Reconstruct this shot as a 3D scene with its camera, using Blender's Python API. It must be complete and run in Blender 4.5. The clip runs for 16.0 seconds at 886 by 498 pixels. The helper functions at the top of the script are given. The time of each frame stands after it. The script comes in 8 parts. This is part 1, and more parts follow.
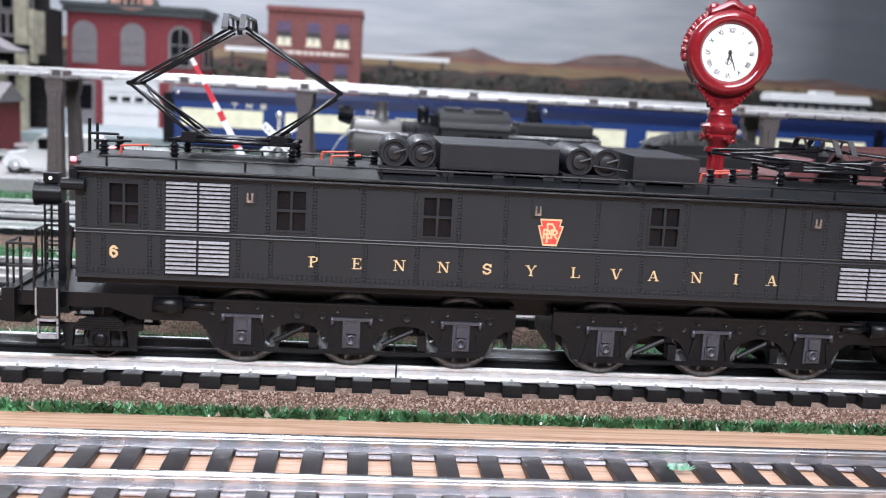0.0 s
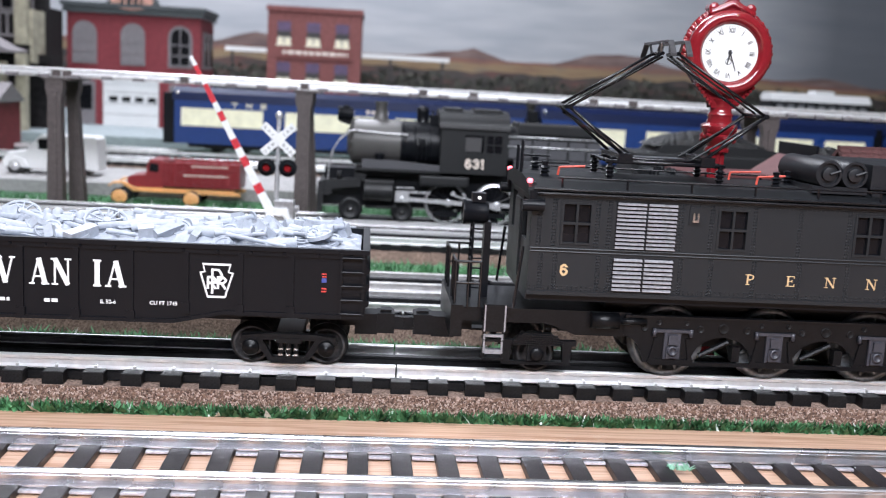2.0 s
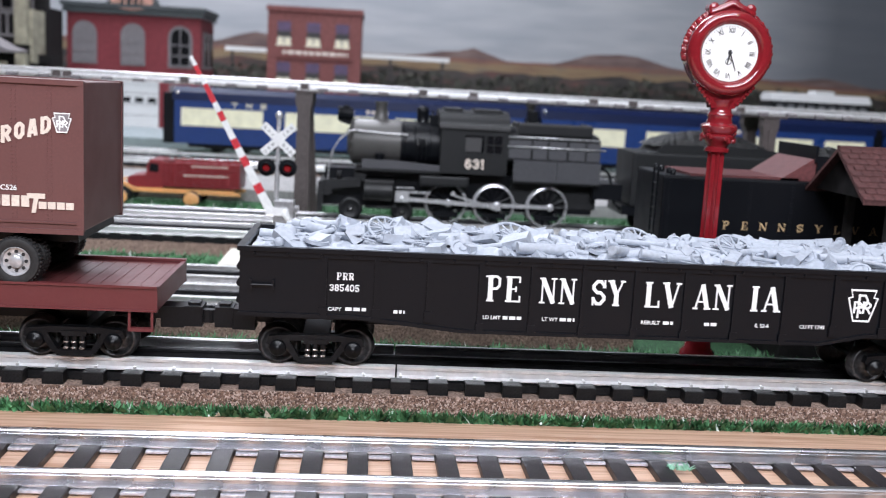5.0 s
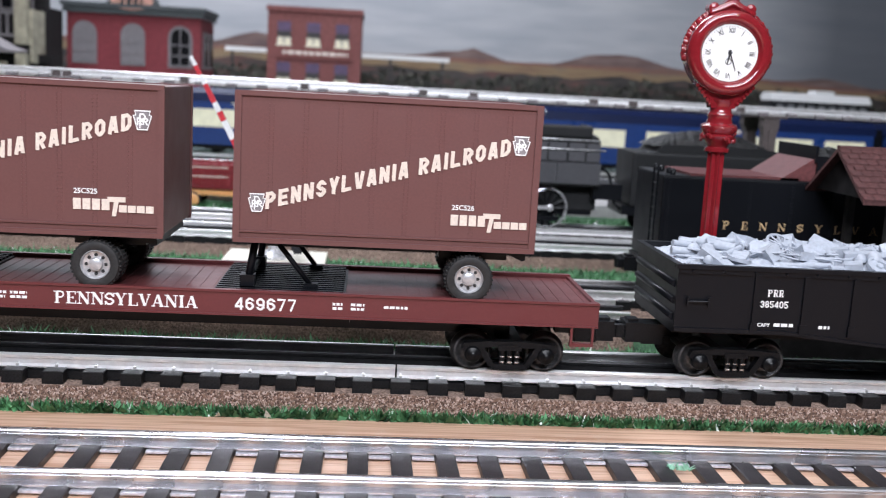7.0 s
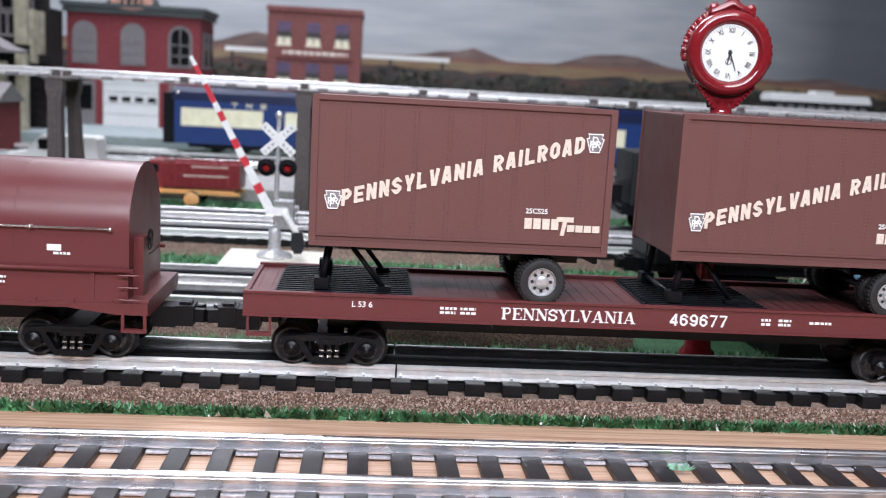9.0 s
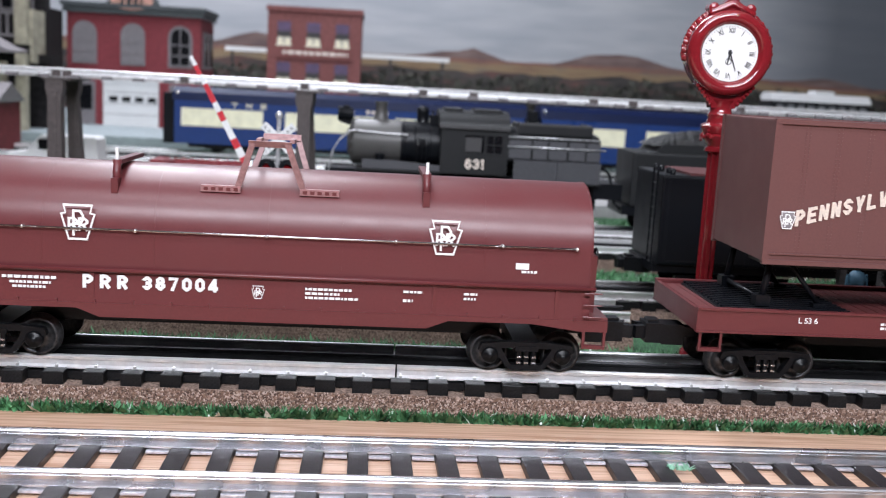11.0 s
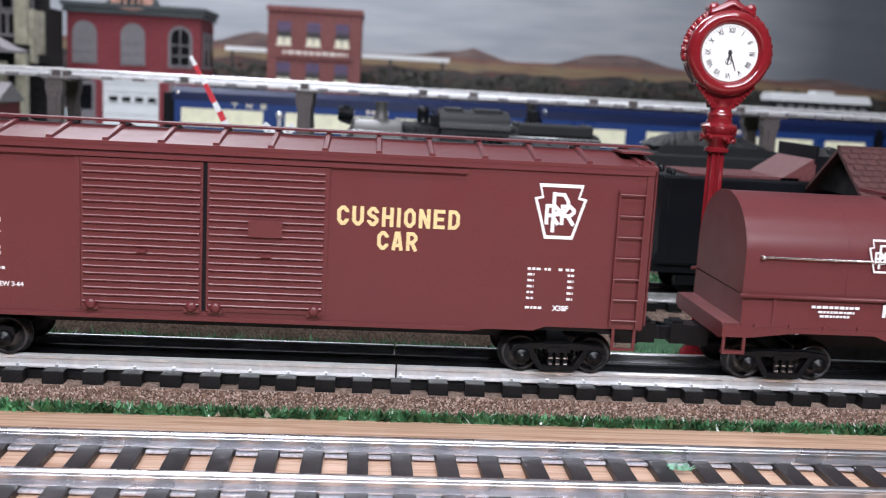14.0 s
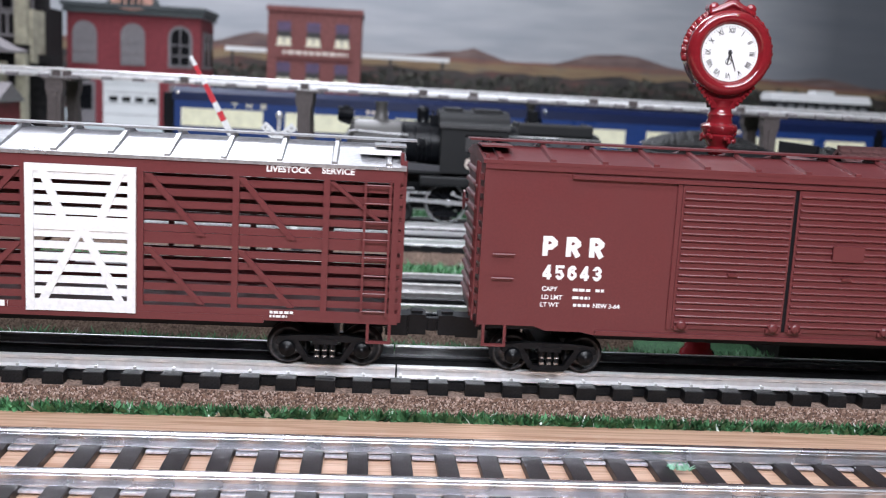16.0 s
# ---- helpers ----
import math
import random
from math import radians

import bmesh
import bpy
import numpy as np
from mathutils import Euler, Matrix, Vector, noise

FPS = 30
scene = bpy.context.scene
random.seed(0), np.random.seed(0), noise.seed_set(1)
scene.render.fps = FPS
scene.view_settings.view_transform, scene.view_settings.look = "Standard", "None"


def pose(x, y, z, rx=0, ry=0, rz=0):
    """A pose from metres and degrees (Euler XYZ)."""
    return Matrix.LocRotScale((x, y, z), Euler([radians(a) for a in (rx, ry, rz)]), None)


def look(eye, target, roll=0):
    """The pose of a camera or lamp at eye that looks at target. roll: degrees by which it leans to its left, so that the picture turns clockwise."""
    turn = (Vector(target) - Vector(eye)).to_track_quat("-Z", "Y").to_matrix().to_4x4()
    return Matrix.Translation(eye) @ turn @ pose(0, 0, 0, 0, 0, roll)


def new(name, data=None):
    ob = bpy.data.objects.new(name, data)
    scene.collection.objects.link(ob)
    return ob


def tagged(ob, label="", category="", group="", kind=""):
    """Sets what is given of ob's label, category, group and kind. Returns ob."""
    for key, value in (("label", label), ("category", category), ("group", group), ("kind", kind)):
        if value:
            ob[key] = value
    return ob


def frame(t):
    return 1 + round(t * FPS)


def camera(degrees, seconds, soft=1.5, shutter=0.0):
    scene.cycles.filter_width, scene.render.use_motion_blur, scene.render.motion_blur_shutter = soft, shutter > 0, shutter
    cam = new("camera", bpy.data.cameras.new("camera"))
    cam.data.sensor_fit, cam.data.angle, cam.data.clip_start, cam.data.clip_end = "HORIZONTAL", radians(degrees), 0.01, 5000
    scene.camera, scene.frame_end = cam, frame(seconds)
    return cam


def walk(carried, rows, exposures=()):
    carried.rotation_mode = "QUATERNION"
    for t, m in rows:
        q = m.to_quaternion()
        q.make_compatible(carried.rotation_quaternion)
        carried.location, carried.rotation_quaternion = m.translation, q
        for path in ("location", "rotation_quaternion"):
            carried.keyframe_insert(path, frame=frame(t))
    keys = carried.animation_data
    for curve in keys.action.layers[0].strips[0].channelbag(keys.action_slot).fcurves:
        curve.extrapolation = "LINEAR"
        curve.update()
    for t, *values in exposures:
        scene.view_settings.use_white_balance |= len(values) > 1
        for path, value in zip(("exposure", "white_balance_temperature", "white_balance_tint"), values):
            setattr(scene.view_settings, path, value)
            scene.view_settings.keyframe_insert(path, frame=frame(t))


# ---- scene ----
cam = camera(48.02, 16.0, soft=1.0, shutter=0.12)
EYE = (0.0, -0.4149, 0.1198)
VIEW = look(EYE, (0.078, 0.5688, -0.0421), 3.15)
cam.data.dof.use_dof, cam.data.dof.focus_distance, cam.data.dof.aperture_fstop = True, 0.39, 18.0
walk(cam, [(0.0, VIEW), (16.0, VIEW)], exposures=[(0.0, 0.38), (1.0, 0.34), (2.0, 0.25), (3.0, 0.10), (3.8, 0.0), (16.0, 0.0)])

# travel of the train along the rails, seconds and metres
TRAVEL = [(0.0, -0.7173), (0.5, -0.6717), (1.0, -0.6261), (1.5, -0.5806), (2.0, -0.5353), (2.5, -0.4906), (3.0, -0.4445),
          (3.5, -0.3992), (4.0, -0.3541), (4.5, -0.3091), (5.0, -0.2641), (5.5, -0.2189), (6.0, -0.1735), (6.5, -0.128),
          (7.0, -0.0830), (7.5, -0.0375), (8.0, 0.0071), (8.5, 0.0525), (9.0, 0.0975), (9.5, 0.1425), (10.0, 0.1891),
          (10.5, 0.237), (11.0, 0.2864), (11.5, 0.3367), (12.0, 0.3901), (12.5, 0.4448), (13.0, 0.5015), (13.5, 0.5596),
          (14.0, 0.6197), (14.5, 0.6801), (15.0, 0.7386), (15.5, 0.7979), (16.0, 0.8618)]
TRACK_Y = 0.0168     # middle of the main track
HALF = 0.0323        # half width of a freight car

# ---- light: white room, ceiling fixtures, closed all round ----
world = bpy.data.worlds.new("room_air")
scene.world = world
world.use_nodes = True
world.node_tree.nodes["Background"].inputs[0].default_value = (0.80, 0.84, 0.92, 1)
world.node_tree.nodes["Background"].inputs[1].default_value = 0.022


def area_lamp(name, place, target, sx, sy, watts, colour):
    d = bpy.data.lights.new(name, "AREA")
    d.shape, d.size, d.size_y, d.energy, d.color = "RECTANGLE", sx, sy, watts, colour
    ob = new(name, d)
    ob.matrix_world = look(place, target)
    return ob


area_lamp("ceiling_light_near", (0.05, -0.52, 1.15), (0.04, 0.03, 0), 1.1, 0.16, 9.5, (0.87, 0.905, 1.0))
area_lamp("ceiling_light_front", (0.02, -1.16, 0.92), (0.02, 0.05, 0), 1.2, 0.22, 28.5, (0.87, 0.905, 1.0))
area_lamp("ceiling_light_middle", (-0.35, 1.10, 1.45), (-0.1, 1.12, 0), 1.7, 0.30, 22.0, (0.87, 0.905, 1.0))
area_lamp("ceiling_light_back", (-0.5, 1.75, 1.50), (-0.2, 1.95, 0.1), 1.7, 0.30, 19.5, (0.87, 0.905, 1.0))
scene.view_settings.exposure = 0.0


# ---- materials ----
def mat(name, colour, rough=0.5, metal=0.0, grain=900.0, amount=0.12, bump=0.15, second=None, spec=0.5, emit=0.0, coarse=None, depth=0.0002, coat=0.0, random_tint=0.0):
    m = bpy.data.materials.new(name)
    m.use_nodes = True
    nt = m.node_tree
    n, l = nt.nodes, nt.links
    b = n["Principled BSDF"]
    b.inputs["Roughness"].default_value, b.inputs["Metallic"].default_value = rough, metal
    b.inputs["Specular IOR Level"].default_value = spec
    b.inputs["Coat Weight"].default_value = coat
    tc = n.new("ShaderNodeTexCoord")
    fine, big = n.new("ShaderNodeTexNoise"), n.new("ShaderNodeTexNoise")
    fine.inputs["Scale"].default_value, fine.inputs["Detail"].default_value = grain, 3
    big.inputs["Scale"].default_value, big.inputs["Detail"].default_value = coarse or grain / 14, 4
    l.new(tc.outputs["Object"], fine.inputs["Vector"])
    l.new(tc.outputs["Object"], big.inputs["Vector"])
    c2 = second or tuple(c * (1 - 2.2 * amount) for c in colour)
    c1 = colour if second else tuple(min(1, c * (1 + 1.2 * amount)) for c in colour)
    mix, mix2 = n.new("ShaderNodeMix"), n.new("ShaderNodeMix")
    mix.data_type = mix2.data_type = "RGBA"
    mix.inputs["A"].default_value, mix.inputs["B"].default_value = (*c1, 1), (*c2, 1)
    ramp = n.new("ShaderNodeMapRange")
    ramp.inputs["From Min"].default_value, ramp.inputs["From Max"].default_value = 0.35, 0.65
    l.new(fine.outputs["Fac"], ramp.inputs["Value"])
    l.new(ramp.outputs["Result"], mix.inputs["Factor"])
    l.new(mix.outputs["Result"], mix2.inputs["A"])
    mix2.inputs["B"].default_value = (*[c * (1 - 1.6 * amount) for c in colour], 1)
    r2 = n.new("ShaderNodeMapRange")
    r2.inputs["From Min"].default_value, r2.inputs["From Max"].default_value, r2.inputs["To Max"].default_value = 0.4, 0.75, 0.7
    l.new(big.outputs["Fac"], r2.inputs["Value"])
    l.new(r2.outputs["Result"], mix2.inputs["Factor"])
    out = mix2.outputs["Result"]
    if random_tint:
        info, hsv, mr = n.new("ShaderNodeObjectInfo"), n.new("ShaderNodeHueSaturation"), n.new("ShaderNodeMapRange")
        mr.inputs["To Min"].default_value, mr.inputs["To Max"].default_value = 1 - random_tint, 1 + random_tint
        l.new(info.outputs["Random"], mr.inputs["Value"])
        l.new(mr.outputs["Result"], hsv.inputs["Value"])
        l.new(out, hsv.inputs["Color"])
        out = hsv.outputs["Color"]
    l.new(out, b.inputs["Base Color"])
    rr = n.new("ShaderNodeMapRange")
    rr.inputs["To Min"].default_value, rr.inputs["To Max"].default_value = max(0.03, rough - 0.10), min(1, rough + 0.10)
    l.new(big.outputs["Fac"], rr.inputs["Value"])
    l.new(rr.outputs["Result"], b.inputs["Roughness"])
    if bump:
        bp = n.new("ShaderNodeBump")
        bp.inputs["Strength"].default_value, bp.inputs["Distance"].default_value = bump, depth
        l.new(fine.outputs["Fac"], bp.inputs["Height"])
        l.new(bp.outputs["Normal"], b.inputs["Normal"])
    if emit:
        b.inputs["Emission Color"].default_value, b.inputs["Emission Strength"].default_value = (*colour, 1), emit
    return m


def wood_mat(name, light, dark):
    m = mat(name, light, 0.38, grain=500, amount=0.05, bump=0.1)
    nt = m.node_tree
    n, l = nt.nodes, nt.links
    tc, mp, nz = n.new("ShaderNodeTexCoord"), n.new("ShaderNodeMapping"), n.new("ShaderNodeTexNoise")
    mp.inputs["Scale"].default_value = (14, 420, 60)
    nz.inputs["Scale"].default_value, nz.inputs["Detail"].default_value, nz.inputs["Distortion"].default_value = 1.0, 6, 1.2
    l.new(tc.outputs["Object"], mp.inputs["Vector"])
    l.new(mp.outputs["Vector"], nz.inputs["Vector"])
    cr = n.new("ShaderNodeValToRGB")
    cr.color_ramp.elements[0].position, cr.color_ramp.elements[0].color = 0.36, (*dark, 1)
    cr.color_ramp.elements[1].position, cr.color_ramp.elements[1].color = 0.58, (*light, 1)
    l.new(nz.outputs["Fac"], cr.inputs["Fac"])
    l.new(cr.outputs["Color"], n["Principled BSDF"].inputs["Base Color"])
    return m


M_RAIL = mat("nickel_rail", (0.95, 0.95, 0.96), 0.34, 0.70, grain=300, amount=0.04, bump=0.04, coarse=60)
M_RAIL_FRONT = mat("polished_rail", (0.68, 0.68, 0.71), 0.27, 1.0, grain=300, amount=0.05, bump=0.03, coarse=40)
M_RAIL_OLD = mat("dull_rail", (0.84, 0.83, 0.83), 0.34, 0.82, grain=260, amount=0.07, bump=0.1, coarse=50)
M_RAIL_BLACK = mat("blackened_rail", (0.035, 0.035, 0.038), 0.35, 0.6, grain=300)
M_TIE = mat("black_plastic_tie", (0.0075, 0.0075, 0.0085), 0.45, spec=0.32, grain=1500, amount=0.3, bump=0.4, random_tint=0.3)
M_TIE_BROWN = mat("dark_brown_tie", (0.022, 0.018, 0.020), 0.45, grain=1200, amount=0.25, bump=0.35, random_tint=0.25)
M_PLATE = mat("pale_tie_plate", (0.66, 0.65, 0.71), 0.34, 0.5, grain=600)
M_BALLAST = mat("brown_ballast", (0.36, 0.25, 0.20), 0.9, grain=900, amount=0.4, bump=1.0, second=(0.10, 0.065, 0.05), depth=0.0008)
M_STONE = mat("ballast_stone", (0.36, 0.26, 0.21), 0.85, grain=1400, amount=0.35, random_tint=0.0)
M_GRASS = mat("green_grass_mat", (0.045, 0.15, 0.06), 0.85, grain=700, amount=0.4, bump=1.0, second=(0.012, 0.05, 0.02), depth=0.0012)
M_BLADE = mat("grass_fibre", (0.125, 0.34, 0.15), 0.6, grain=150, amount=0.4, bump=0, second=(0.02, 0.09, 0.03))
M_GLITTER = mat("pale_flakes", (0.75, 0.80, 0.76), 0.35, grain=400)
M_WOOD = wood_mat("oak_board", (0.62, 0.41, 0.295), (0.43, 0.245, 0.16))
M_ROAD = mat("grey_road", (0.42, 0.41, 0.41), 0.8, grain=250, amount=0.12, bump=0.4)
M_SLATE = mat("pale_slate_pavement", (0.34, 0.39, 0.41), 0.75, grain=220, amount=0.1)
M_BLACK = mat("black_paint", (0.0055, 0.0062, 0.0085), 0.34, spec=0.22, grain=1200, amount=0.05, bump=0.05)
M_LOCO = mat("dark_green_black_paint", (0.0125, 0.0148, 0.0178), 0.42, spec=0.42, grain=1000, amount=0.035, bump=0.05)
M_GREYBLACK = mat("weathered_black", (0.0150, 0.0158, 0.0190), 0.40, spec=0.35, grain=900, amount=0.08, bump=0.1)
M_FRAME = mat("black_plastic_truck", (0.0050, 0.0054, 0.0068), 0.34, spec=0.28, grain=900, amount=0.2, bump=0.1)
M_BEARING = mat("grey_bearing_box", (0.050, 0.050, 0.062), 0.36, grain=600)
M_ROOF = mat("black_roof_paint", (0.008, 0.009, 0.011), 0.55, spec=0.25, grain=900, amount=0.15, bump=0.08)
M_PANTO = mat("glossy_black_metal", (0.008, 0.008, 0.010), 0.22, grain=500, amount=0.1, bump=0.05)
M_LOUVRE = mat("silver_louvre", (0.42, 0.42, 0.45), 0.38, 0.5, grain=700)
M_WHEEL = mat("dark_steel_wheel", (0.10, 0.10, 0.105), 0.36, 0.7, grain=600, amount=0.2)
M_DRIVER = mat("grey_steel_driver", (0.27, 0.29, 0.31), 0.40, 0.6, grain=600, amount=0.15)
M_STEEL = mat("bright_steel", (0.70, 0.70, 0.70), 0.25, 1.0, grain=500)
M_GOLD = mat("gold_lettering", (0.66, 0.45, 0.24), 0.5, grain=1200, amount=0.08, bump=0)
M_WHITE_INK = mat("white_lettering", (0.85, 0.85, 0.85), 0.5, grain=1200, amount=0.05, bump=0)
M_CREAM_INK = mat("cream_lettering", (0.74, 0.64, 0.56), 0.5, grain=1200, amount=0.06, bump=0)
M_YELLOW_INK = mat("yellow_lettering", (0.80, 0.62, 0.31), 0.5, grain=1200, amount=0.06, bump=0)
M_RED_INK = mat("red_keystone", (0.62, 0.06, 0.05), 0.45, grain=900, bump=0)
M_BLUE_INK = mat("blue_mark", (0.06, 0.08, 0.30), 0.45, grain=900, bump=0)
M_ORANGE = mat("orange_insulator", (0.62, 0.09, 0.06), 0.4, grain=900)
M_OXIDE = mat("oxide_red_paint", (0.126, 0.0270, 0.0292), 0.36, grain=1000, amount=0.03, bump=0.04)
M_OXIDE_DECK = mat("oxide_deck", (0.15, 0.045, 0.045), 0.36, grain=900, amount=0.12, bump=0.1)
M_COIL = mat("oxide_coil_hood", (0.124, 0.028, 0.031), 0.36, grain=1000, amount=0.025, bump=0.04)
M_TRAILER = mat("brown_trailer_paint", (0.135, 0.056, 0.053), 0.42, grain=1000, amount=0.03, bump=0.05)
M_SCRAP = mat("grey_blue_scrap", (0.41, 0.44, 0.50), 0.50, grain=500, amount=0.06, bump=0.1, coarse=90)
M_TYRE = mat("black_rubber", (0.018, 0.018, 0.019), 0.6, grain=900, amount=0.2)
M_HUB = mat("silver_hub", (0.62, 0.62, 0.64), 0.28, 0.5, grain=700)
M_WHITE = mat("white_paint", (0.80, 0.80, 0.80), 0.45, grain=500, amount=0.05)
M_CREAM = mat("cream_paint", (0.78, 0.72, 0.56), 0.5, grain=300, amount=0.05)
M_SILVER_ROOF = mat("silver_roof_paint", (0.56, 0.56, 0.58), 0.3, 0.75, grain=500, amount=0.1)
M_CLOCK = mat("glossy_red_enamel", (0.22, 0.013, 0.019), 0.12, grain=400, amount=0.06, bump=0.04, coat=0.6)
M_DIAL = mat("white_dial", (0.83, 0.83, 0.83), 0.4, grain=300, amount=0.02, bump=0)
M_INK = mat("black_ink", (0.02, 0.02, 0.022), 0.5, grain=600, bump=0)
M_TRESTLE = mat("grey_brown_pier", (0.10, 0.080, 0.078), 0.55, grain=400, amount=0.15)
M_TRUCKRED = mat("model_truck_red", (0.25, 0.026, 0.032), 0.35, grain=400, amount=0.1)
M_PEACH = mat("orange_running_board", (0.82, 0.42, 0.16), 0.4, grain=400, amount=0.06)
M_GATE_RED = mat("gate_red", (0.60, 0.035, 0.05), 0.4, grain=600)
M_LENS = mat("dark_red_lens", (0.35, 0.015, 0.02), 0.12, grain=600, bump=0, coat=0.7)
M_BRICK = mat("red_brick_wall", (0.23, 0.035, 0.045), 0.75, grain=160, amount=0.12, bump=0.3)
M_BRICK2 = mat("brown_brick_wall", (0.21, 0.070, 0.065), 0.8, grain=150, amount=0.12, bump=0.3)
M_TRIM = mat("grey_green_trim", (0.075, 0.085, 0.09), 0.6, grain=200, amount=0.1)
M_GREYSTONE = mat("grey_stone_trim", (0.22, 0.20, 0.21), 0.7, grain=200, amount=0.1)
M_GLASSDARK = mat("dark_window_glass", (0.006, 0.006, 0.008), 0.25, spec=0.25, grain=60, bump=0)
M_PURPLE = mat("purple_window_shade", (0.09, 0.055, 0.12), 0.5, grain=120)
M_BLUE = mat("deep_blue_coach_paint", (0.013, 0.048, 0.205), 0.3, grain=300, amount=0.08)
M_NAVY = mat("navy_coach_roof", (0.006, 0.013, 0.055), 0.4, spec=0.12, grain=300, amount=0.1)
M_BOILER = mat("graphite_boiler", (0.085, 0.083, 0.086), 0.36, 0.3, grain=700, amount=0.06, bump=0.05)
M_SMOKEBOX = mat("graphite_grey_paint", (0.100, 0.096, 0.094), 0.42, 0.25, grain=700, amount=0.06, bump=0.05)
M_ASHPAN = mat("dull_lead_grey", (0.075, 0.075, 0.084), 0.45, 0.1, grain=700, amount=0.06, bump=0.05)
M_CAB = mat("flat_black_cab", (0.0125, 0.0130, 0.0145), 0.46, spec=0.35, grain=700, amount=0.08, bump=0.06)
M_COAL = mat("black_coal", (0.008, 0.008, 0.009), 0.4, grain=800, amount=0.4, bump=1.0, depth=0.001)
M_ROOFTILE = mat("brown_roof_tile", (0.092, 0.034, 0.033), 0.6, grain=500, amount=0.15, bump=0.2, random_tint=0.12)
M_TENDER_DECK = mat("dull_red_deck", (0.125, 0.035, 0.036), 0.55, grain=400, amount=0.12)
M_TAN = mat("tan_house_wall", (0.42, 0.38, 0.29), 0.8, grain=60, amount=0.15)
M_HOUSE = mat("dark_weathered_siding", (0.016, 0.014, 0.015), 0.7, spec=0.2, grain=120, amount=0.25)
M_DARKWOOD = mat("dark_timber", (0.05, 0.045, 0.045), 0.7, grain=200, amount=0.2)
M_GLOW_RED = mat("red_marker_glow", (1.0, 0.12, 0.16), 0.3, bump=0, emit=4.0)
M_GLOW_WHITE = mat("white_lamp_glow", (1.0, 0.98, 0.95), 0.3, bump=0, emit=1.2)
M_FIGURE = mat("painted_figure", (0.05, 0.13, 0.20), 0.6, grain=300)
M_CEIL = mat("white_ceiling", (0.75, 0.75, 0.76), 0.9, grain=20, amount=0.04, bump=0)
M_GREYWALL = mat("grey_room_wall", (0.15, 0.155, 0.165), 0.9, grain=20, amount=0.05, bump=0)


# ---- building helpers ----
def box(bm, x0, x1, y0, y1, z0, z1):
    v = [bm.verts.new(p) for p in ((x0, y0, z0), (x1, y0, z0), (x1, y1, z0), (x0, y1, z0), (x0, y0, z1), (x1, y0, z1), (x1, y1, z1), (x0, y1, z1))]
    for f in ((3, 2, 1, 0), (4, 5, 6, 7), (0, 1, 5, 4), (1, 2, 6, 5), (2, 3, 7, 6), (3, 0, 4, 7)):
        bm.faces.new([v[i] for i in f])


def rod(bm, a, b, r, r2=None, n=10, caps=True):
    a, b = Vector(a), Vector(b)
    q = (b - a).to_track_quat("Z", "Y").to_matrix()
    r2 = r if r2 is None else r2
    rings = []
    for p, rad in ((a, r), (b, r2)):
        rings.append([bm.verts.new(p + q @ Vector((rad * math.cos(i * 2 * math.pi / n), rad * math.sin(i * 2 * math.pi / n), 0))) for i in range(n)])
    for i in range(n):
        f = bm.faces.new((rings[0][i], rings[0][(i + 1) % n], rings[1][(i + 1) % n], rings[1][i]))
        f.smooth = n > 6
    if caps:
        bm.faces.new(rings[0][::-1])
        bm.faces.new(rings[1])


def lathe(bm, origin, axis, profile, n=24):
    """Turn (radius, distance along axis) pairs round the axis."""
    q = Vector(axis).to_track_quat("Z", "Y").to_matrix()
    o = Vector(origin)
    rings = []
    for r, h in profile:
        if r <= 1e-7:
            rings.append([bm.verts.new(o + q @ Vector((0, 0, h)))])
        else:
            rings.append([bm.verts.new(o + q @ Vector((r * math.cos(i * 2 * math.pi / n), r * math.sin(i * 2 * math.pi / n), h))) for i in range(n)])
    for a, b in zip(rings, rings[1:]):
        for i in range(n):
            j = (i + 1) % n
            q4 = [a[i % len(a)], a[j % len(a)], b[j % len(b)], b[i % len(b)]]
            u = []
            for v in q4:
                if v not in u:
                    u.append(v)
            if len(u) > 2:
                bm.faces.new(u).smooth = True


def prism(bm, pts, d0, d1, plane="xz"):
    """Extrude an outline: in xz along y, in yz along x, in xy along z."""
    at = {"xz": lambda p, d: (p[0], d, p[1]), "yz": lambda p, d: (d, p[0], p[1]), "xy": lambda p, d: (p[0], p[1], d)}[plane]
    a = [bm.verts.new(at(p, d0)) for p in pts]
    b = [bm.verts.new(at(p, d1)) for p in pts]
    n = len(pts)
    for i in range(n):
        bm.faces.new((a[i], a[(i + 1) % n], b[(i + 1) % n], b[i]))
    bm.faces.new(a[::-1])
    bm.faces.new(b)


def rivets(bm, p, q, count, r=0.00035):
    p, q = Vector(p), Vector(q)
    for i in range(count):
        c = p.lerp(q, (i + 0.5) / count)
        top = bm.verts.new(c + Vector((0, -r * 0.95, 0)))
        ring = [bm.verts.new(c + Vector((r * math.cos(k * math.pi / 2.5), 0, r * math.sin(k * math.pi / 2.5)))) for k in range(5)]
        for k in range(5):
            bm.faces.new((ring[k], ring[(k + 1) % 5], top)).smooth = True


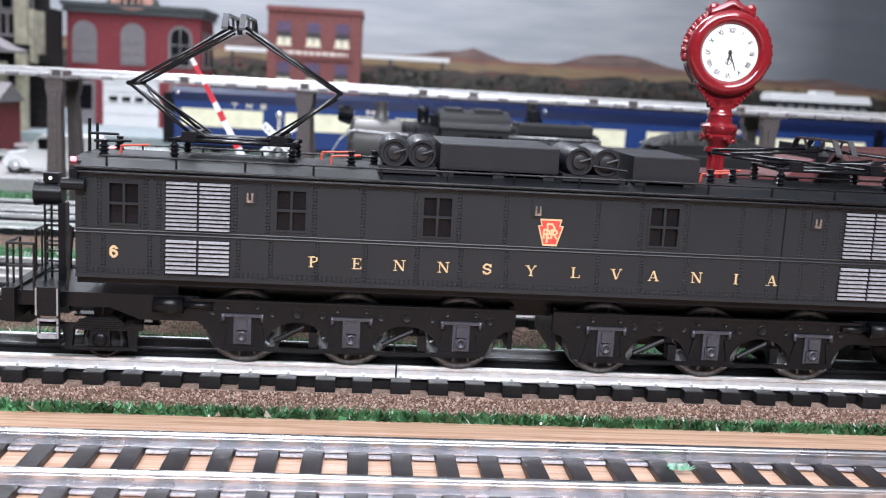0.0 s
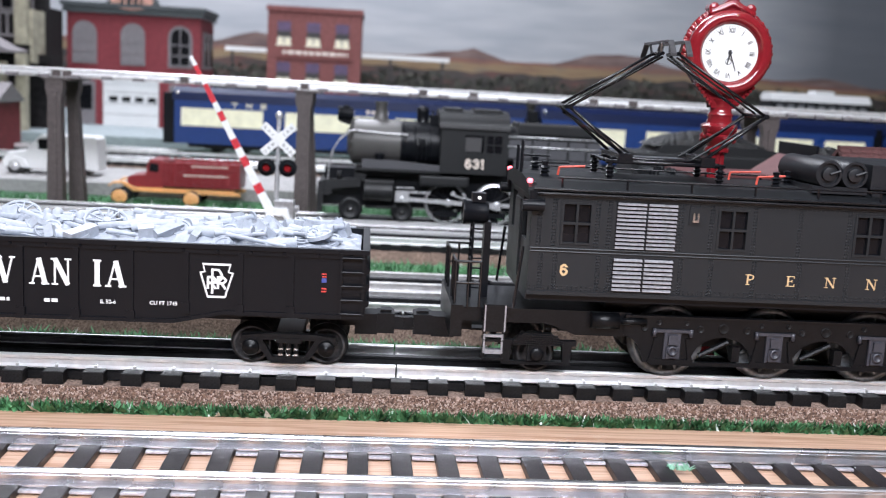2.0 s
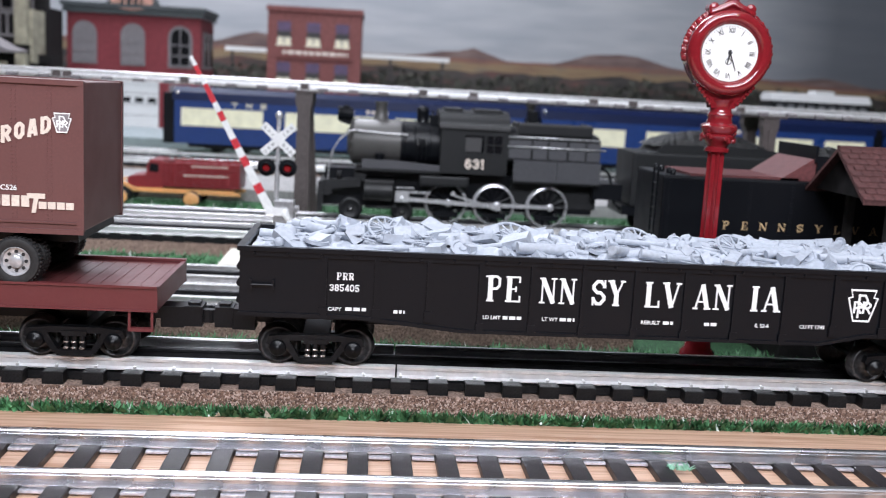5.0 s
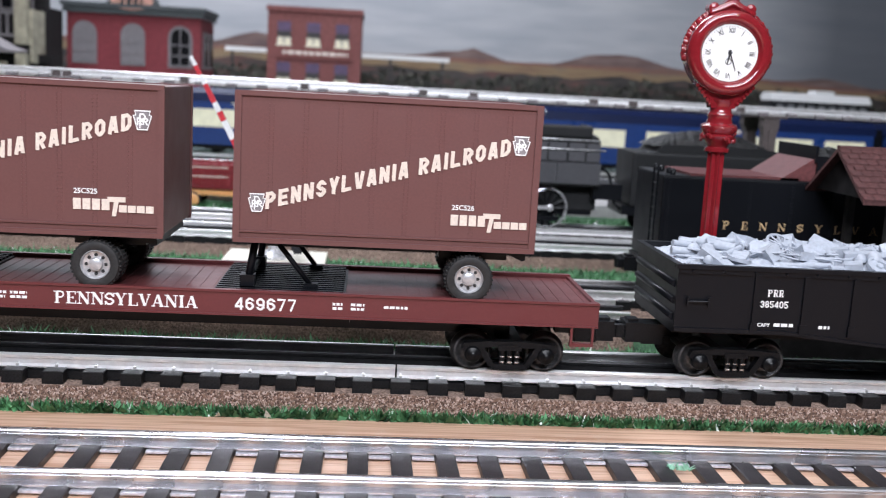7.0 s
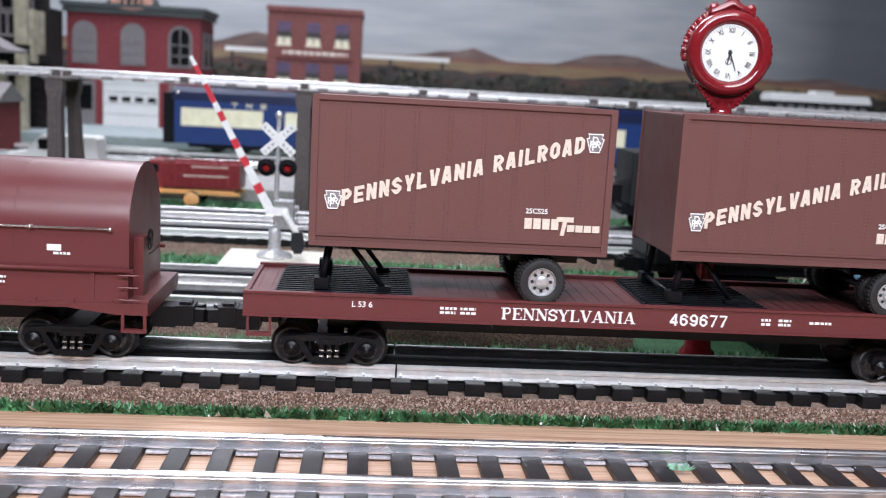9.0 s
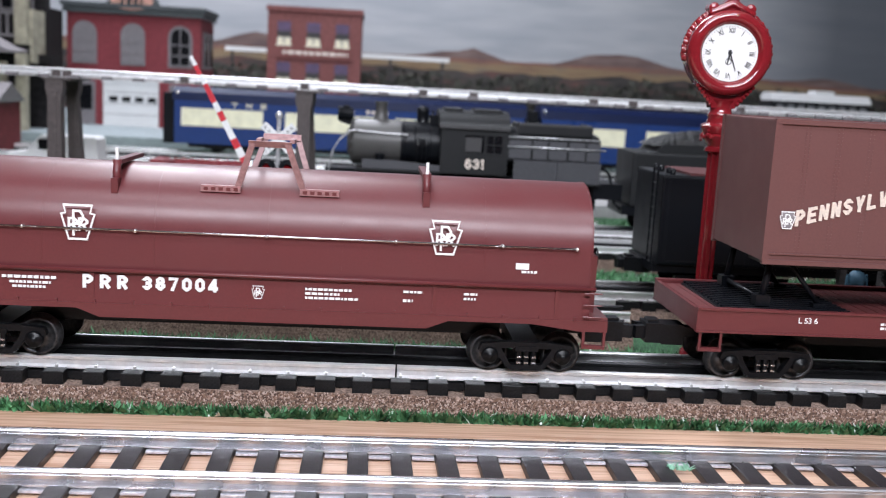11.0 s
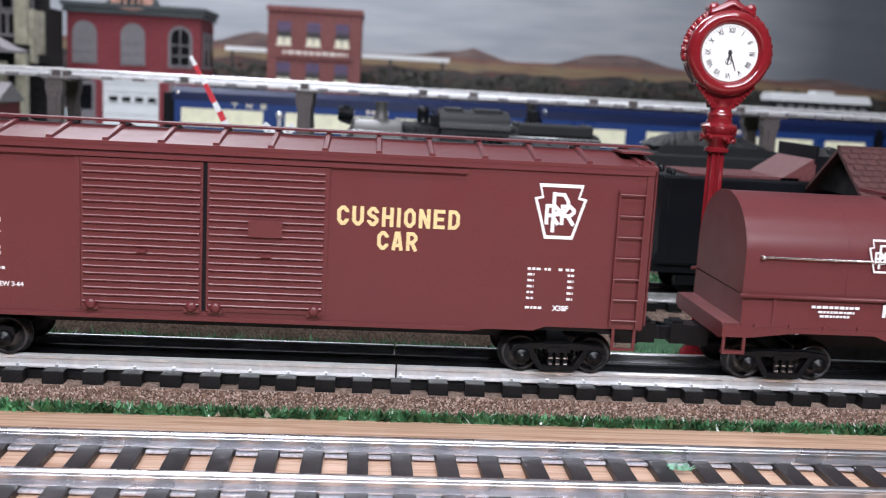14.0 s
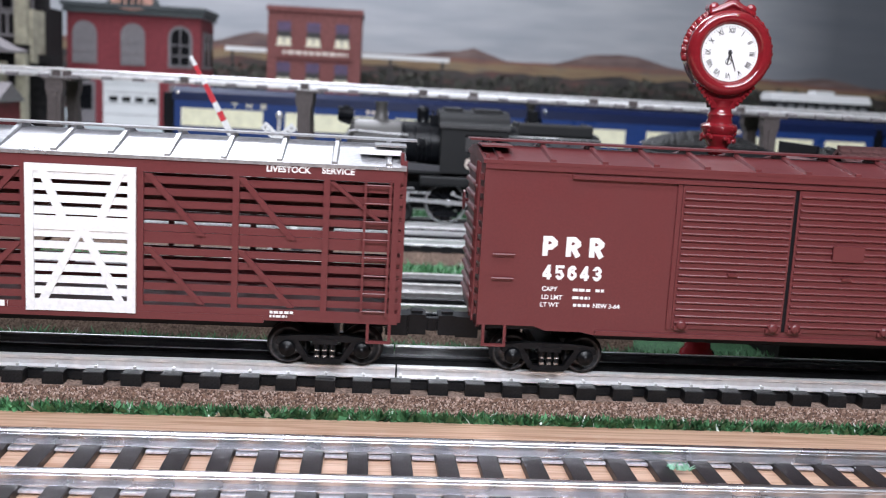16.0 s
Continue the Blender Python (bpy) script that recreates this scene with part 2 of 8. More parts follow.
def part(name, bm, material, parent=None, label="", bevel=0.0):
    bmesh.ops.recalc_face_normals(bm, faces=bm.faces)
    if bevel:
        bmesh.ops.bevel(bm, geom=[e for e in bm.edges if e.is_manifold and e.calc_face_angle(0) > 0.5], offset=bevel, segments=2, affect="EDGES", profile=0.7)
    for e in bm.edges:
        if e.is_manifold and e.calc_face_angle(0) > 0.75:
            e.smooth = False
    me = bpy.data.meshes.new(name)
    bm.to_mesh(me)
    bm.free()
    me.materials.append(material)
    ob = new(name, me)
    if parent:
        ob.parent = parent
    if label:
        ob["label"] = label
    return ob


def shape(name, material, parent, *boxes, label="", bevel=0.0):
    bm = bmesh.new()
    for b in boxes:
        box(bm, *b)
    return part(name, bm, material, parent, label, bevel)


def thing(name, m, label, category, group="", kind=""):
    ob = new(name)
    ob.matrix_world = m
    ob.empty_display_size = 0.02
    return tagged(ob, label, category, group, kind)


def piece(name, mesh, parent, m):
    ob = new(name, mesh)
    ob.parent = parent
    ob.matrix_basis = m
    return ob


def glyphs(bm, text, x, z, size, y, bold=0.0, stretch=1.0, slope=0.0, depth=0.00015, width=0.0, gap=1.0):
    """Letters facing -y, centred at x, standing on z."""
    cu = bpy.data.curves.new("letters", "FONT")
    cu.space_character = gap
    cu.body, cu.size, cu.align_x, cu.offset, cu.extrude, cu.resolution_u = text, size, "CENTER", bold, depth, 3
    ob = bpy.data.objects.new("letters", cu)
    scene.collection.objects.link(ob)
    me = bpy.data.meshes.new_from_object(ob.evaluated_get(bpy.context.evaluated_depsgraph_get()))
    base = len(bm.verts)
    bm.from_mesh(me)
    bm.verts.ensure_lookup_table()
    mine = list(bm.verts)[base:]
    if width:
        lo, hi = min(v.co.x for v in mine), max(v.co.x for v in mine)
        stretch = width / (hi - lo)
        x -= stretch * (lo + hi) / 2
    for v in mine:
        px, py, pz = v.co
        v.co = (x + px * stretch, y - pz, z + py + px * stretch * slope)
    bpy.data.objects.remove(ob)
    bpy.data.meshes.remove(me)
    bpy.data.curves.remove(cu)


def ribbon(bm, pts, th, y, closed=False, depth=0.00012):
    """A flat band along a line of (x, z) points, facing -y."""
    n = len(pts)
    P = [Vector(p) for p in pts]
    lo, hi = [], []
    for i, p in enumerate(P):
        a = P[i - 1] if i or closed else None
        b = P[(i + 1) % n] if i < n - 1 or closed else None
        d0 = (p - a).normalized() if a is not None else (b - p).normalized()
        d1 = (b - p).normalized() if b is not None else d0
        m = d0 + d1
        m = m.normalized() if m.length > 1e-6 else d0
        k = th / 2 / max(0.80, m.dot(d0))
        nrm = Vector((-m.y, m.x)) * k
        lo.append(p - nrm)
        hi.append(p + nrm)
    put = lambda v, d: bm.verts.new((v.x, y - d, v.y))
    f0, f1 = [put(v, depth) for v in lo], [put(v, depth) for v in hi]
    b0, b1 = [put(v, -.00005) for v in lo], [put(v, -.00005) for v in hi]
    for i in range(n if closed else n - 1):
        j = (i + 1) % n
        bm.faces.new((f0[i], f0[j], f1[j], f1[i]))
        bm.faces.new((b0[i], b0[j], f0[j], f0[i]))
        bm.faces.new((f1[i], f1[j], b1[j], b1[i]))


def gothic(ch, th):
    """Strokes of a heavy block letter in a box one high: width and lines."""
    w = {"I": th * 1.1, "1": .42, " ": .32, ".": th, "-": .4}.get(ch, .66)
    a, c, m = th / 2, .17, .5
    l, r, b, t = a, w - a, a, 1 - a
    bowl = [(l, t), (r - c, t), (r, t - c), (r, m + c - .05), (r - c, m - .05), (l, m - .05)]
    lines = {
        "A": [[(a * .9, 0), (w / 2 - a * .45, 1)], [(w - a * .9, 0), (w / 2 + a * .45, 1)], [(w * .24, .27), (w * .76, .27)]],
        "B": [[(l, 0), (l, 1)], bowl, [(l, b), (r - c, b), (r, b + c), (r, m - c), (r - c, m - .05)]],
        "C": [[(r, .66), (r, t - c), (r - c, t), (l + c, t), (l, t - c), (l, b + c), (l + c, b), (r - c, b), (r, b + c), (r, .34)]],
        "D": [[(l, 0), (l, 1)], [(l, t), (r - c, t), (r, t - c), (r, b + c), (r - c, b), (l, b)]],
        "E": [[(l, 0), (l, 1)], [(l, t), (w, t)], [(l, m), (w * .9, m)], [(l, b), (w, b)]],
        "F": [[(l, 0), (l, 1)], [(l, t), (w, t)], [(l, m), (w * .9, m)]],
        "H": [[(l, 0), (l, 1)], [(r, 0), (r, 1)], [(l, m), (r, m)]],
        "I": [[(w / 2, 0), (w / 2, 1)]],
        "L": [[(l, 0), (l, 1)], [(l, b), (w, b)]],
        "N": [[(l, 0), (l, 1)], [(r, 0), (r, 1)], [(l + a * .3, 1 - a * .8), (r - a * .3, a * .8)]],
        "O": [[(l + c, t), (l, t - c), (l, b + c), (l + c, b), (r - c, b), (r, b + c), (r, t - c), (r - c, t)]],
        "P": [[(l, 0), (l, 1)], bowl],
        "R": [[(l, 0), (l, 1)], bowl, [(w * .48, m - .05), (r + a * .2, 0)]],
        "S": [[(r, .68), (r, t - c), (r - c, t), (l + c, t), (l, t - c), (l, m + c - .02), (l + c, m), (r - c, m), (r, m - c + .02), (r, b + c), (r - c, b), (l + c, b), (l, b + c), (l, .32)]],
        "T": [[(w / 2, 0), (w / 2, 1)], [(0, t), (w, t)]],
        "U": [[(l, 1), (l, b + c), (l + c, b), (r - c, b), (r, b + c), (r, 1)]],
        "V": [[(a * .9, 1), (w / 2 - a * .45, 0)], [(w - a * .9, 1), (w / 2 + a * .45, 0)]],
        "Y": [[(a * .9, 1), (w / 2 - a * .3, .42)], [(w - a * .9, 1), (w / 2 + a * .3, .42)], [(w / 2, .52), (w / 2, 0)]],
        "1": [[(w / 2, 0), (w / 2, 1)], [(w / 2, 1 - a), (0, .78)]],
        "2": [[(l, .66), (l, t - c), (l + c, t), (r - c, t), (r, t - c), (r, .60), (l, .22), (l, b), (w, b)]],
        "3": [[(l, .70), (l, t - c), (l + c, t), (r - c, t), (r, t - c), (r, m + c * .8), (r - c * .7, m), (r, m - c * .8), (r, b + c), (r - c, b), (l + c, b), (l, b + c), (l, .30)], [(r - c * .7, m), (w * .36, m)]],
        "4": [[(r - .10, 0), (r - .10, 1)], [(r - .12, 1 - a), (a * .7, .30)], [(0, .27), (w, .27)]],
        "5": [[(w, t), (l, t), (l, m + .02), (r - c, m + .08), (r, m - c), (r, b + c), (r - c, b), (l + c, b), (l, b + c), (l, .28)]],
        "6": [[(r, .72), (r, t - c), (r - c, t), (l + c, t), (l, t - c), (l, b + c), (l + c, b), (r - c, b), (r, b + c), (r, m - c + .08), (r - c, m + .08), (l, m + .08)]],
        "7": [[(0, t), (r, t), (w * .34, 0)]],
        "9": [[(l, .28), (l, b + c), (l + c, b), (r - c, b), (r, b + c), (r, t - c), (r - c, t), (l + c, t), (l, t - c), (l, m + c - .08), (l + c, m - .08), (r, m - .08)]],
        "-": [[(0, m), (w, m)]],
    }
    lines["0"] = lines["O"]
    e = c * .75
    lines["8"] = [[(l + c, t), (l + .03, t - e), (l + .03, m + e), (l + c, m), (r - c, m), (r - .03, m + e), (r - .03, t - e), (r - c, t)],
                  [(l + c, m), (l, m - e), (l, b + c), (l + c, b), (r - c, b), (r, b + c), (r, m - e), (r - c, m)]]
    return w, [(s, th, ch in "O08" and len(s) == 8) for s in lines.get(ch, [])]


def roman(ch, thick=.20, thin=.075):
    """Strokes of a letter with thick and thin stems and slab feet."""
    w = {"I": .46, "N": .92, "A": .88, "V": .86, "Y": .84, "S": .66, " ": .4}.get(ch, .76)
    foot = lambda x, z, k=.17: ([(x - k, z), (x + k, z)], thin, False)
    s = thin / 2
    bowl = ([(.22, 1 - s), (.50, 1 - s), (.63, .88), (.63, .63), (.50, .50), (.22, .50)], .11, False)
    table = {
        "P": [([(.22, 0), (.22, 1)], thick, False), bowl, foot(.22, s), foot(.16, 1 - s)],
        "R": [([(.22, 0), (.22, 1)], thick, False), bowl, foot(.22, s), foot(.16, 1 - s), ([(.42, .5), (.66, 0)], thick * .9, False)],
        "E": [([(.22, 0), (.22, 1)], thick, False), ([(.05, 1 - s), (.70, 1 - s)], thin, False), ([(.22, .51), (.52, .51)], thin, False), ([(.05, s), (.72, s)], thin, False), ([(.68, 1), (.68, .76)], thin, False), ([(.52, .62), (.52, .40)], thin, False), ([(.70, 0), (.70, .26)], thin, False)],
        "N": [([(.17, 0), (.17, 1)], thin, False), ([(.76, 0), (.76, 1)], thin, False), ([(.17, .98), (.76, .02)], thick, False), foot(.17, s, .15), foot(.13, 1 - s, .13), foot(.76, 1 - s, .15)],
        "S": [(gothic("S", .14)[1][0][0], .14, False), ([(.60, 1), (.60, .72)], thin, False), ([(.06, 0), (.06, .28)], thin, False)],
        "Y": [([(.14, 1), (.42, .46)], thick, False), ([(.72, 1), (.46, .46)], thin, False), ([(.43, .48), (.43, 0)], thick, False), foot(.14, 1 - s), foot(.71, 1 - s, .13), foot(.43, s)],
        "L": [([(.22, 0), (.22, 1)], thick, False), foot(.22, 1 - s), ([(.05, s), (.72, s)], thin, False), ([(.70, 0), (.70, .28)], thin, False)],
        "V": [([(.14, 1), (.44, .02)], thick, False), ([(.73, 1), (.46, .02)], thin, False), foot(.14, 1 - s), foot(.72, 1 - s, .13)],
        "A": [([(.13, 0), (.42, .98)], thin, False), ([(.72, 0), (.43, .98)], thick, False), ([(.24, .30), (.62, .30)], thin, False), foot(.13, s, .13), foot(.72, s)],
        "I": [([(.23, 0), (.23, 1)], thick, False), foot(.23, s), foot(.23, 1 - s)],
    }
    if ch not in table:
        return gothic(ch, .17)
    return w, table[ch]


def letter(bm, ch, x, z, h, y, style="gothic", wide=1.0, slope=0.0, th=.2, lean=0.0):
    """One drawn letter with its left foot at x, z. Returns its width."""
    w, strokes = gothic(ch, th) if style == "gothic" else roman(ch, th, min(.075, th * .42))
    for k, (pts, t, closed) in enumerate(strokes):
        q = [(x + (px + lean * pz) * h * wide, z + pz * h + px * h * wide * slope) for px, pz in pts]
        ribbon(bm, q, t * h * (.5 + .5 * wide), y - k * .000012, closed)
    return w * h * wide


def line_of(bm, text, x0, x1, z, h, y, style="gothic", slope=0.0, th=.2, gap=.16, lean=0.0):
    """A drawn line of text from x0 to x1 on the foot line z (taken at x0)."""
    widths = [(gothic(c, th) if style == "gothic" else roman(c))[0] for c in text]
    total = sum(widths) + gap * (len(text) - 1)
    wide = (x1 - x0) / (total * h)
    x = x0
    for c, w in zip(text, widths):
        letter(bm, c, x, z + (x - x0) * slope, h, y, style, wide, slope, th, lean)
        x += (w + gap) * h * wide


def centred(bm, text, centres, z, h, y, wide=1.0):
    """Roman letters set each on its own centre."""
    for c, x in zip(text, centres):
        letter(bm, c, x - roman(c)[0] * h * wide / 2, z, h, y, "roman", wide, th=.15)


def bars(name, rows, y, material, parent):
    """Rows of unreadable small print: x0, x1, z, height."""
    bm = bmesh.new()
    rnd = random.Random(len(rows))
    for x0, x1, z, h in rows:
        x = x0
        while x < x1:
            w = min(h * rnd.uniform(0.8, 2.2), x1 - x)
            box(bm, x, x + w, y - 0.00012, y + 0.0001, z, z + h)
            x += w + h * 0.45
    return part(name, bm, material, parent)


def keystone_pts(x, z, s):
    return [(x + a * s, z + b * s) for a, b in ((-.26, -.5), (.26, -.5), (.48, .24), (.35, .27), (.41, .5), (-.41, .5), (-.35, .27), (-.48, .24))]


def keystone(parent, x, z, s, y, rim, field=None):
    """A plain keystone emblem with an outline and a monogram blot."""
    em = new("emblem")
    em.parent = parent
    bm = bmesh.new()
    o, i = keystone_pts(x, z, s), keystone_pts(x, z, s * 0.87)
    a = [bm.verts.new((p[0], y - .0001, p[1])) for p in o]
    b = [bm.verts.new((p[0], y - .0001, p[1])) for p in i]
    for k in range(8):
        bm.faces.new((a[k], a[(k + 1) % 8], b[(k + 1) % 8], b[k]))
    me = part("emblem_rim", bm, rim, em)
    if field:
        bm = bmesh.new()
        prism(bm, i, y - .00008, y + .0002)
        part("emblem_field", bm, field, em)
    bm = bmesh.new()
    for ch, u, v, h, wide, th in (("P", -.145, -.38, .73, .64, .11), ("R", -.275, -.24, .37, 1.15, .17), ("R", .005, -.24, .37, 1.15, .17)):
        letter(bm, ch, x + u * s, z + v * s, h * s, y - (.00004 if ch == "P" else .0), wide=wide, th=th)
    part("emblem_mark", bm, rim, em)
    return em


# ---- room ----
def room():
    shape("ceiling", M_CEIL, None, (-3.2, 3.2, -2.2, 2.9, 1.62, 1.67))["kind"] = "structure"
    for nm, b in (("wall_south", (-3.2, 3.2, -2.25, -2.2, -0.9, 1.62)), ("wall_west", (-3.25, -3.2, -2.2, 2.9, -0.9, 1.62)), ("wall_east", (3.2, 3.25, -2.2, 2.9, -0.9, 1.62))):
        tagged(shape(nm, M_GREYWALL, None, b), "plain grey painted room wall", "wall", kind="structure")
    tagged(shape("floor", M_GREYWALL, None, (-3.2, 3.2, -2.2, 2.9, -0.95, -0.9)), "plain grey room floor under the layout", "floor", kind="structure")


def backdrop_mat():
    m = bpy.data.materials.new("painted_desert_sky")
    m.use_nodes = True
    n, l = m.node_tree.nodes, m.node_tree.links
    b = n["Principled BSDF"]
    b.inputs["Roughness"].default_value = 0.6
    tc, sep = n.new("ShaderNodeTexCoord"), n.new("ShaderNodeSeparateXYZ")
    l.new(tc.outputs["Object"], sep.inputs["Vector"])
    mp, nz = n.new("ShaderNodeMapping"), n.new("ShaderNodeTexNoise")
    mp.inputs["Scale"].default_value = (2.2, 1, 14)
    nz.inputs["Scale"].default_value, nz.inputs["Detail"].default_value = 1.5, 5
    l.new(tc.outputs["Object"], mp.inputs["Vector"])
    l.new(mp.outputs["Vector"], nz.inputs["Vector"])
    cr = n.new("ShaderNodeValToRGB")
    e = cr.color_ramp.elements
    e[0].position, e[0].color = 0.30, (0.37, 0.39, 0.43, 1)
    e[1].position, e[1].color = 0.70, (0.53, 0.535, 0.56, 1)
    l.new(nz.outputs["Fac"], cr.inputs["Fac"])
    # sky colour darkens towards the right end of the wall
    right_darkening, mul = n.new("ShaderNodeMapRange"), n.new("ShaderNodeMix")
    right_darkening.inputs["From Min"].default_value, right_darkening.inputs["From Max"].default_value, right_darkening.inputs["To Max"].default_value = 1.02, 1.42, 0.85
    l.new(sep.outputs["X"], right_darkening.inputs["Value"])
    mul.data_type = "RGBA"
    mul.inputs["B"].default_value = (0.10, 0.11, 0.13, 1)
    l.new(right_darkening.outputs["Result"], mul.inputs["Factor"])
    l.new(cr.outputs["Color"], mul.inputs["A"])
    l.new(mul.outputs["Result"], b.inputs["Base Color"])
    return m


def hill_mat(name, a, bcol, c):
    m = bpy.data.materials.new(name)
    m.use_nodes = True
    n, l = m.node_tree.nodes, m.node_tree.links
    b = n["Principled BSDF"]
    b.inputs["Roughness"].default_value = 0.8
    tc, mp, nz, cr = n.new("ShaderNodeTexCoord"), n.new("ShaderNodeMapping"), n.new("ShaderNodeTexNoise"), n.new("ShaderNodeValToRGB")
    mp.inputs["Scale"].default_value = (9, 1, 40)
    nz.inputs["Scale"].default_value, nz.inputs["Detail"].default_value = 1.3, 5
    l.new(tc.outputs["Object"], mp.inputs["Vector"])
    l.new(mp.outputs["Vector"], nz.inputs["Vector"])
    l.new(nz.outputs["Fac"], cr.inputs["Fac"])
    e = cr.color_ramp.elements
    e[0].position, e[0].color = 0.30, (*a, 1)
    e[1].position, e[1].color = 0.72, (*c, 1)
    x = e.new(0.5)
    x.color = (*bcol, 1)
    l.new(cr.outputs["Color"], b.inputs["Base Color"])
    return m


def backdrop():
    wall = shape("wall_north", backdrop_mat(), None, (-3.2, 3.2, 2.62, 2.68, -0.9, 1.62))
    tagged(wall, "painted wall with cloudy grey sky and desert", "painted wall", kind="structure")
    rnd = random.Random(3)
    # painted bands of desert on the wall, each a thin layer over the one behind
    def band(name, y, z_low, top, material):
        bm = bmesh.new()
        xs = [-3.0 + 0.05 * i for i in range(121)]
        lo = [bm.verts.new((x, y, z_low)) for x in xs]
        hi = [bm.verts.new((x, y, top(x))) for x in xs]
        for i in range(120):
            bm.faces.new((lo[i], lo[i + 1], hi[i + 1], hi[i]))
        ob = part(name, bm, material, wall)
        return ob
    nn = lambda x, f, s: noise.noise(Vector((x * f, s, 0)))
    hump = lambda x, c, w, h: h * math.exp(-((x - c) / w) ** 2)
    band("painted_far_hills", 2.616, -0.1, lambda x: 0.203 + 0.006 * nn(x, 3.3, 1) + 0.004 * nn(x, 19, 3) + hump(x, 0.305, 0.055, 0.034) + hump(x, 0.20, 0.05, 0.014) + hump(x, 0.76, 0.12, 0.036) + hump(x, 0.64, 0.06, 0.014) + hump(x, -0.35, 0.10, 0.045) + hump(x, 1.40, 0.10, 0.024) - 0.05 * max(0, min(.5, x - .95)),
         hill_mat("painted_hills", (0.12, 0.082, 0.082), (0.18, 0.118, 0.110), (0.25, 0.175, 0.16)))
    band("painted_plain", 2.612, -0.1, lambda x: 0.203 + 0.006 * nn(x, 3.1, 4) - 0.05 * max(0, min(.5, x - .95)), hill_mat("painted_red_plain", (0.20, 0.105, 0.095), (0.27, 0.135, 0.10), (0.19, 0.125, 0.115)))
    band("painted_yellow_plain", 2.610, -0.1, lambda x: 0.192 + 0.005 * nn(x, 4.1, 8) - 0.05 * max(0, min(.5, x - .95)), hill_mat("painted_yellow_plain", (0.24, 0.15, 0.10), (0.31, 0.215, 0.125), (0.21, 0.17, 0.13)))
    band("painted_brush", 2.608, -0.1, lambda x: 0.168 - 0.045 * max(0, min(.5, x - .95)) + 0.010 * nn(x, 9, 7) + 0.012 * nn(x, 31, 9) + 0.008 * nn(x, 77, 3), hill_mat("painted_brush", (0.030, 0.027, 0.028), (0.075, 0.066, 0.062), (0.16, 0.075, 0.065)))


# ---- ground ----
def ground():
    g = shape("ground", M_GRASS, None, (-3.2, 3.2, -0.0160, 2.62, -0.9, -0.0195))
    tagged(g, "layout top covered with green grass mat", "ground", kind="structure")
    b = shape("table_board", M_WOOD, None, (-3.2, 3.2, -0.6, -0.0162, -0.06, -0.0197))
    tagged(b, "oak-grained wooden board along the layout edge", "board", kind="structure")
    rnd = random.Random(5)

    def fibres(name, x0, x1, y0, y1, count, zb, lab, high=0.004, bias=0.0, stout=1.0):
        vs, fs, mi = [], [], []
        for i in range(count):
            x, y = rnd.uniform(x0, x1), rnd.uniform(y0, y1)
            h, w = high * rnd.uniform(0.4, 1.1), rnd.uniform(0.0005, 0.0015) * stout
            a, lean = rnd.uniform(0, 6.28), rnd.uniform(0.2, 1.4)
            dx, dy = math.cos(a), math.sin(a)
            k = len(vs)
            vs += [(x - dy * w, y + dx * w, zb), (x + dy * w, y - dx * w, zb), (x + dx * h * lean, y + dy * h * lean + bias, zb + h)]
            fs.append((k, k + 1, k + 2))
            mi.append(1 if rnd.random() < 0.03 else 0)
        me = bpy.data.meshes.new(name)
        me.from_pydata(vs, [], fs)
        me.materials.append(M_BLADE)
        me.materials.append(M_GLITTER)
        me.polygons.foreach_set("material_index", mi)
        tagged(new(name, me), lab, "grass", kind="stuff")
    fibres("grass_edge", -0.30, 0.36, -0.0166, -0.0112, 9500, -0.0197, "fringe of green grass fibres beside the ballast", 0.0052, 0.0, 1.25)
    fibres("grass_strip", -0.36, 0.46, 0.232, 0.335, 20000, -0.0197, "green artificial grass strip between the tracks", 0.0075)
    fibres("grass_verge", -0.6, 0.5, 0.515, 0.66, 16000, -0.0197, "green artificial grass under the elevated track", 0.007)
    fibres("grass_between", -0.3, 0.4, 0.049, 0.100, 16000, -0.0197, "green grass fibres behind the main track", 0.006)


def road():
    tagged(shape("road", M_ROAD, None, (-3, 3, 0.70, 0.88, -0.0197, -0.006)), "pale grey model road behind the tracks", "road", kind="structure")
    tagged(shape("pavement", M_SLATE, None, (-3, 3, 1.42, 2.58, -0.0197, -0.002)), "pale slate pavement before the fire station", "pavement", kind="structure")


def tie_mesh(name, length, w, h, material):
    bm = bmesh.new()
    a = 0.0003
    z0, z1 = -h, 0
    lo = [(-w / 2, -length / 2), (w / 2, -length / 2), (w / 2, length / 2), (-w / 2, length / 2)]
    vs = [bm.verts.new((x, y, z0)) for x, y in lo] + [bm.verts.new((x, y, z1 - a)) for x, y in lo] + [bm.verts.new((x - math.copysign(a, x), y - math.copysign(a, y), z1)) for x, y in lo]
    for k in (0, 4):
        for i in range(4):
            bm.faces.new((vs[k + i], vs[k + (i + 1) % 4], vs[k + 4 + (i + 1) % 4], vs[k + 4 + i]))
    bm.faces.new(vs[8:])
    bmesh.ops.recalc_face_normals(bm, faces=bm.faces)
    me = bpy.data.meshes.new(name)
    bm.to_mesh(me)
    bm.free()
    me.materials.append(material)
    return me


RAIL_HALF = [(.0021, 0), (.0021, .0005), (.0012, .0009), (.0006, .0013), (.0005, .0034), (.0013, .0038), (.0014, .0049), (.0008, .0055)]
ROUND_HALF = [(.0026, 0), (.0026, .0006), (.0012, .0012), (.0005, .0017), (.0004, .0031), (.0012, .0035), (.0014, .0040), (.0014, .0045), (.0012, .0050), (.0008, .0053), (.0003, .0055)]


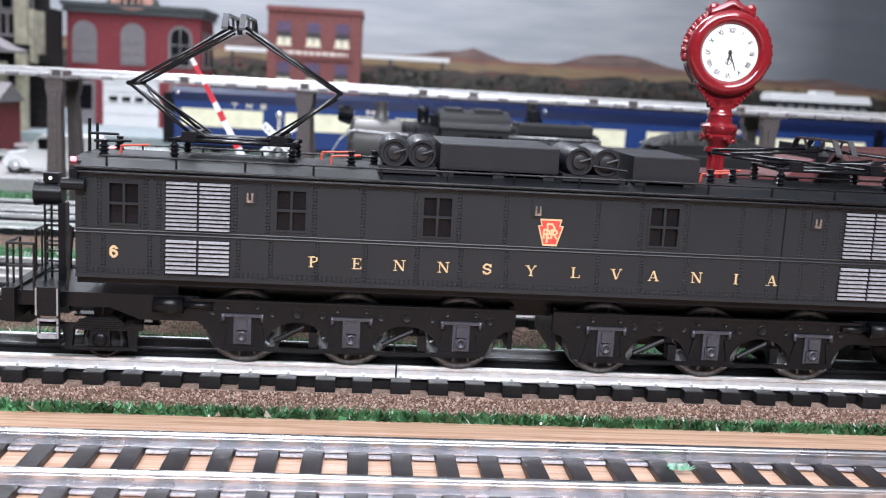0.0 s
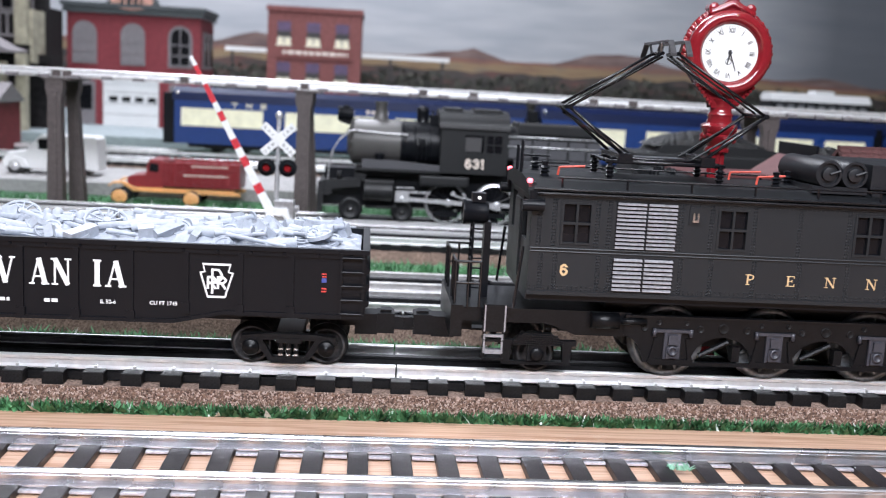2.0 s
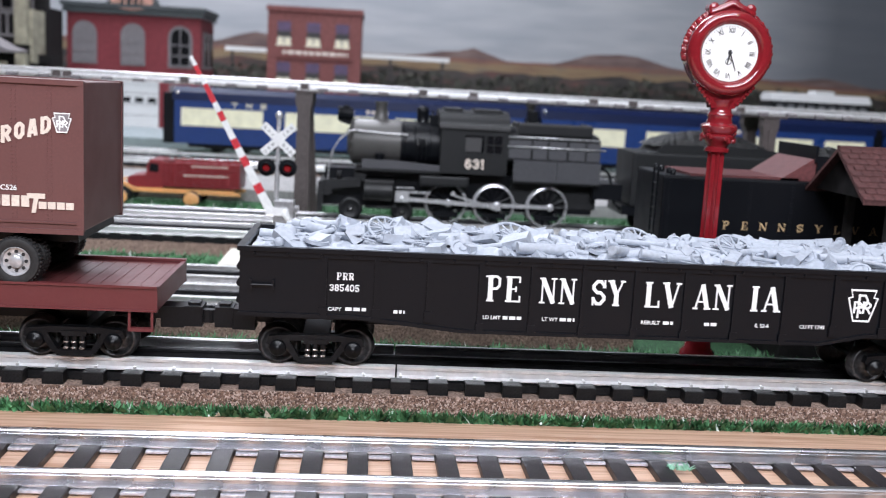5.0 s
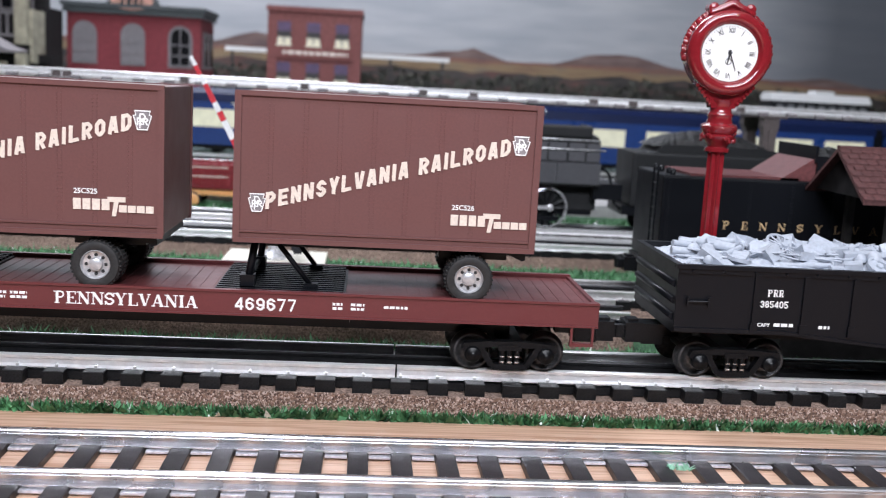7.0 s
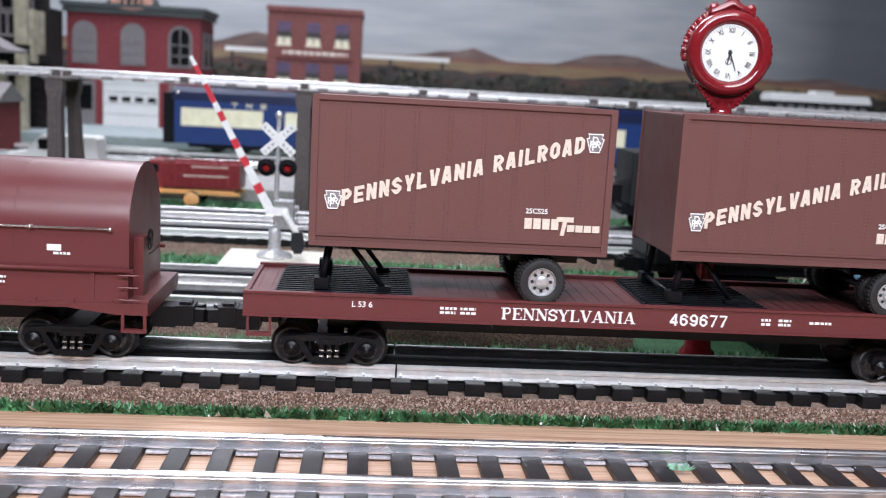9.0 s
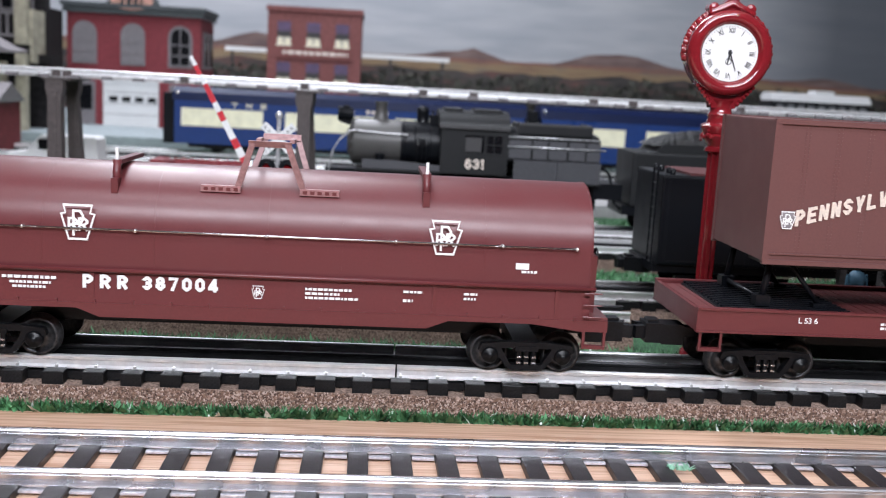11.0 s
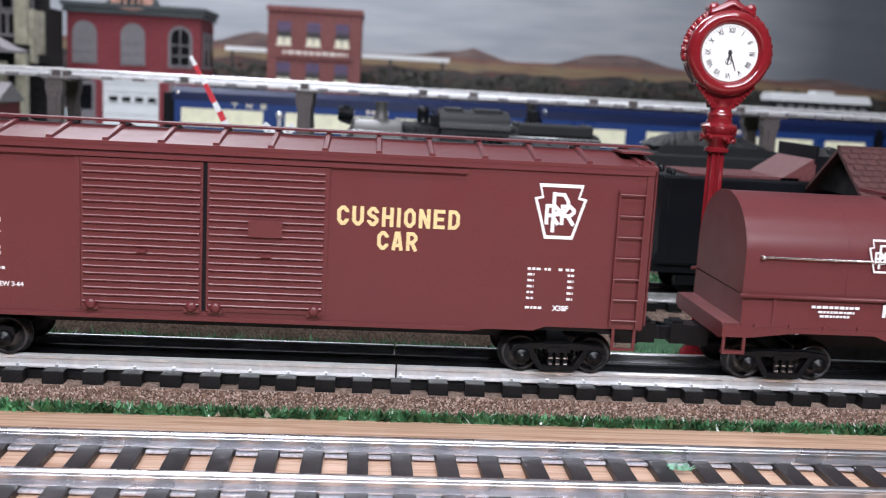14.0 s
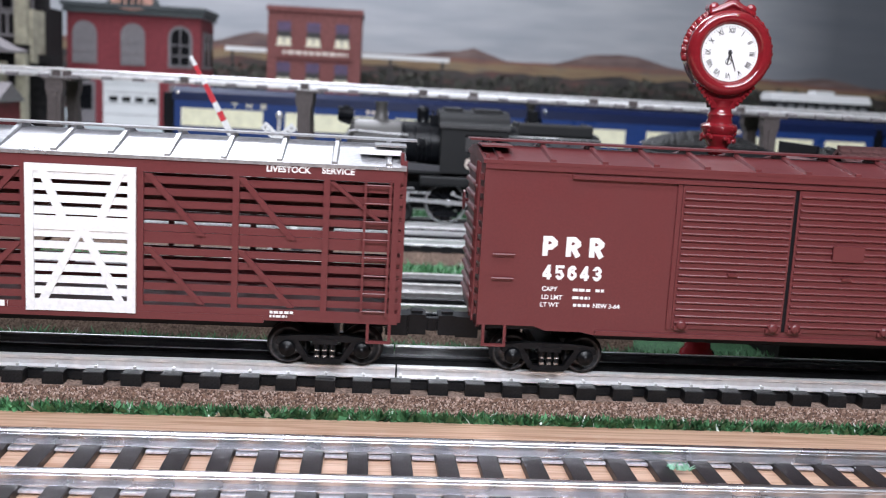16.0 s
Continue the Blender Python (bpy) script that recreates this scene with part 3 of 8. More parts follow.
def rail(bm, y, z_top, x0, x1, k=1.0, tall=1.0, half=RAIL_HALF):
    prism(bm, [(y + a * k, z_top - 0.0055 * tall + b * tall) for a, b in half + [(-w, h) for w, h in reversed(half)]], x0, x1, "yz")
    if half is ROUND_HALF:
        for f in bm.faces:
            f.smooth = abs(f.normal.x) < .5 and f.calc_center_median().z > z_top - .0022


def track(name, yc, z_top, x0, x1, label, tie_material, rail_material, pitch=0.016, tie_w=0.0085, tie_len=0.0486, centre=True, start=0.0, bed=True, join=None, gauge=0.0335, singles=True, plates=False, wide=1.0):
    t = thing(name, pose(0, yc, 0), label, "track", "model railway tracks", "structure")
    g = gauge / 2
    xs = [x0, x1] if join is None else [x0, join - 0.0004, join + 0.0004, x1]
    for y in (-g, g):
        for a, b in zip(xs[::2], xs[1::2]):
            bm = bmesh.new()
            rail(bm, y, z_top, a, b, wide, half=ROUND_HALF if plates else RAIL_HALF)
            part("rail", bm, rail_material, t)
    if centre:
        bm = bmesh.new()
        rail(bm, 0, z_top - 0.0002, x0, x1, 0.7)
        part("centre_rail", bm, M_RAIL_BLACK, t, "thin blackened centre rail")
    zt = z_top - 0.0055
    me = tie_mesh("tie", tie_len, tie_w, 0.0062, tie_material)
    n = int((x1 - x0) / pitch)
    n0 = math.ceil((x0 - start) / pitch)
    rnd = random.Random(len(name))
    clips = bmesh.new()
    for i in range(n):
        x = start + (n0 + i) * pitch
        if singles:
            piece("tie", me, t, pose(x + rnd.uniform(-.0004, .0004), rnd.uniform(-.0004, .0004), zt + 0.0004, 0, 0, rnd.uniform(-.6, .6)))
        for y in (-g, g):
            if plates:
                box(clips, x - pitch / 2 - (pitch - tie_w) * .47, x - pitch / 2 + (pitch - tie_w) * .47, y - .0050, y - .0022, zt - .0014, zt - .0006)
            else:
                for s in (-1, 1):
                    box(clips, x - .0006, x + .0006, *sorted((y + s * .0008, y + s * .0025)), zt + .0003, zt + .0016)
                    box(clips, x - .00035, x + .00035, *sorted((y + s * .0006, y + s * .0011)), zt + .0012, zt + .0019)
    part("tie_plates" if plates else "rail_clips", clips, M_PLATE if plates else M_RAIL_OLD, t)
    if not singles:
        bm = bmesh.new()
        for i in range(n):
            x = start + (n0 + i) * pitch
            box(bm, x - tie_w / 2, x + tie_w / 2, -tie_len / 2, tie_len / 2, zt - .0055, zt + .0004)
        part("ties", bm, tie_material, t)["kind"] = "stuff"
    # side webs that join the ties
    bm = bmesh.new()
    for y in ((-g, g) if plates else (-g, g, 0)):
        box(bm, x0, x1, y - .0022, y + .0022, zt - .0045, zt - .0012)
    part("tie_web", bm, tie_material, t)
    if bed:
        bm = bmesh.new()
        w = tie_len / 2
        prism(bm, [(-w - .0056, -.0194), (w + .0056, -.0194), (w + .0022, zt - .0050), (-w - .0022, zt - .0050)], x0, x1, "yz")
        part("ballast_bed", bm, M_BALLAST, t, "brown ballast roadbed")
    return t


def ballast_stones():
    rnd = random.Random(9)
    vs, fs = [], []
    for i in range(26000):
        x = rnd.uniform(-0.30, 0.36)
        u = rnd.random()
        y = TRACK_Y - 0.0271 - 0.0036 * u
        z = -0.0104 - 0.0088 * u
        r = rnd.uniform(0.00035, 0.0009)
        k = len(vs)
        a = rnd.uniform(0, 6.28)
        for j in range(3):
            vs.append((x + r * math.cos(a + j * 2.094), y - r * .3 + r * .5 * math.sin(a + j * 2.094), z + r * math.sin(a + j * 2.094) * .8))
        vs.append((x, y - r * .9, z + r * 0.6))
        fs += [(k, k + 1, k + 3), (k + 1, k + 2, k + 3), (k + 2, k, k + 3)]
    me = bpy.data.meshes.new("ballast_stones")
    me.from_pydata(vs, [], fs)
    m = bpy.data.materials.new("ballast_stone_mix")
    m.use_nodes = True
    n, l = m.node_tree.nodes, m.node_tree.links
    geo, cr = n.new("ShaderNodeNewGeometry"), n.new("ShaderNodeValToRGB")
    e = cr.color_ramp.elements
    e[0].color, e[1].color = (0.07, 0.04, 0.032, 1), (0.66, 0.53, 0.47, 1)
    mid = e.new(0.6)
    mid.color = (0.30, 0.18, 0.13, 1)
    l.new(geo.outputs["Random Per Island"], cr.inputs["Fac"])
    l.new(cr.outputs["Color"], n["Principled BSDF"].inputs["Base Color"])
    n["Principled BSDF"].inputs["Roughness"].default_value = 0.8
    me.materials.append(m)
    tagged(new("ballast_stones", me), "loose brown ballast stones on the roadbed", "ballast", kind="stuff")


def loosen(name_set):
    """Give every loose piece of the named parts an object of its own."""
    for ob in list(scene.objects):
        if ob.type != "MESH" or ob.name.split(".")[0] not in name_set or ob.get("kind") or not ob.parent or ob.children:
            continue
        bm = bmesh.new()
        bm.from_mesh(ob.data)
        left, groups = set(bm.verts), []
        while left:
            stack = [left.pop()]
            seen = set(stack)
            while stack:
                for e in stack.pop().link_edges:
                    for v in e.verts:
                        if v not in seen:
                            seen.add(v)
                            stack.append(v)
            left -= seen
            groups.append(seen)
        if 1 < len(groups) < 70:
            base = ob.name.split(".")[0]
            for g in groups:
                order = {v: i for i, v in enumerate(g)}
                me = bpy.data.meshes.new(base)
                faces = {f for v in g for f in v.link_faces}
                me.from_pydata([v.co[:] for v in order], [], [[order[v] for v in f.verts] for f in faces])
                me.polygons.foreach_set("use_smooth", [f.smooth for f in faces])
                me.materials.append(ob.data.materials[0])
                p = new(base, me)
                p.parent, p.matrix_basis = ob.parent, ob.matrix_basis.copy()
                if "label" in ob:
                    p["label"] = ob["label"]
            bpy.data.objects.remove(ob)
        bm.free()


# ---- rolling stock ----
ROLLING = []   # cars and their standing place at travel zero
WHEELS = []    # wheelsets with their place in the truck and their radius


def car(name, x, label, category):
    t = thing(name, pose(x, TRACK_Y, 0), label, category)
    ROLLING.append((t, x))
    return t


def wheel_mesh(r, spokes=0, material=None):
    bm = bmesh.new()
    for s in (-1, 1):
        y = s * 0.0168
        lathe(bm, (0, y, 0), (0, s, 0), [(0, -.0012), (r * .55, -.0012), (r * .62, -.0016), (r + .0012, -.0022), (r + .0012, -.0012), (r, -.0006), (r, .0022), (r * .84, .0022), (r * .80, .0010), (r * .34, .0012), (r * .30, .0022), (0, .0024)], 28)
        for k in range(spokes):
            a = k * 2 * math.pi / spokes
            d = Vector((math.cos(a), 0, math.sin(a)))
            rod(bm, Vector((0, y + s * .0016, 0)) + d * r * .22, Vector((0, y + s * .0016, 0)) + d * r * .84, r * .05, n=6)
    rod(bm, (0, -.0168, 0), (0, .0168, 0), .0013, n=10)
    bmesh.ops.recalc_face_normals(bm, faces=bm.faces)
    me = bpy.data.meshes.new("wheelset")
    bm.to_mesh(me)
    bm.free()
    me.materials.append(material or M_WHEEL)
    return me


WHEEL_SMALL, WHEEL_DRIVE = wheel_mesh(0.0080), wheel_mesh(0.0158, 12, M_DRIVER)


def roll(parent, me, x, z):
    w = piece("wheelset", me, parent, pose(x, 0, z))
    WHEELS.append((w, x, z))
    return w


TRUCK_DATA = {}


def truck(parent, x, half=0.0157):
    """A two-axle freight truck with cast side frames, springs and bearing boxes."""
    if "frame" not in TRUCK_DATA:
        bm = bmesh.new()
        for s in (-1, 1):
            y0, y1 = sorted((s * .0205, s * .0240))
            prism(bm, [(-.0205, .0098), (-.0195, .0128), (-.010, .0138), (.010, .0138), (.0195, .0128), (.0205, .0098), (.0185, .0088), (.010, .0112), (-.010, .0112), (-.0185, .0088)], y0, y1)
            for m in (-1, 1):
                prism(bm, [(m * .0140, .0105), (m * .0110, .0112), (m * .0060, .0030), (m * .0082, .0024)], y0, y1)
                prism(bm, [(m * .0195, .0110), (m * .0120, .0110), (m * .0125, .0060), (m * .0180, .0055)], y0, y1)
                lathe(bm, (m * half, s * .0236, .0080), (0, s, 0), [(.0036, -.001), (.0036, .0010), (.0030, .0016), (.0018, .0018), (.0014, .0026), (0, .0028)], 14)
                box(bm, m * half - .0022, m * half + .0022, y0 - .0002, y1 + .0002, .0096, .0118)
            prism(bm, [(-.0085, .0040), (-.0070, .0016), (.0070, .0016), (.0085, .0040)], y0, y1)
            box(bm, -.0050, .0050, min(s * .0205, s * .0246), max(s * .0205, s * .0246), .0100, .0122)
            for k in range(3):
                xx = (k - 1) * .0032
                lathe(bm, (xx, s * .0232, .0042), (0, 0, 1), [(.0013, 0), (.0014, .0006), (.0011, .0010), (.0014, .0016), (.0011, .0021), (.0014, .0028), (.0011, .0034), (.0014, .0042), (.0013, .0058)], 8)
        box(bm, -.0055, .0055, -.021, .021, .0095, .0140)
        box(bm, -.0016, .0016, -.0020, .0020, .0030, .0100)
        bmesh.ops.recalc_face_normals(bm, faces=bm.faces)
        me = bpy.data.meshes.new("truck")
        bm.to_mesh(me)
        bm.free()
        me.materials.append(M_FRAME)
        TRUCK_DATA["frame"] = me
        # small bright steel bars imitate glints on the black coils behind them
        bm = bmesh.new()
        for s in (-1, 1):
            for k in range(3):
                box(bm, (k - 1) * .0032 - .0009, (k - 1) * .0032 + .0009, *sorted((s * .0246, s * .0240)), .0046, .0055)
                box(bm, (k - 1) * .0032 - .0009, (k - 1) * .0032 + .0009, *sorted((s * .0246, s * .0240)), .0072, .0079)
        bmesh.ops.recalc_face_normals(bm, faces=bm.faces)
        me = bpy.data.meshes.new("spring")
        bm.to_mesh(me)
        bm.free()
        me.materials.append(M_STEEL)
        TRUCK_DATA["spring"] = me
    t = piece("truck", TRUCK_DATA["frame"], parent, pose(x, 0, 0))
    piece("spring", TRUCK_DATA["spring"], t, pose(0, 0, 0))
    for m in (-1, 1):
        roll(t, WHEEL_SMALL, m * half, .0080)
    return t


def coupler(parent, x, s, long=0.014):
    """A knuckle coupler that points along s from x."""
    bm = bmesh.new()
    a = lambda u: x + s * u
    box(bm, *sorted((a(-.012), a(long * .45))), -.0028, .0028, .0135, .0180)
    box(bm, *sorted((a(long * .40), a(long * .95))), -.0062, .0052, .0112, .0200)
    prism(bm, [(a(long * .9), -.0052), (a(long * 1.25), -.0060), (a(long * 1.35), -.0030), (a(long * .95), -.0010)], .0130, .0186, "xy")
    prism(bm, [(a(long * .9), .0042), (a(long * 1.2), .0058), (a(long * 1.1), .0022), (a(long * .9), .0010)], .0130, .0186, "xy")
    box(bm, *sorted((a(long * .50), a(long * .85))), -.0035, .0030, .0200, .0212)
    box(bm, *sorted((a(-.004), a(long * .42))), -.0056, .0056, .0104, .0195)
    return part("coupler", bm, M_FRAME, parent, "black knuckle coupler")


def ladder(parent, x, w, zs, y, material, name="ladder"):
    bm = bmesh.new()
    d = 0.0016
    for z in zs:
        rod(bm, (x - w / 2, y - d, z), (x + w / 2, y - d, z), .00042, n=6)
        for u in (-w / 2, w / 2):
            box(bm, x + u - .0004, x + u + .0004, y - d, y + .0002, z - .0004, z + .0006)
    for u in (-w / 2, w / 2):
        box(bm, x + u - .0005, x + u + .0005, y - d - .0003, y - d + .0004, zs[0] - .002, zs[-1] + .002)
    return part(name, bm, material, parent)


def stirrup(parent, x, y, z, w, h, material):
    bm = bmesh.new()
    s = 1 if y > 0 else -1
    for u in (0, 1):
        box(bm, x + (u - .5) * w - .0006, x + (u - .5) * w + .0006, y - .0006, y + .0006, z - h, z)
    box(bm, x - w / 2 - .0006, x + w / 2 + .0006, y - .0008, y + .0008, z - h - .0009, z - h + .0002)
    return part("step", bm, material, parent)


def brake_wheel(parent, x, y, z, s, material):
    bm = bmesh.new()
    n = 20
    for i in range(n):
        a, b = i * 2 * math.pi / n, (i + 1) * 2 * math.pi / n
        rod(bm, (x, y + .0042 * math.cos(a), z + .0042 * math.sin(a)), (x, y + .0042 * math.cos(b), z + .0042 * math.sin(b)), .0004, n=5)
    for k in range(5):
        a = k * 2 * math.pi / 5
        rod(bm, (x, y, z), (x, y + .0042 * math.cos(a), z + .0042 * math.sin(a)), .0003, n=5)
    rod(bm, (x - s * .002, y, z), (x + s * .0005, y, z), .0007, n=8)
    return part("brake_wheel", bm, material, parent)


# ---- electric locomotive ----
LOCO_LETTERS = (-0.0934, -0.0759, -0.0585, -0.0404, -0.0224, -0.0042, 0.0144, 0.0316, 0.0474, 0.0657, 0.0826, 0.0982)

def locomotive():
    t = car("electric_locomotive", 0.790, "dark green-black electric locomotive with gold lettering and raised pantograph", "locomotive")
    Y0, YI = -0.0323, -0.0325
    H = 0.1875
    # body: side walls in panels round the window openings, roof, ends
    wins = [(-.1752, -.1620), (-.1095, -.0961), (-.0507, -.0373), (.0431, .0569), (.1620, .1752)]
    zb, zt, w0, w1 = .0372, .0785, .0582, .0757
    for s in (-1, 1):
        bm = bmesh.new()
        ya, yb = sorted((s * .0323, s * .0308))
        box(bm, -H, H, ya, yb, zb, w0)
        box(bm, -H, H, ya, yb, w1, zt)
        xs = [-H] + [v for w in wins for v in w] + [H]
        for a, b in zip(xs[::2], xs[1::2]):
            box(bm, a, b, ya, yb, w0, w1)
        part("side_wall", bm, M_LOCO, t)
    bm = bmesh.new()
    for e in (-1, 1):
        xa, xb = sorted((e * H, e * (H - .0015)))
        box(bm, xa, xb, -.0306, .0306, zb, .058)
        box(bm, xa, xb, -.0306, .0306, .075, .083)
        for ya, yb in ((-.0306, -.022), (-.009, .009), (.022, .0306)):
            box(bm, xa, xb, ya, yb, .058, .075)
        # collision door and end details
        box(bm, *sorted((e * H, e * (H + .0010))), -.0075, .0075, .040, .0735)
    part("end_wall", bm, M_LOCO, t, bevel=.0)
    bm = bmesh.new()
    prism(bm, [(-.0330, .0785), (.0330, .0785), (.0325, .0812), (.0260, .0838), (.0120, .0850), (-.0120, .0850), (-.0260, .0838), (-.0325, .0812)], -H - .002, H + .002, "yz")
    part("roof", bm, M_ROOF, t)
    bm = bmesh.new()
    for y in (-.0338, .0338):
        for z in (.0790, .0808):
            rod(bm, (-H, y, z), (H, y, z), .0006, n=6)
        rod(bm, (-H + .01, y * .93, .0855), (H - .01, y * .93, .0855), .0005, n=6)
        for i in range(14):
            x = -H + .012 + i * (2 * H - .024) / 13
            rod(bm, (x, y * .93, .0815), (x, y * .93, .0858), .0005, n=5)
    part("roof_rail", bm, M_PANTO, t)
    # floor and dark interior
    shape("underframe", M_BLACK, t, (-H, H, -.0300, .0300, .0340, .0372), (-.150, .150, -.016, .016, .024, .034))
    # belt line, rivets
    bm = bmesh.new()
    for z in (.0550, .0563):
        rod(bm, (-H, Y0 - .0001, z), (H, Y0 - .0001, z), .0004, n=6)
    box(bm, -H, H, Y0 - .0006, Y0, zb - .0004, zb + .0012)
    box(bm, -H, H, Y0 - .0005, Y0, .0774, .0785)
    part("belt_moulding", bm, M_LOCO, t)
    bm = bmesh.new()
    cols = [-.184, -.1780, -.1600, -.1550, -.1250, -.1120, -.0935, -.0740, -.0530, -.0350, -.0160, .0220, .0405, .0595, .0830, .0945, .1090, .1190, .1260, .1590, .1790]
    for x in cols:
        for dx in (-.0006, .0006):
            rivets(bm, (x + dx, Y0, .0570), (x + dx, Y0, .0772), 15, .00050)
            rivets(bm, (x + dx + .0015, Y0, .0390), (x + dx + .0015, Y0, .0546), 12, .00050)
    for z in (.0392, .0405, .0768):
        rivets(bm, (-H, Y0, z), (H, Y0, z), 190, .00044)
    part("rivets", bm, M_LOCO, t)["kind"] = "stuff"
    bm = bmesh.new()
    for x in (.1010, .1290, .155):
        box(bm, x - .0002, x + .0002, Y0 - .0003, Y0, .038, .0775)
    part("panel_seam", bm, M_BLACK, t)
    # windows
    for a, b in wins:
        w = shape("window", M_GLASSDARK, t, (a, b, Y0 + .0012, Y0 + .0016, w0, w1))
        c = (a + b) / 2
        shape("window_frame", M_LOCO, w, (a, a + .0010, Y0 - .0004, Y0 + .0012, w0, w1), (b - .0010, b, Y0 - .0004, Y0 + .0012, w0, w1), (a, b, Y0 - .0004, Y0 + .0012, w0, w0 + .0008),
              (a, b, Y0 - .0004, Y0 + .0012, w1 - .0008, w1), (c - .0005, c + .0005, Y0 - .0003, Y0 + .0012, w0, w1), (a, b, Y0 - .0003, Y0 + .0012, (w0 + w1) / 2 - .0005, (w0 + w1) / 2 + .0005))
    # louvred vents
    for x in (-.1461, -.1331, .1331, .1461):
        for z0, z1, k in ((.0570, .0768, 12), (.0392, .0535, 8)):
            v = shape("louvre", M_BLACK, t, (x - .0063, x + .0063, Y0 - .0003, Y0 + .0002, z0, z1))
            bm = bmesh.new()
            for i in range(k):
                z = z0 + (i + .15) * (z1 - z0) / k
                d = (z1 - z0) / k
                prism(bm, [(Y0 - .0002, z), (Y0 - .0013, z + d * .10), (Y0 - .0013, z + d * .24), (Y0 - .0002, z + d * .72)], x - .0060, x + .0060, "yz")
            part("slat", bm, M_LOUVRE, v, "silver-grey louvre slats")
    # class lamps on the side
    for x in (-.1192, -.0030, .1150):
        v = shape("side_hatch", M_LOCO, t, (x - .0026, x + .0026, Y0 - .0005, Y0, .0688, .0758))
        shape("hatch_step", M_STEEL, v, (x - .0013, x - .0005, Y0 - .0012, Y0 - .0004, .0700, .0735), (x + .0005, x + .0013, Y0 - .0012, Y0 - .0004, .0700, .0735), (x - .0013, x + .0013, Y0 - .0012, Y0 - .0004, .0696, .0706))
    bm = bmesh.new()
    for ch, x in zip("PENNSYLVANIA", LOCO_LETTERS):
        letter(bm, ch, x - roman(ch)[0] * .0028, .0443, .0044, Y0, "roman", 1.26, th=.15)
    part("lettering", bm, M_GOLD, t)
    bm = bmesh.new()
    letter(bm, "6", -.1742, .0450, .0050, Y0, th=.19)
    part("road_number", bm, M_GOLD, t)
    keystone(t, .0027, .0628, .0112, Y0 - .0001, M_GOLD, M_RED_INK)
    # trucks: two three-axle frames
    for e in (-1, 1):
        f = new("running_frame")
        f.parent = t
        xw = [e * v for v in (.031, .0770, .1220)]
        bm = bmesh.new()
        for s in (-1, 1):
            ya, yb = sorted((s * .0215, s * .0250))
            lo, hi = sorted((e * .0080, e * .1430))
            low = .0074
            mids = sorted([(lo - .002, .0105)] + [((p + q) / 2, abs(p - q) / 2 - .0088) for p, q in zip(xw, xw[1:])] + [(hi + .001, .0125)])
            under = []
            for k in range(121):
                x = lo + (hi - lo) * k / 120
                zz = low
                for m, h in mids:
                    if abs(x - m) < h:
                        zz = max(zz, low + .0118 * math.sqrt(1 - ((x - m) / h) ** 2))
                under.append((x, zz))
            pts = [(lo, .0270), (lo + .005, .0298), (hi - .008, .0298), (hi, .0265)]
            for (xa, za), (xb, zc) in zip(under, under[1:]):
                tz = lambda x: min(.0277, .0270 + max(0, (x - lo)) * .6, .0265 + max(0, hi - x) * .41)
                v = [bm.verts.new(q) for q in ((xa, ya, za), (xb, ya, zc), (xb, ya, tz(xb)), (xa, ya, tz(xa)), (xa, yb, za), (xb, yb, zc), (xb, yb, tz(xb)), (xa, yb, tz(xa)))]
                for fc in ((0, 1, 2, 3), (7, 6, 5, 4), (0, 4, 5, 1), (3, 2, 6, 7)):
                    bm.faces.new([v[q] for q in fc])
            bmesh.ops.remove_doubles(bm, verts=bm.verts, dist=.00001)
            box(bm, lo, hi, *sorted((s * .0250, s * .0257)), .0268, .0279)
            box(bm, lo + .012, hi - .014, *sorted((s * .0236, s * .0254)), .0064, .0080)
            for x in xw:
                box(bm, x - .0100, x + .0100, *sorted((s * .0250, s * .0256)), .0072, .0090)
                for u in (-.0085, .0085):
                    prism(bm, [(x + u - .001, .0090), (x + u + .001, .0090), (x + u * .8 + .0008, .0185), (x + u * .8 - .0008, .0185)], *sorted((s * .0250, s * .0257)))
            for m, h in mids[1:3]:
                rod(bm, (m - h * .7, s * .0235, .0105), (m + h * .2, s * .0235, .0170), .0012, n=8)
                box(bm, m + h * .35, m + h * .6, *sorted((s * .020, s * .0245)), .0085, .0150)
        part("side_frame", bm, M_FRAME, f, "cast black side frame")
        for s in (-1, 1):
            for x in xw:
                bm = bmesh.new()
                y = s * .0250
                box(bm, x - .0036, x + .0036, *sorted((y, y + s * .0012)), .0093, .0212)
                box(bm, x - .0026, x + .0026, *sorted((y, y + s * .0022)), .0100, .0150)
                box(bm, x - .0020, x + .0020, *sorted((y, y + s * .0024)), .0158, .0200)
                lathe(bm, (x, y + s * .0020, .0132), (0, s, 0), [(.0022, 0), (.0022, .0010), (.0014, .0012), (.0013, .0006), (0, .0006)], 14)
                box(bm, x - .0078, x + .0078, *sorted((y, y + s * .0016)), .0210, .0222)
                for u in (-.0080, .0080):
                    rod(bm, (x + u, y + s * .0009, .0190), (x + u, y + s * .0009, .0224), .0009, n=8)
                part("bearing_box", bm, M_BEARING, f, "grey axle bearing box")
        # proud dark discs imitate the shade inside the frame's lightening holes
        bm = bmesh.new()
        holes = [(x + u, z, r) for x in xw for u, z, r in ((-.0060, .0250, .0011), (.0060, .0250, .0011), (-.0122, .0225, .0015), (.0122, .0225, .0015))]
        holes += [((p + q) / 2, .0230, .0021) for p, q in zip(xw, xw[1:])]
        for x, z, r in holes:
            for s in (-1, 1):
                lathe(bm, (x, s * .0250, z), (0, s, 0), [(0, .0002), (r * .8, .0002), (r, .0005), (r * 1.15, .0003), (r * 1.2, -.0005)], 12)
        part("lightening_hole", bm, M_TIE, f)
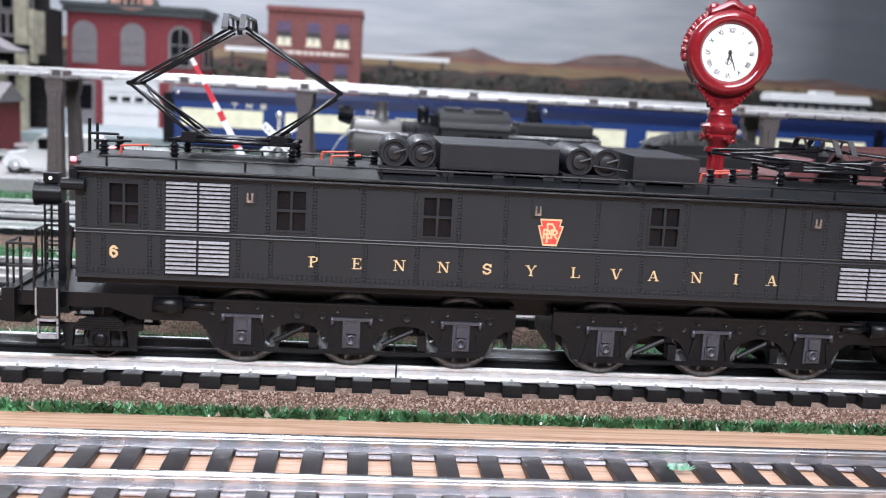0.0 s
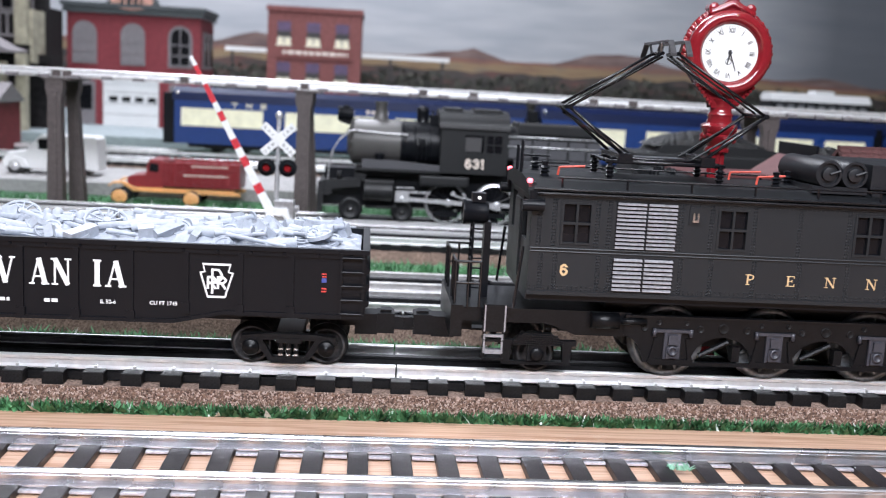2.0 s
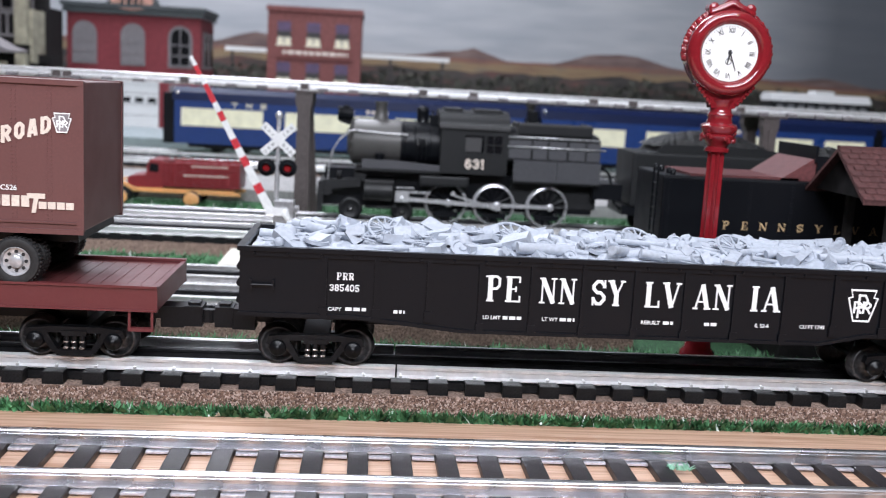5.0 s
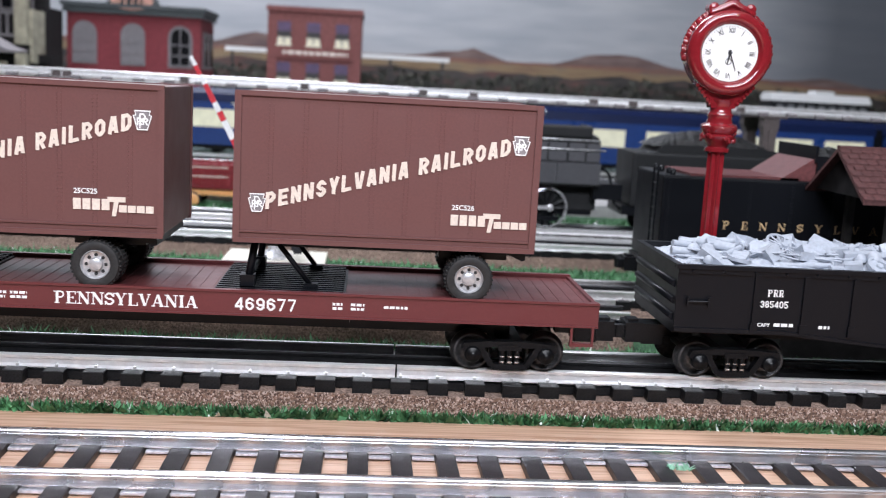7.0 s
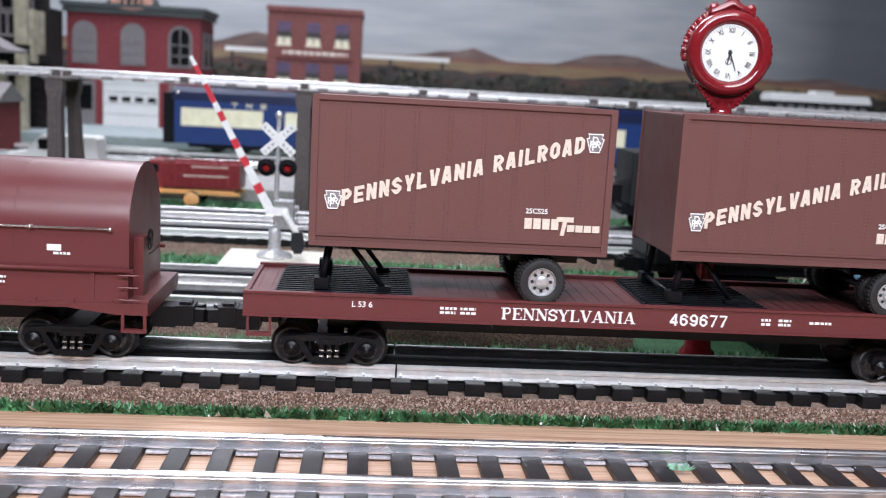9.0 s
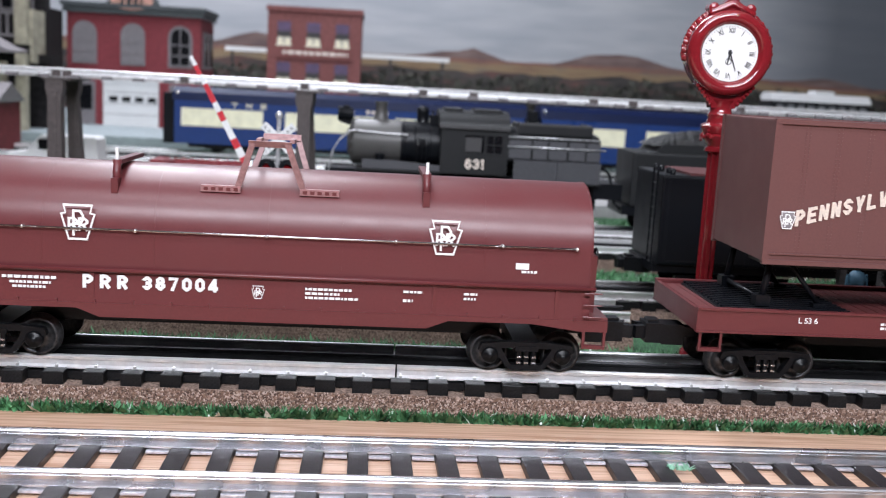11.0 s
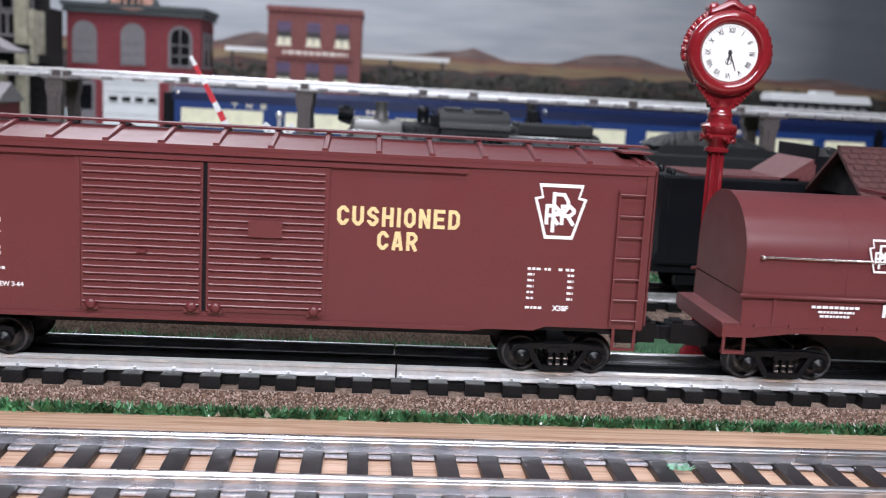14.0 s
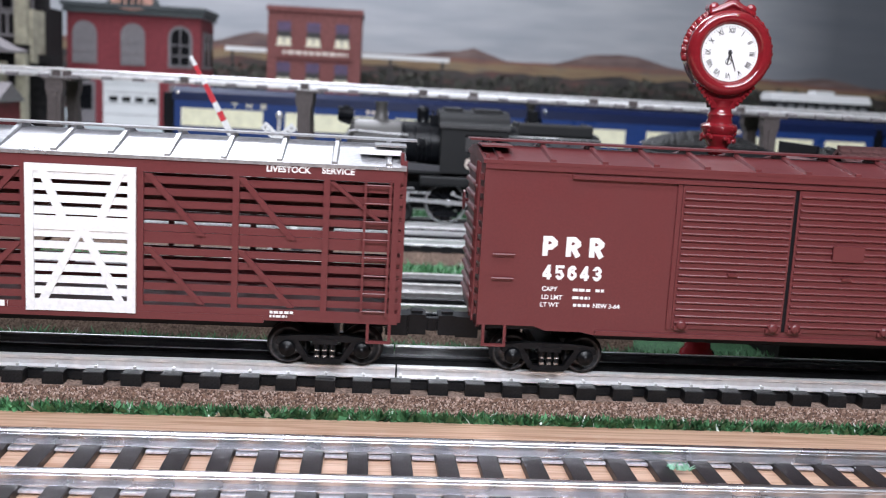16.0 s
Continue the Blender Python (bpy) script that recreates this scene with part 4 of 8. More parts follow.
        shape("cross_frame", M_BLACK, f, (*sorted((e * .012, e * .140)), -.0130, .0130, .0120, .0290), (*sorted((e * .0085, e * .0105)), -.0215, .0215, .010, .029))
        for x in xw:
            roll(f, WHEEL_DRIVE, x, .0158)
        # pilot: deck, end platform, guiding truck, steps
        p = new("pilot")
        p.parent = t
        bm = bmesh.new()
        prism(bm, [(e * .1400, .0285), (e * .2150, .0285), (e * .2150, .0225), (e * .1760, .0225), (e * .1640, .0180), (e * .1400, .0180)], -.0240, .0240)
        part("deck", bm, M_FRAME, p)
        bm = bmesh.new()
        box(bm, *sorted((e * .2130, e * .2180)), -.0280, .0280, .0165, .0300)
        for s in (-1, 1):
            y = s * .0285
            for x in (e * .1955, e * .2035):
                box(bm, x - .0006, x + .0006, *sorted((y, y - s * .001)), .0065, .0300)
            for z in (.0070, .0150, .0215):
                box(bm, *sorted((e * .1950, e * .2040)), *sorted((y + s * .0005, y - s * .006)), z, z + .0010)
        part("end_beam", bm, M_FRAME, p, bevel=0)
        shape("step_panel", M_FRAME, p, (*sorted((e * .1945, e * .2045)), -.0302, -.0287, .0195, .0312), bevel=.0004)
        shape("step_rim", M_LOUVRE, p, (*sorted((e * .1950, e * .1956)), -.0306, -.0303, .0197, .0310), (*sorted((e * .2034, e * .2040)), -.0306, -.0303, .0197, .0310), label="thin silver rim of the step box")
        shape("step_tread", M_LOUVRE, p, (*sorted((e * .1962, e * .2030)), -.0300, -.0286, .0100, .0118), (*sorted((e * .1962, e * .2030)), -.0300, -.0286, .0172, .0182), label="silver step tread")
        for x in (e * .1958, e * .2034):
            shape("step_edge", M_LOUVRE, p, (x - .0004, x + .0004, -.0290, -.0284, .0100, .0182))
        bm = bmesh.new()
        for s in (-1, 1):
            ya, yb = sorted((s * .0210, s * .0240))
            box(bm, *sorted((e * .1630, e * .1970)), ya, yb, .0128, .0150)
            prism(bm, [(e * .1700, .0150), (e * .1740, .0180), (e * .1860, .0180), (e * .1900, .0150)], ya, yb)
            for u in (.1670, .1930):
                prism(bm, [(e * (u - .0022), .0128), (e * (u + .0022), .0128), (e * (u + .0014), .0050), (e * (u - .0014), .0050)], ya, yb)
            box(bm, *sorted((e * .1760, e * .1840)), *sorted((s * .0215, s * .0246)), .0060, .0128)
            lathe(bm, (e * .180, s * .0246, .0090), (0, s, 0), [(.0030, -.001), (.0030, .0006), (.0018, .0012), (0, .0014)], 14)
            for k in range(5):
                box(bm, *sorted((e * (.1690 + k * .0006), e * (.1910 - k * .0006))), *sorted((s * .0236, s * .0250)), .0130 + k * .0009, .0137 + k * .0009)
            box(bm, *sorted((e * .1650, e * .1950)), ya, yb, .0042, .0055)
            rod(bm, (e * .146, s * .0262, .0252), (e * .158, s * .0262, .0252), .0034, n=14)
            rod(bm, (e * .134, s * .0262, .0252), (e * .146, s * .0262, .0252), .0014, n=10)
        part("guide_frame", bm, M_FRAME, p)
        roll(p, WHEEL_SMALL, e * .180, .0080)
        # platform rails and headlamp mast
        bm = bmesh.new()
        for s in (-1, 1):
            for x in (.2060, .2165):
                rod(bm, (e * x, s * .025, .0285), (e * x, s * .025, .0480), .0006, n=6)
            rod(bm, (e * .2060, s * .025, .0480), (e * .2165, s * .025, .0480), .0006, n=6)
            rod(bm, (e * .2060, s * .025, .0390), (e * .2165, s * .025, .0390), .0005, n=6)
            rod(bm, (e * .2165, s * .025, .0480), (e * .2165, s * .010, .0480), .0006, n=6)
            rod(bm, (e * .2165, s * .010, .0480), (e * .2165, s * .010, .0300), .0006, n=6)
            rod(bm, (e * .2165, s * .018, .0480), (e * .2165, s * .018, .0300), .0005, n=6)
            rod(bm, (e * .2110, s * .025, .0285), (e * .2110, s * .025, .0480), .0005, n=6)
            rod(bm, (e * .1920, s * .0285, .0300), (e * .1895, s * .0285, .0560), .0007, n=6)
        part("handrail", bm, M_PANTO, p, "thin black pipe handrails")
        bm = bmesh.new()
        box(bm, *sorted((e * .2000, e * .2030)), -.0030, .0030, .0285, .0620)
        for s in (-1, 1):
            rod(bm, (e * .2080, s * .0045, .0285), (e * .2080, s * .0045, .062), .0005, n=6)
        for k in range(7):
            rod(bm, (e * .2080, -.0045, .032 + k * .0044), (e * .2080, .0045, .032 + k * .0044), .0004, n=5)
            rod(bm, (e * .2080, 0, .032 + k * .0044), (e * .203, 0, .032 + k * .0044), .0004, n=5)
        part("lamp_post", bm, M_BLACK, p)
        bm = bmesh.new()
        lathe(bm, (e * .2015, 0, .0658), (e, 0, 0), [(0, 0), (.0044, 0), (.0050, .002), (.0050, .0095), (.0056, .0102), (.0056, .0112), (.0044, .0114)], 20)
        box(bm, *sorted((e * .203, e * .209)), -.003, .003, .0705, .0745)
        part("headlamp", bm, M_BLACK, p, "round black headlamp")
        bm = bmesh.new()
        lathe(bm, (e * .2060, 0, .0725), (0, -1, 0), [(.0007, .0028), (.0007, .0034), (0, .0036)], 10)
        part("number_lamp", bm, M_GLOW_WHITE, p, "small glowing lamp")
        for s in (-1, 1):
            bm = bmesh.new()
            lathe(bm, (e * .1888, s * .0300, .0835), (e, 0, 0), [(0, -.001), (.0010, -.0010), (.0010, .0008), (0, .0012)], 10)
            part("marker_lamp", bm, M_GLOW_RED if e < 0 else M_BLACK, p, "red glowing marker lamp" if e < 0 else "")
            bm = bmesh.new()
            rod(bm, (e * .183, s * .0345, .0740), (e * .192, s * .0345, .0740), .0024, n=12)
            box(bm, *sorted((e * .186, e * .189)), *sorted((s * .0320, s * .0345)), .0740, .0800)
            part("horn", bm, M_BLACK, p)
        coupler(t, e * .2180, e, .0150)
    # roof equipment
    def drums(x0, n=2):
        d = shape("drum_base", M_GREYBLACK, t, (x0 - .0065, x0 + .0175, -.0280, .0100, .0838, .0868))
        for i in range(n):
            x = x0 + i * .0112
            bm = bmesh.new()
            lathe(bm, (x, .0100, .0920), (0, -1, 0), [(0, 0), (.0062, 0), (.0062, .0370), (.0056, .0384), (.0046, .0384), (.0044, .0372), (.0030, .0372), (.0028, .0386), (.0014, .0390), (0, .0390)], 24)
            part("blower_drum", bm, M_GREYBLACK, d, "round ribbed air drum")
            bm = bmesh.new()
            rod(bm, (x, -.0292, .0920), (x + .0044, -.0292, .0935), .0006, n=6)
            part("drum_handle", bm, M_GREYBLACK, d)
    drums(-.0625)
    drums(.0135)

    def hood(x0, x1, high):
        d = shape("roof_hood", M_GREYBLACK, t, (x0, x1, -.0285, .0285, high - .0105, high), bevel=.0005)
        n = 3 if x1 - x0 > .04 else 2
        for i in range(n):
            x = x0 + .0015 + i * (x1 - x0 - .0075) / (n - 1)
            shape("hood_leg", M_GREYBLACK, d, (x, x + .0045, -.0275, .0275, .0830, high - .0105))
        bm = bmesh.new()
        rivets(bm, (x0 + .001, -.0285, high - .0095), (x1 - .001, -.0285, high - .0095), int((x1 - x0) / .0014), .00022)
        rivets(bm, (x0 + .001, -.0285, high - .001), (x1 - .001, -.0285, high - .001), int((x1 - x0) / .0014), .00022)
        part("hood_rivets", bm, M_GREYBLACK, d)
    hood(-.0440, .0050, .0968)
    hood(.0360, .0640, .0955)
    bm = bmesh.new()
    rod(bm, (.0190, -.029, .0905), (.0335, -.029, .0890), .0006, n=6)
    rod(bm, (.0335, -.029, .0890), (.0335, -.029, .0835), .0006, n=6)
    part("air_pipe", bm, M_BLACK, t)

    def pantograph(xc, raised, name):
        p = new(name)
        p.parent = t
        bm = bmesh.new()
        zb = .0920
        for y in (-.0150, .0150):
            rod(bm, (xc - .026, y, zb), (xc + .026, y, zb), .0009, n=8)
            rod(bm, (xc - .022, y * .55, zb + .001), (xc + .022, y * .55, zb + .001), .0007, n=8)
        for x in (xc - .024, xc - .008, xc + .008, xc + .024):
            rod(bm, (x, -.0150, zb), (x, .0150, zb), .0009, n=8)
        box(bm, xc - .018, xc + .018, -.006, .006, zb - .001, zb + .0018)
        for x in (xc - .018, xc + .018):
            box(bm, x - .003, x + .003, -.0165, .0165, zb - .0005, zb + .0035)
        part("base_frame", bm, M_PANTO, p)
        for x in (xc - .024, xc + .024):
            for y in (-.0150, .0150):
                bm = bmesh.new()
                lathe(bm, (x, y, .0835), (0, 0, 1), [(.0018, 0), (.0018, .0010), (.0011, .0016), (.0021, .0026), (.0011, .0034), (.0021, .0044), (.0011, .0052), (.0021, .0062), (.0011, .0070), (.0010, .0085)], 12)
                part("insulator", bm, M_PANTO, p)
        bm = bmesh.new()
        if raised:
            knee, top, ztop = .0428, .1140, .1385
            for y, k in ((-.0125, 1), (.0125, 1)):
                for s in (-1, 1):
                    rod(bm, (xc + s * .017, y, zb + .002), (xc + s * knee, y, top), .00075, n=8)
                    rod(bm, (xc + s * .013, y * .8, zb + .002), (xc + s * (knee - .001), y * .85, top - .001), .0005, n=6)
                    rod(bm, (xc + s * knee, y, top), (xc + s * .0035, y * .62, ztop), .00065, n=8)
                    rod(bm, (xc + s * (knee - .003), y * .6, top + .001), (xc + s * .0030, y * .55, ztop - .0015), .0005, n=6)
            for s in (-1, 1):
                rod(bm, (xc + s * knee, -.0140, top), (xc + s * knee, .0140, top), .0010, n=8)
                rod(bm, (xc + s * .0035, -.0085, ztop), (xc + s * .0035, .0085, ztop), .0008, n=8)
                rod(bm, (xc + s * .0240, -.0125, .1000), (xc + s * (knee - .002), .0125, top - .003), .0004, n=6)
            part("arm", bm, M_PANTO, p, "thin black folding pantograph arm")
        else:
            zk = .0965
            for y in (-.0125, .0125):
                for s in (-1, 1):
                    rod(bm, (xc + s * .017, y, zb + .002), (xc + s * .046, y, zk), .0008, n=8)
                    rod(bm, (xc + s * .046, y, zk + .001), (xc + s * .004, y * .7, zk + .004), .0007, n=8)
                    rod(bm, (xc - s * .020, y, zb + .001), (xc + s * .030, -y, zk), .0005, n=6)
            part("arm", bm, M_PANTO, p, "folded black pantograph arm")
            ztop = zk + .004
        bm = bmesh.new()
        for s in (-1, 1):
            pts = [(-.0240, ztop - .0015), (-.0185, ztop + .0042), (.0185, ztop + .0042), (.0240, ztop - .0015)]
            for (ya, za), (yb, zb2) in zip(pts, pts[1:]):
                prism(bm, [(ya, za), (yb, zb2), (yb, zb2 + .0010), (ya, za + .0010)], xc + s * .0034 - .0012, xc + s * .0034 + .0012, "yz")
            rod(bm, (xc + s * .0040, -.007, ztop), (xc + s * .0045, -.009, ztop + .0042), .0006, n=6)
            rod(bm, (xc + s * .0040, .007, ztop), (xc + s * .0045, .009, ztop + .0042), .0006, n=6)
        part("contact_shoe", bm, mat("worn_shoe", (0.16, 0.16, 0.17), 0.3, 0.8, grain=500), p, "worn metal contact shoe")
    pantograph(-.1285, True, "pantograph")
    pantograph(.1285, False, "pantograph")
    bm = bmesh.new()
    for x, y, l in ((-.1740, -.014, .011), (-.0880, -.016, .012), (-.0930, .004, .014), (.0700, -.014, .012), (.0800, .004, .014)):
        rod(bm, (x, y, .0885), (x + l, y, .0893), .0005, n=6)
        rod(bm, (x, y, .0885), (x - .0005, y, .0850), .0005, n=6)
    part("bus_wire", bm, M_ORANGE, t, "bright orange-red cable stubs")
    for x, y in ((-.1805, -.016), (-.1805, .010), (-.0800, -.016), (-.0705, -.005), (.0725, -.018), (.0850, -.010), (.178, -.016), (.178, .01)):
        bm = bmesh.new()
        lathe(bm, (x, y, .0842), (0, 0, 1), [(.0020, 0), (.0020, .0010), (.0012, .0016), (.0023, .0024), (.0012, .0032), (.0023, .0040), (.0012, .0048), (.0016, .0065), (0, .0070)], 12)
        part("roof_insulator", bm, M_BLACK, t)
    bm = bmesh.new()
    rod(bm, (-.1890, -.006, .0850), (-.1890, -.006, .0985), .0007, n=6)
    rod(bm, (-.1890, .006, .0850), (-.1890, .006, .0960), .0007, n=6)
    rod(bm, (-.1890, -.006, .0925), (-.1770, -.006, .0925), .0006, n=6)
    rod(bm, (-.1850, -.014, .0900), (-.1700, -.014, .0905), .0006, n=6)
    part("roof_bracket", bm, M_BLACK, t)
    return t


# ---- gondola with scrap ----
def gondola():
    t = car("gondola_car", 0.3750, "black steel gondola car heaped with pale grey scrap", "freight car")
    L, Y0 = .1612, -.0323
    zt, zb, zm = .0505, .0222, .0190
    bm = bmesh.new()
    for s in (-1, 1):
        ya, yb = sorted((s * .0315, s * .0300))
        prism(bm, [(-L, zb + .001), (-.114, zb + .001), (-.070, zm), (.084, zm), (.104, zb + .001), (L, zb + .001), (L, zt), (-L, zt)], ya, yb)
    part("side", bm, M_BLACK, t)
    bm = bmesh.new()
    for e in (-1, 1):
        box(bm, *sorted((e * L, e * (L - .0015))), -.0300, .0300, zb, zt - .0005)
        for z in (.029, .036, .043):
            rod(bm, (e * L, -.0290, z), (e * L, .0290, z), .0016, n=8)
    part("end", bm, M_BLACK, t)
    shape("floor_plate", M_BLACK, t, (-L, L, -.0300, .0300, .0222, .0236), (-.12, .12, -.006, .006, .0150, .0222))
    bm = bmesh.new()
    for s in (-1, 1):
        box(bm, -L - .001, L + .001, *sorted((s * .0328, s * .0298)), zt - .0004, zt + .0014)
        box(bm, -L, L, *sorted((s * .0322, s * .0315)), zt - .0024, zt - .0004)
    for e in (-1, 1):
        box(bm, *sorted((e * (L + .0012), e * (L - .0018))), -.0298, .0298, zt - .0004, zt + .0014)
    part("top_rail", bm, M_BLACK, t)
    bm = bmesh.new()
    xs = [-.1270, -.1055, -.0840, -.0625, -.0410, -.0195, .0026, .0240, .0455, .0670, .0888, .1104, .1309]
    for s in (-1, 1):
        for x in xs:
            zlow = zm if -.07 < x < .084 else zb + .001
            box(bm, x - .0011, x + .0011, *sorted((s * .0325, s * .0315)), zlow, zt - .002)
            box(bm, x - .0016, x + .0016, *sorted((s * .0327, s * .0315)), zlow, zlow + .0045)
        prism(bm, [(-L, zb + .001), (-.114, zb + .001), (-.070, zm), (.084, zm), (.104, zb + .001), (L, zb + .001), (L, zb + .0026), (.104, zb + .0026), (.084, zm + .0014), (-.070, zm + .0014), (-.114, zb + .0026), (-L, zb + .0026)], *sorted((s * .0324, s * .0315)))
        for i in range(24):
            x = -L + .006 + i * (2 * L - .012) / 23
            lathe(bm, (x, s * .0322, zt - .0012), (0, s, 0), [(.0007, 0), (.0005, .0005), (0, .0006)], 7)
    part("side_post", bm, M_BLACK, t)
    y = -.0316
    bm = bmesh.new()
    for txt, xa, xb in (("PE", -.0607, -.0458), ("NN", -.0383, -.0226), ("SY", -.0160, -.0020), ("LV", .0060, .0220), ("AN", .0272, .0438), ("IA", .0516, .0652)):
        line_of(bm, txt, xa, xb, .0328, .0110, y, "roman", gap=.10)
    part("lettering", bm, M_WHITE_INK, t)
    bm = bmesh.new()
    line_of(bm, "PRR", -.1221, -.1149, .0394, .0030, y, "roman", gap=.06)
    line_of(bm, "385405", -.1247, -.1126, .0346, .0030, y, "roman", gap=.14)
    glyphs(bm, "CAPY", -.1224, .0264, .0022, y, .00004)
    glyphs(bm, "LD LMT", -.0575, .0253, .0022, y, .00004)
    glyphs(bm, "LT WT", -.0330, .0254, .0022, y, .00004)
    glyphs(bm, "REBUILT", .0098, .0256, .0022, y, .00004)
    glyphs(bm, "IL 52-6", .0580, .0260, .0022, y, .00004)
    glyphs(bm, "CU FT 1745", .0800, .0262, .0022, y, .00004)
    part("road_number", bm, M_WHITE_INK, t)
    bars("small_print", [(-.1180, -.1095, .0266, .0014), (-.0982, -.0935, .0262, .0014), (-.0528, -.0450, .0254, .0014), (-.0288, -.0225, .0255, .0014), (.0152, .0195, .0257, .0014), (.0330, .0385, .0258, .0014)], y, M_WHITE_INK, t)
    keystone(t, .1010, .0371, .0143, y - .0001, M_WHITE_INK)
    for xa, xb, za, zc, ink in ((.1432, .1452, .0412, .0418, M_RED_INK), (.1432, .1452, .0402, .0407, M_RED_INK), (.1432, .1452, .0380, .0398, M_BLUE_INK), (.1432, .1452, .0352, .0358, M_RED_INK), (.1432, .1452, .0340, .0346, M_RED_INK)):
        shape("safety_mark", ink, t, (xa, xb, y - .0003, y, za, zc))
    for e in (-1, 1):
        ladder(t, e * .1555, .0090, [.0255 + .0058 * i for i in range(5)], -.0318, M_BLACK, "ladder") if e > 0 else ladder(t, -.1520, .0090, [.0365], -.0318, M_BLACK, "grab_iron")
        truck(t, e * .1300)
        coupler(t, e * L, e, .0140)
    return t


def scrap_load():
    """Cast scrap heap: one crusty base and many pieces of junk."""
    t = car("scrap_load", 0.3750, "pale blue-grey cast heap of scrap metal", "scrap load")
    rnd = random.Random(21)
    L, W = .1585, .0296
    nx, ny = 150, 28
    bm = bmesh.new()
    grid = []
    for i in range(nx + 1):
        x = -L + 2 * L * i / nx
        row = []
        for j in range(ny + 1):
            y = -W + 2 * W * j / ny
            edge = min(1.0, (W - abs(y)) / .012, (L - abs(x)) / .016)
            z = .0490 + .0035 * max(0, edge) + .0026 * max(0, edge + .1) * noise.noise(Vector((x * 190, y * 190, 1))) + .0015 * noise.noise(Vector((x * 520, y * 520, 5)))
            row.append(bm.verts.new((x, y, z)))
        grid.append(row)
    for i in range(nx):
        for j in range(ny):
            bm.faces.new((grid[i][j], grid[i + 1][j], grid[i + 1][j + 1], grid[i][j + 1]))
    part("scrap_base", bm, M_SCRAP, t)

    def place(x, y):
        edge = max(0.0, min(1.0, (W - abs(y)) / .014, (L - abs(x)) / .02))
        return .0500 + .0045 * edge
    for i in range(330):
        x, y = rnd.uniform(-L + .012, L - .012), rnd.uniform(-W + .0045, W - .005)
        z = place(x, y) + rnd.uniform(-.0010, .0016)
        bm = bmesh.new()
        k = rnd.random()
        a = rnd.uniform(-1, 1) * (.9 if abs(y) < .018 else .25)
        d = Vector((math.cos(a), math.sin(a), rnd.uniform(-.16, .16)))
        o = Vector((x, y, z))
        if k < .38:
            l, r = rnd.uniform(.008, .030), rnd.uniform(.0006, .0024)
            rod(bm, o - d * l / 2, o + d * l / 2, r, r * rnd.uniform(.6, 1.1), n=10)
            if r > .0014:
                rod(bm, o + d * l / 2, o + d * (l / 2 + .0006), r * 1.25, n=10)
            nm = "scrap_pipe"
        elif k < .62:
            sx, sy, sz = rnd.uniform(.002, .0075), rnd.uniform(.0015, .0038), rnd.uniform(.0006, .0034)
            box(bm, -sx, sx, -sy, sy, -sz, sz)
            bmesh.ops.rotate(bm, verts=bm.verts, cent=(0, 0, 0), matrix=Euler((rnd.uniform(-.6, .6), rnd.uniform(-.6, .6), rnd.uniform(0, 3))).to_matrix())
            bmesh.ops.translate(bm, verts=bm.verts, vec=o)
            nm = "scrap_plate"
        elif k < .74:
            ax = Vector((rnd.uniform(-.5, .5), rnd.uniform(-.8, .1), rnd.uniform(.4, 1)))
            r = rnd.uniform(.0025, .0060)
            lathe(bm, o, ax, [(r, -.0008), (r, .0008), (r * .8, .0008), (r * .75, .0002), (r * .3, .0002), (r * .25, .0010), (0, .0010)], 18)
            nm = "scrap_wheel"
        elif k < .86:
            for q in range(rnd.randint(3, 6)):
                off = Vector((-d.y, d.x, 0)) * (q - 2) * .0011
                l = rnd.uniform(.008, .020)
                rod(bm, o + off - d * l / 2, o + off + d * l / 2 + Vector((0, 0, rnd.uniform(-.001, .001))), .00045, n=6)
            nm = "scrap_bundle"
        else:
            r = rnd.uniform(.0018, .0036)
            lathe(bm, o - Vector((0, 0, r * .5)), (rnd.uniform(-.4, .4), rnd.uniform(-.4, .4), 1), [(r, 0), (r * 1.05, r * .4), (r * .8, r * 1.1), (r * .35, r * 1.5), (r * .2, r * 1.5), (0, r * 1.7)], 12)
            nm = "scrap_casting"
        part(nm, bm, M_SCRAP, t)
    # a large wheel lying on the heap
    for x, y, r in ((-.046, -.004, .0095), (.052, -.010, .0088), (-.102, .004, .0080), (.012, .006, .0075)):
        bm = bmesh.new()
        n, c = 24, Vector((x, y, .0560))
        tilt = Euler((.55, .12, .2)).to_matrix()
        P = [c + tilt @ Vector((r * math.cos(i * 2 * math.pi / n), r * math.sin(i * 2 * math.pi / n), 0)) for i in range(n)]
        for i in range(n):
            rod(bm, P[i], P[(i + 1) % n], .0007, n=6, caps=False)
        for k in range(0, n, 2):
            rod(bm, c, P[k], .00045, n=5)
        lathe(bm, c, tilt @ Vector((0, 0, 1)), [(.0016, -.001), (.0016, .0014), (0, .0014)], 12)
        part("scrap_spoked_wheel", bm, M_SCRAP, t)
    return t


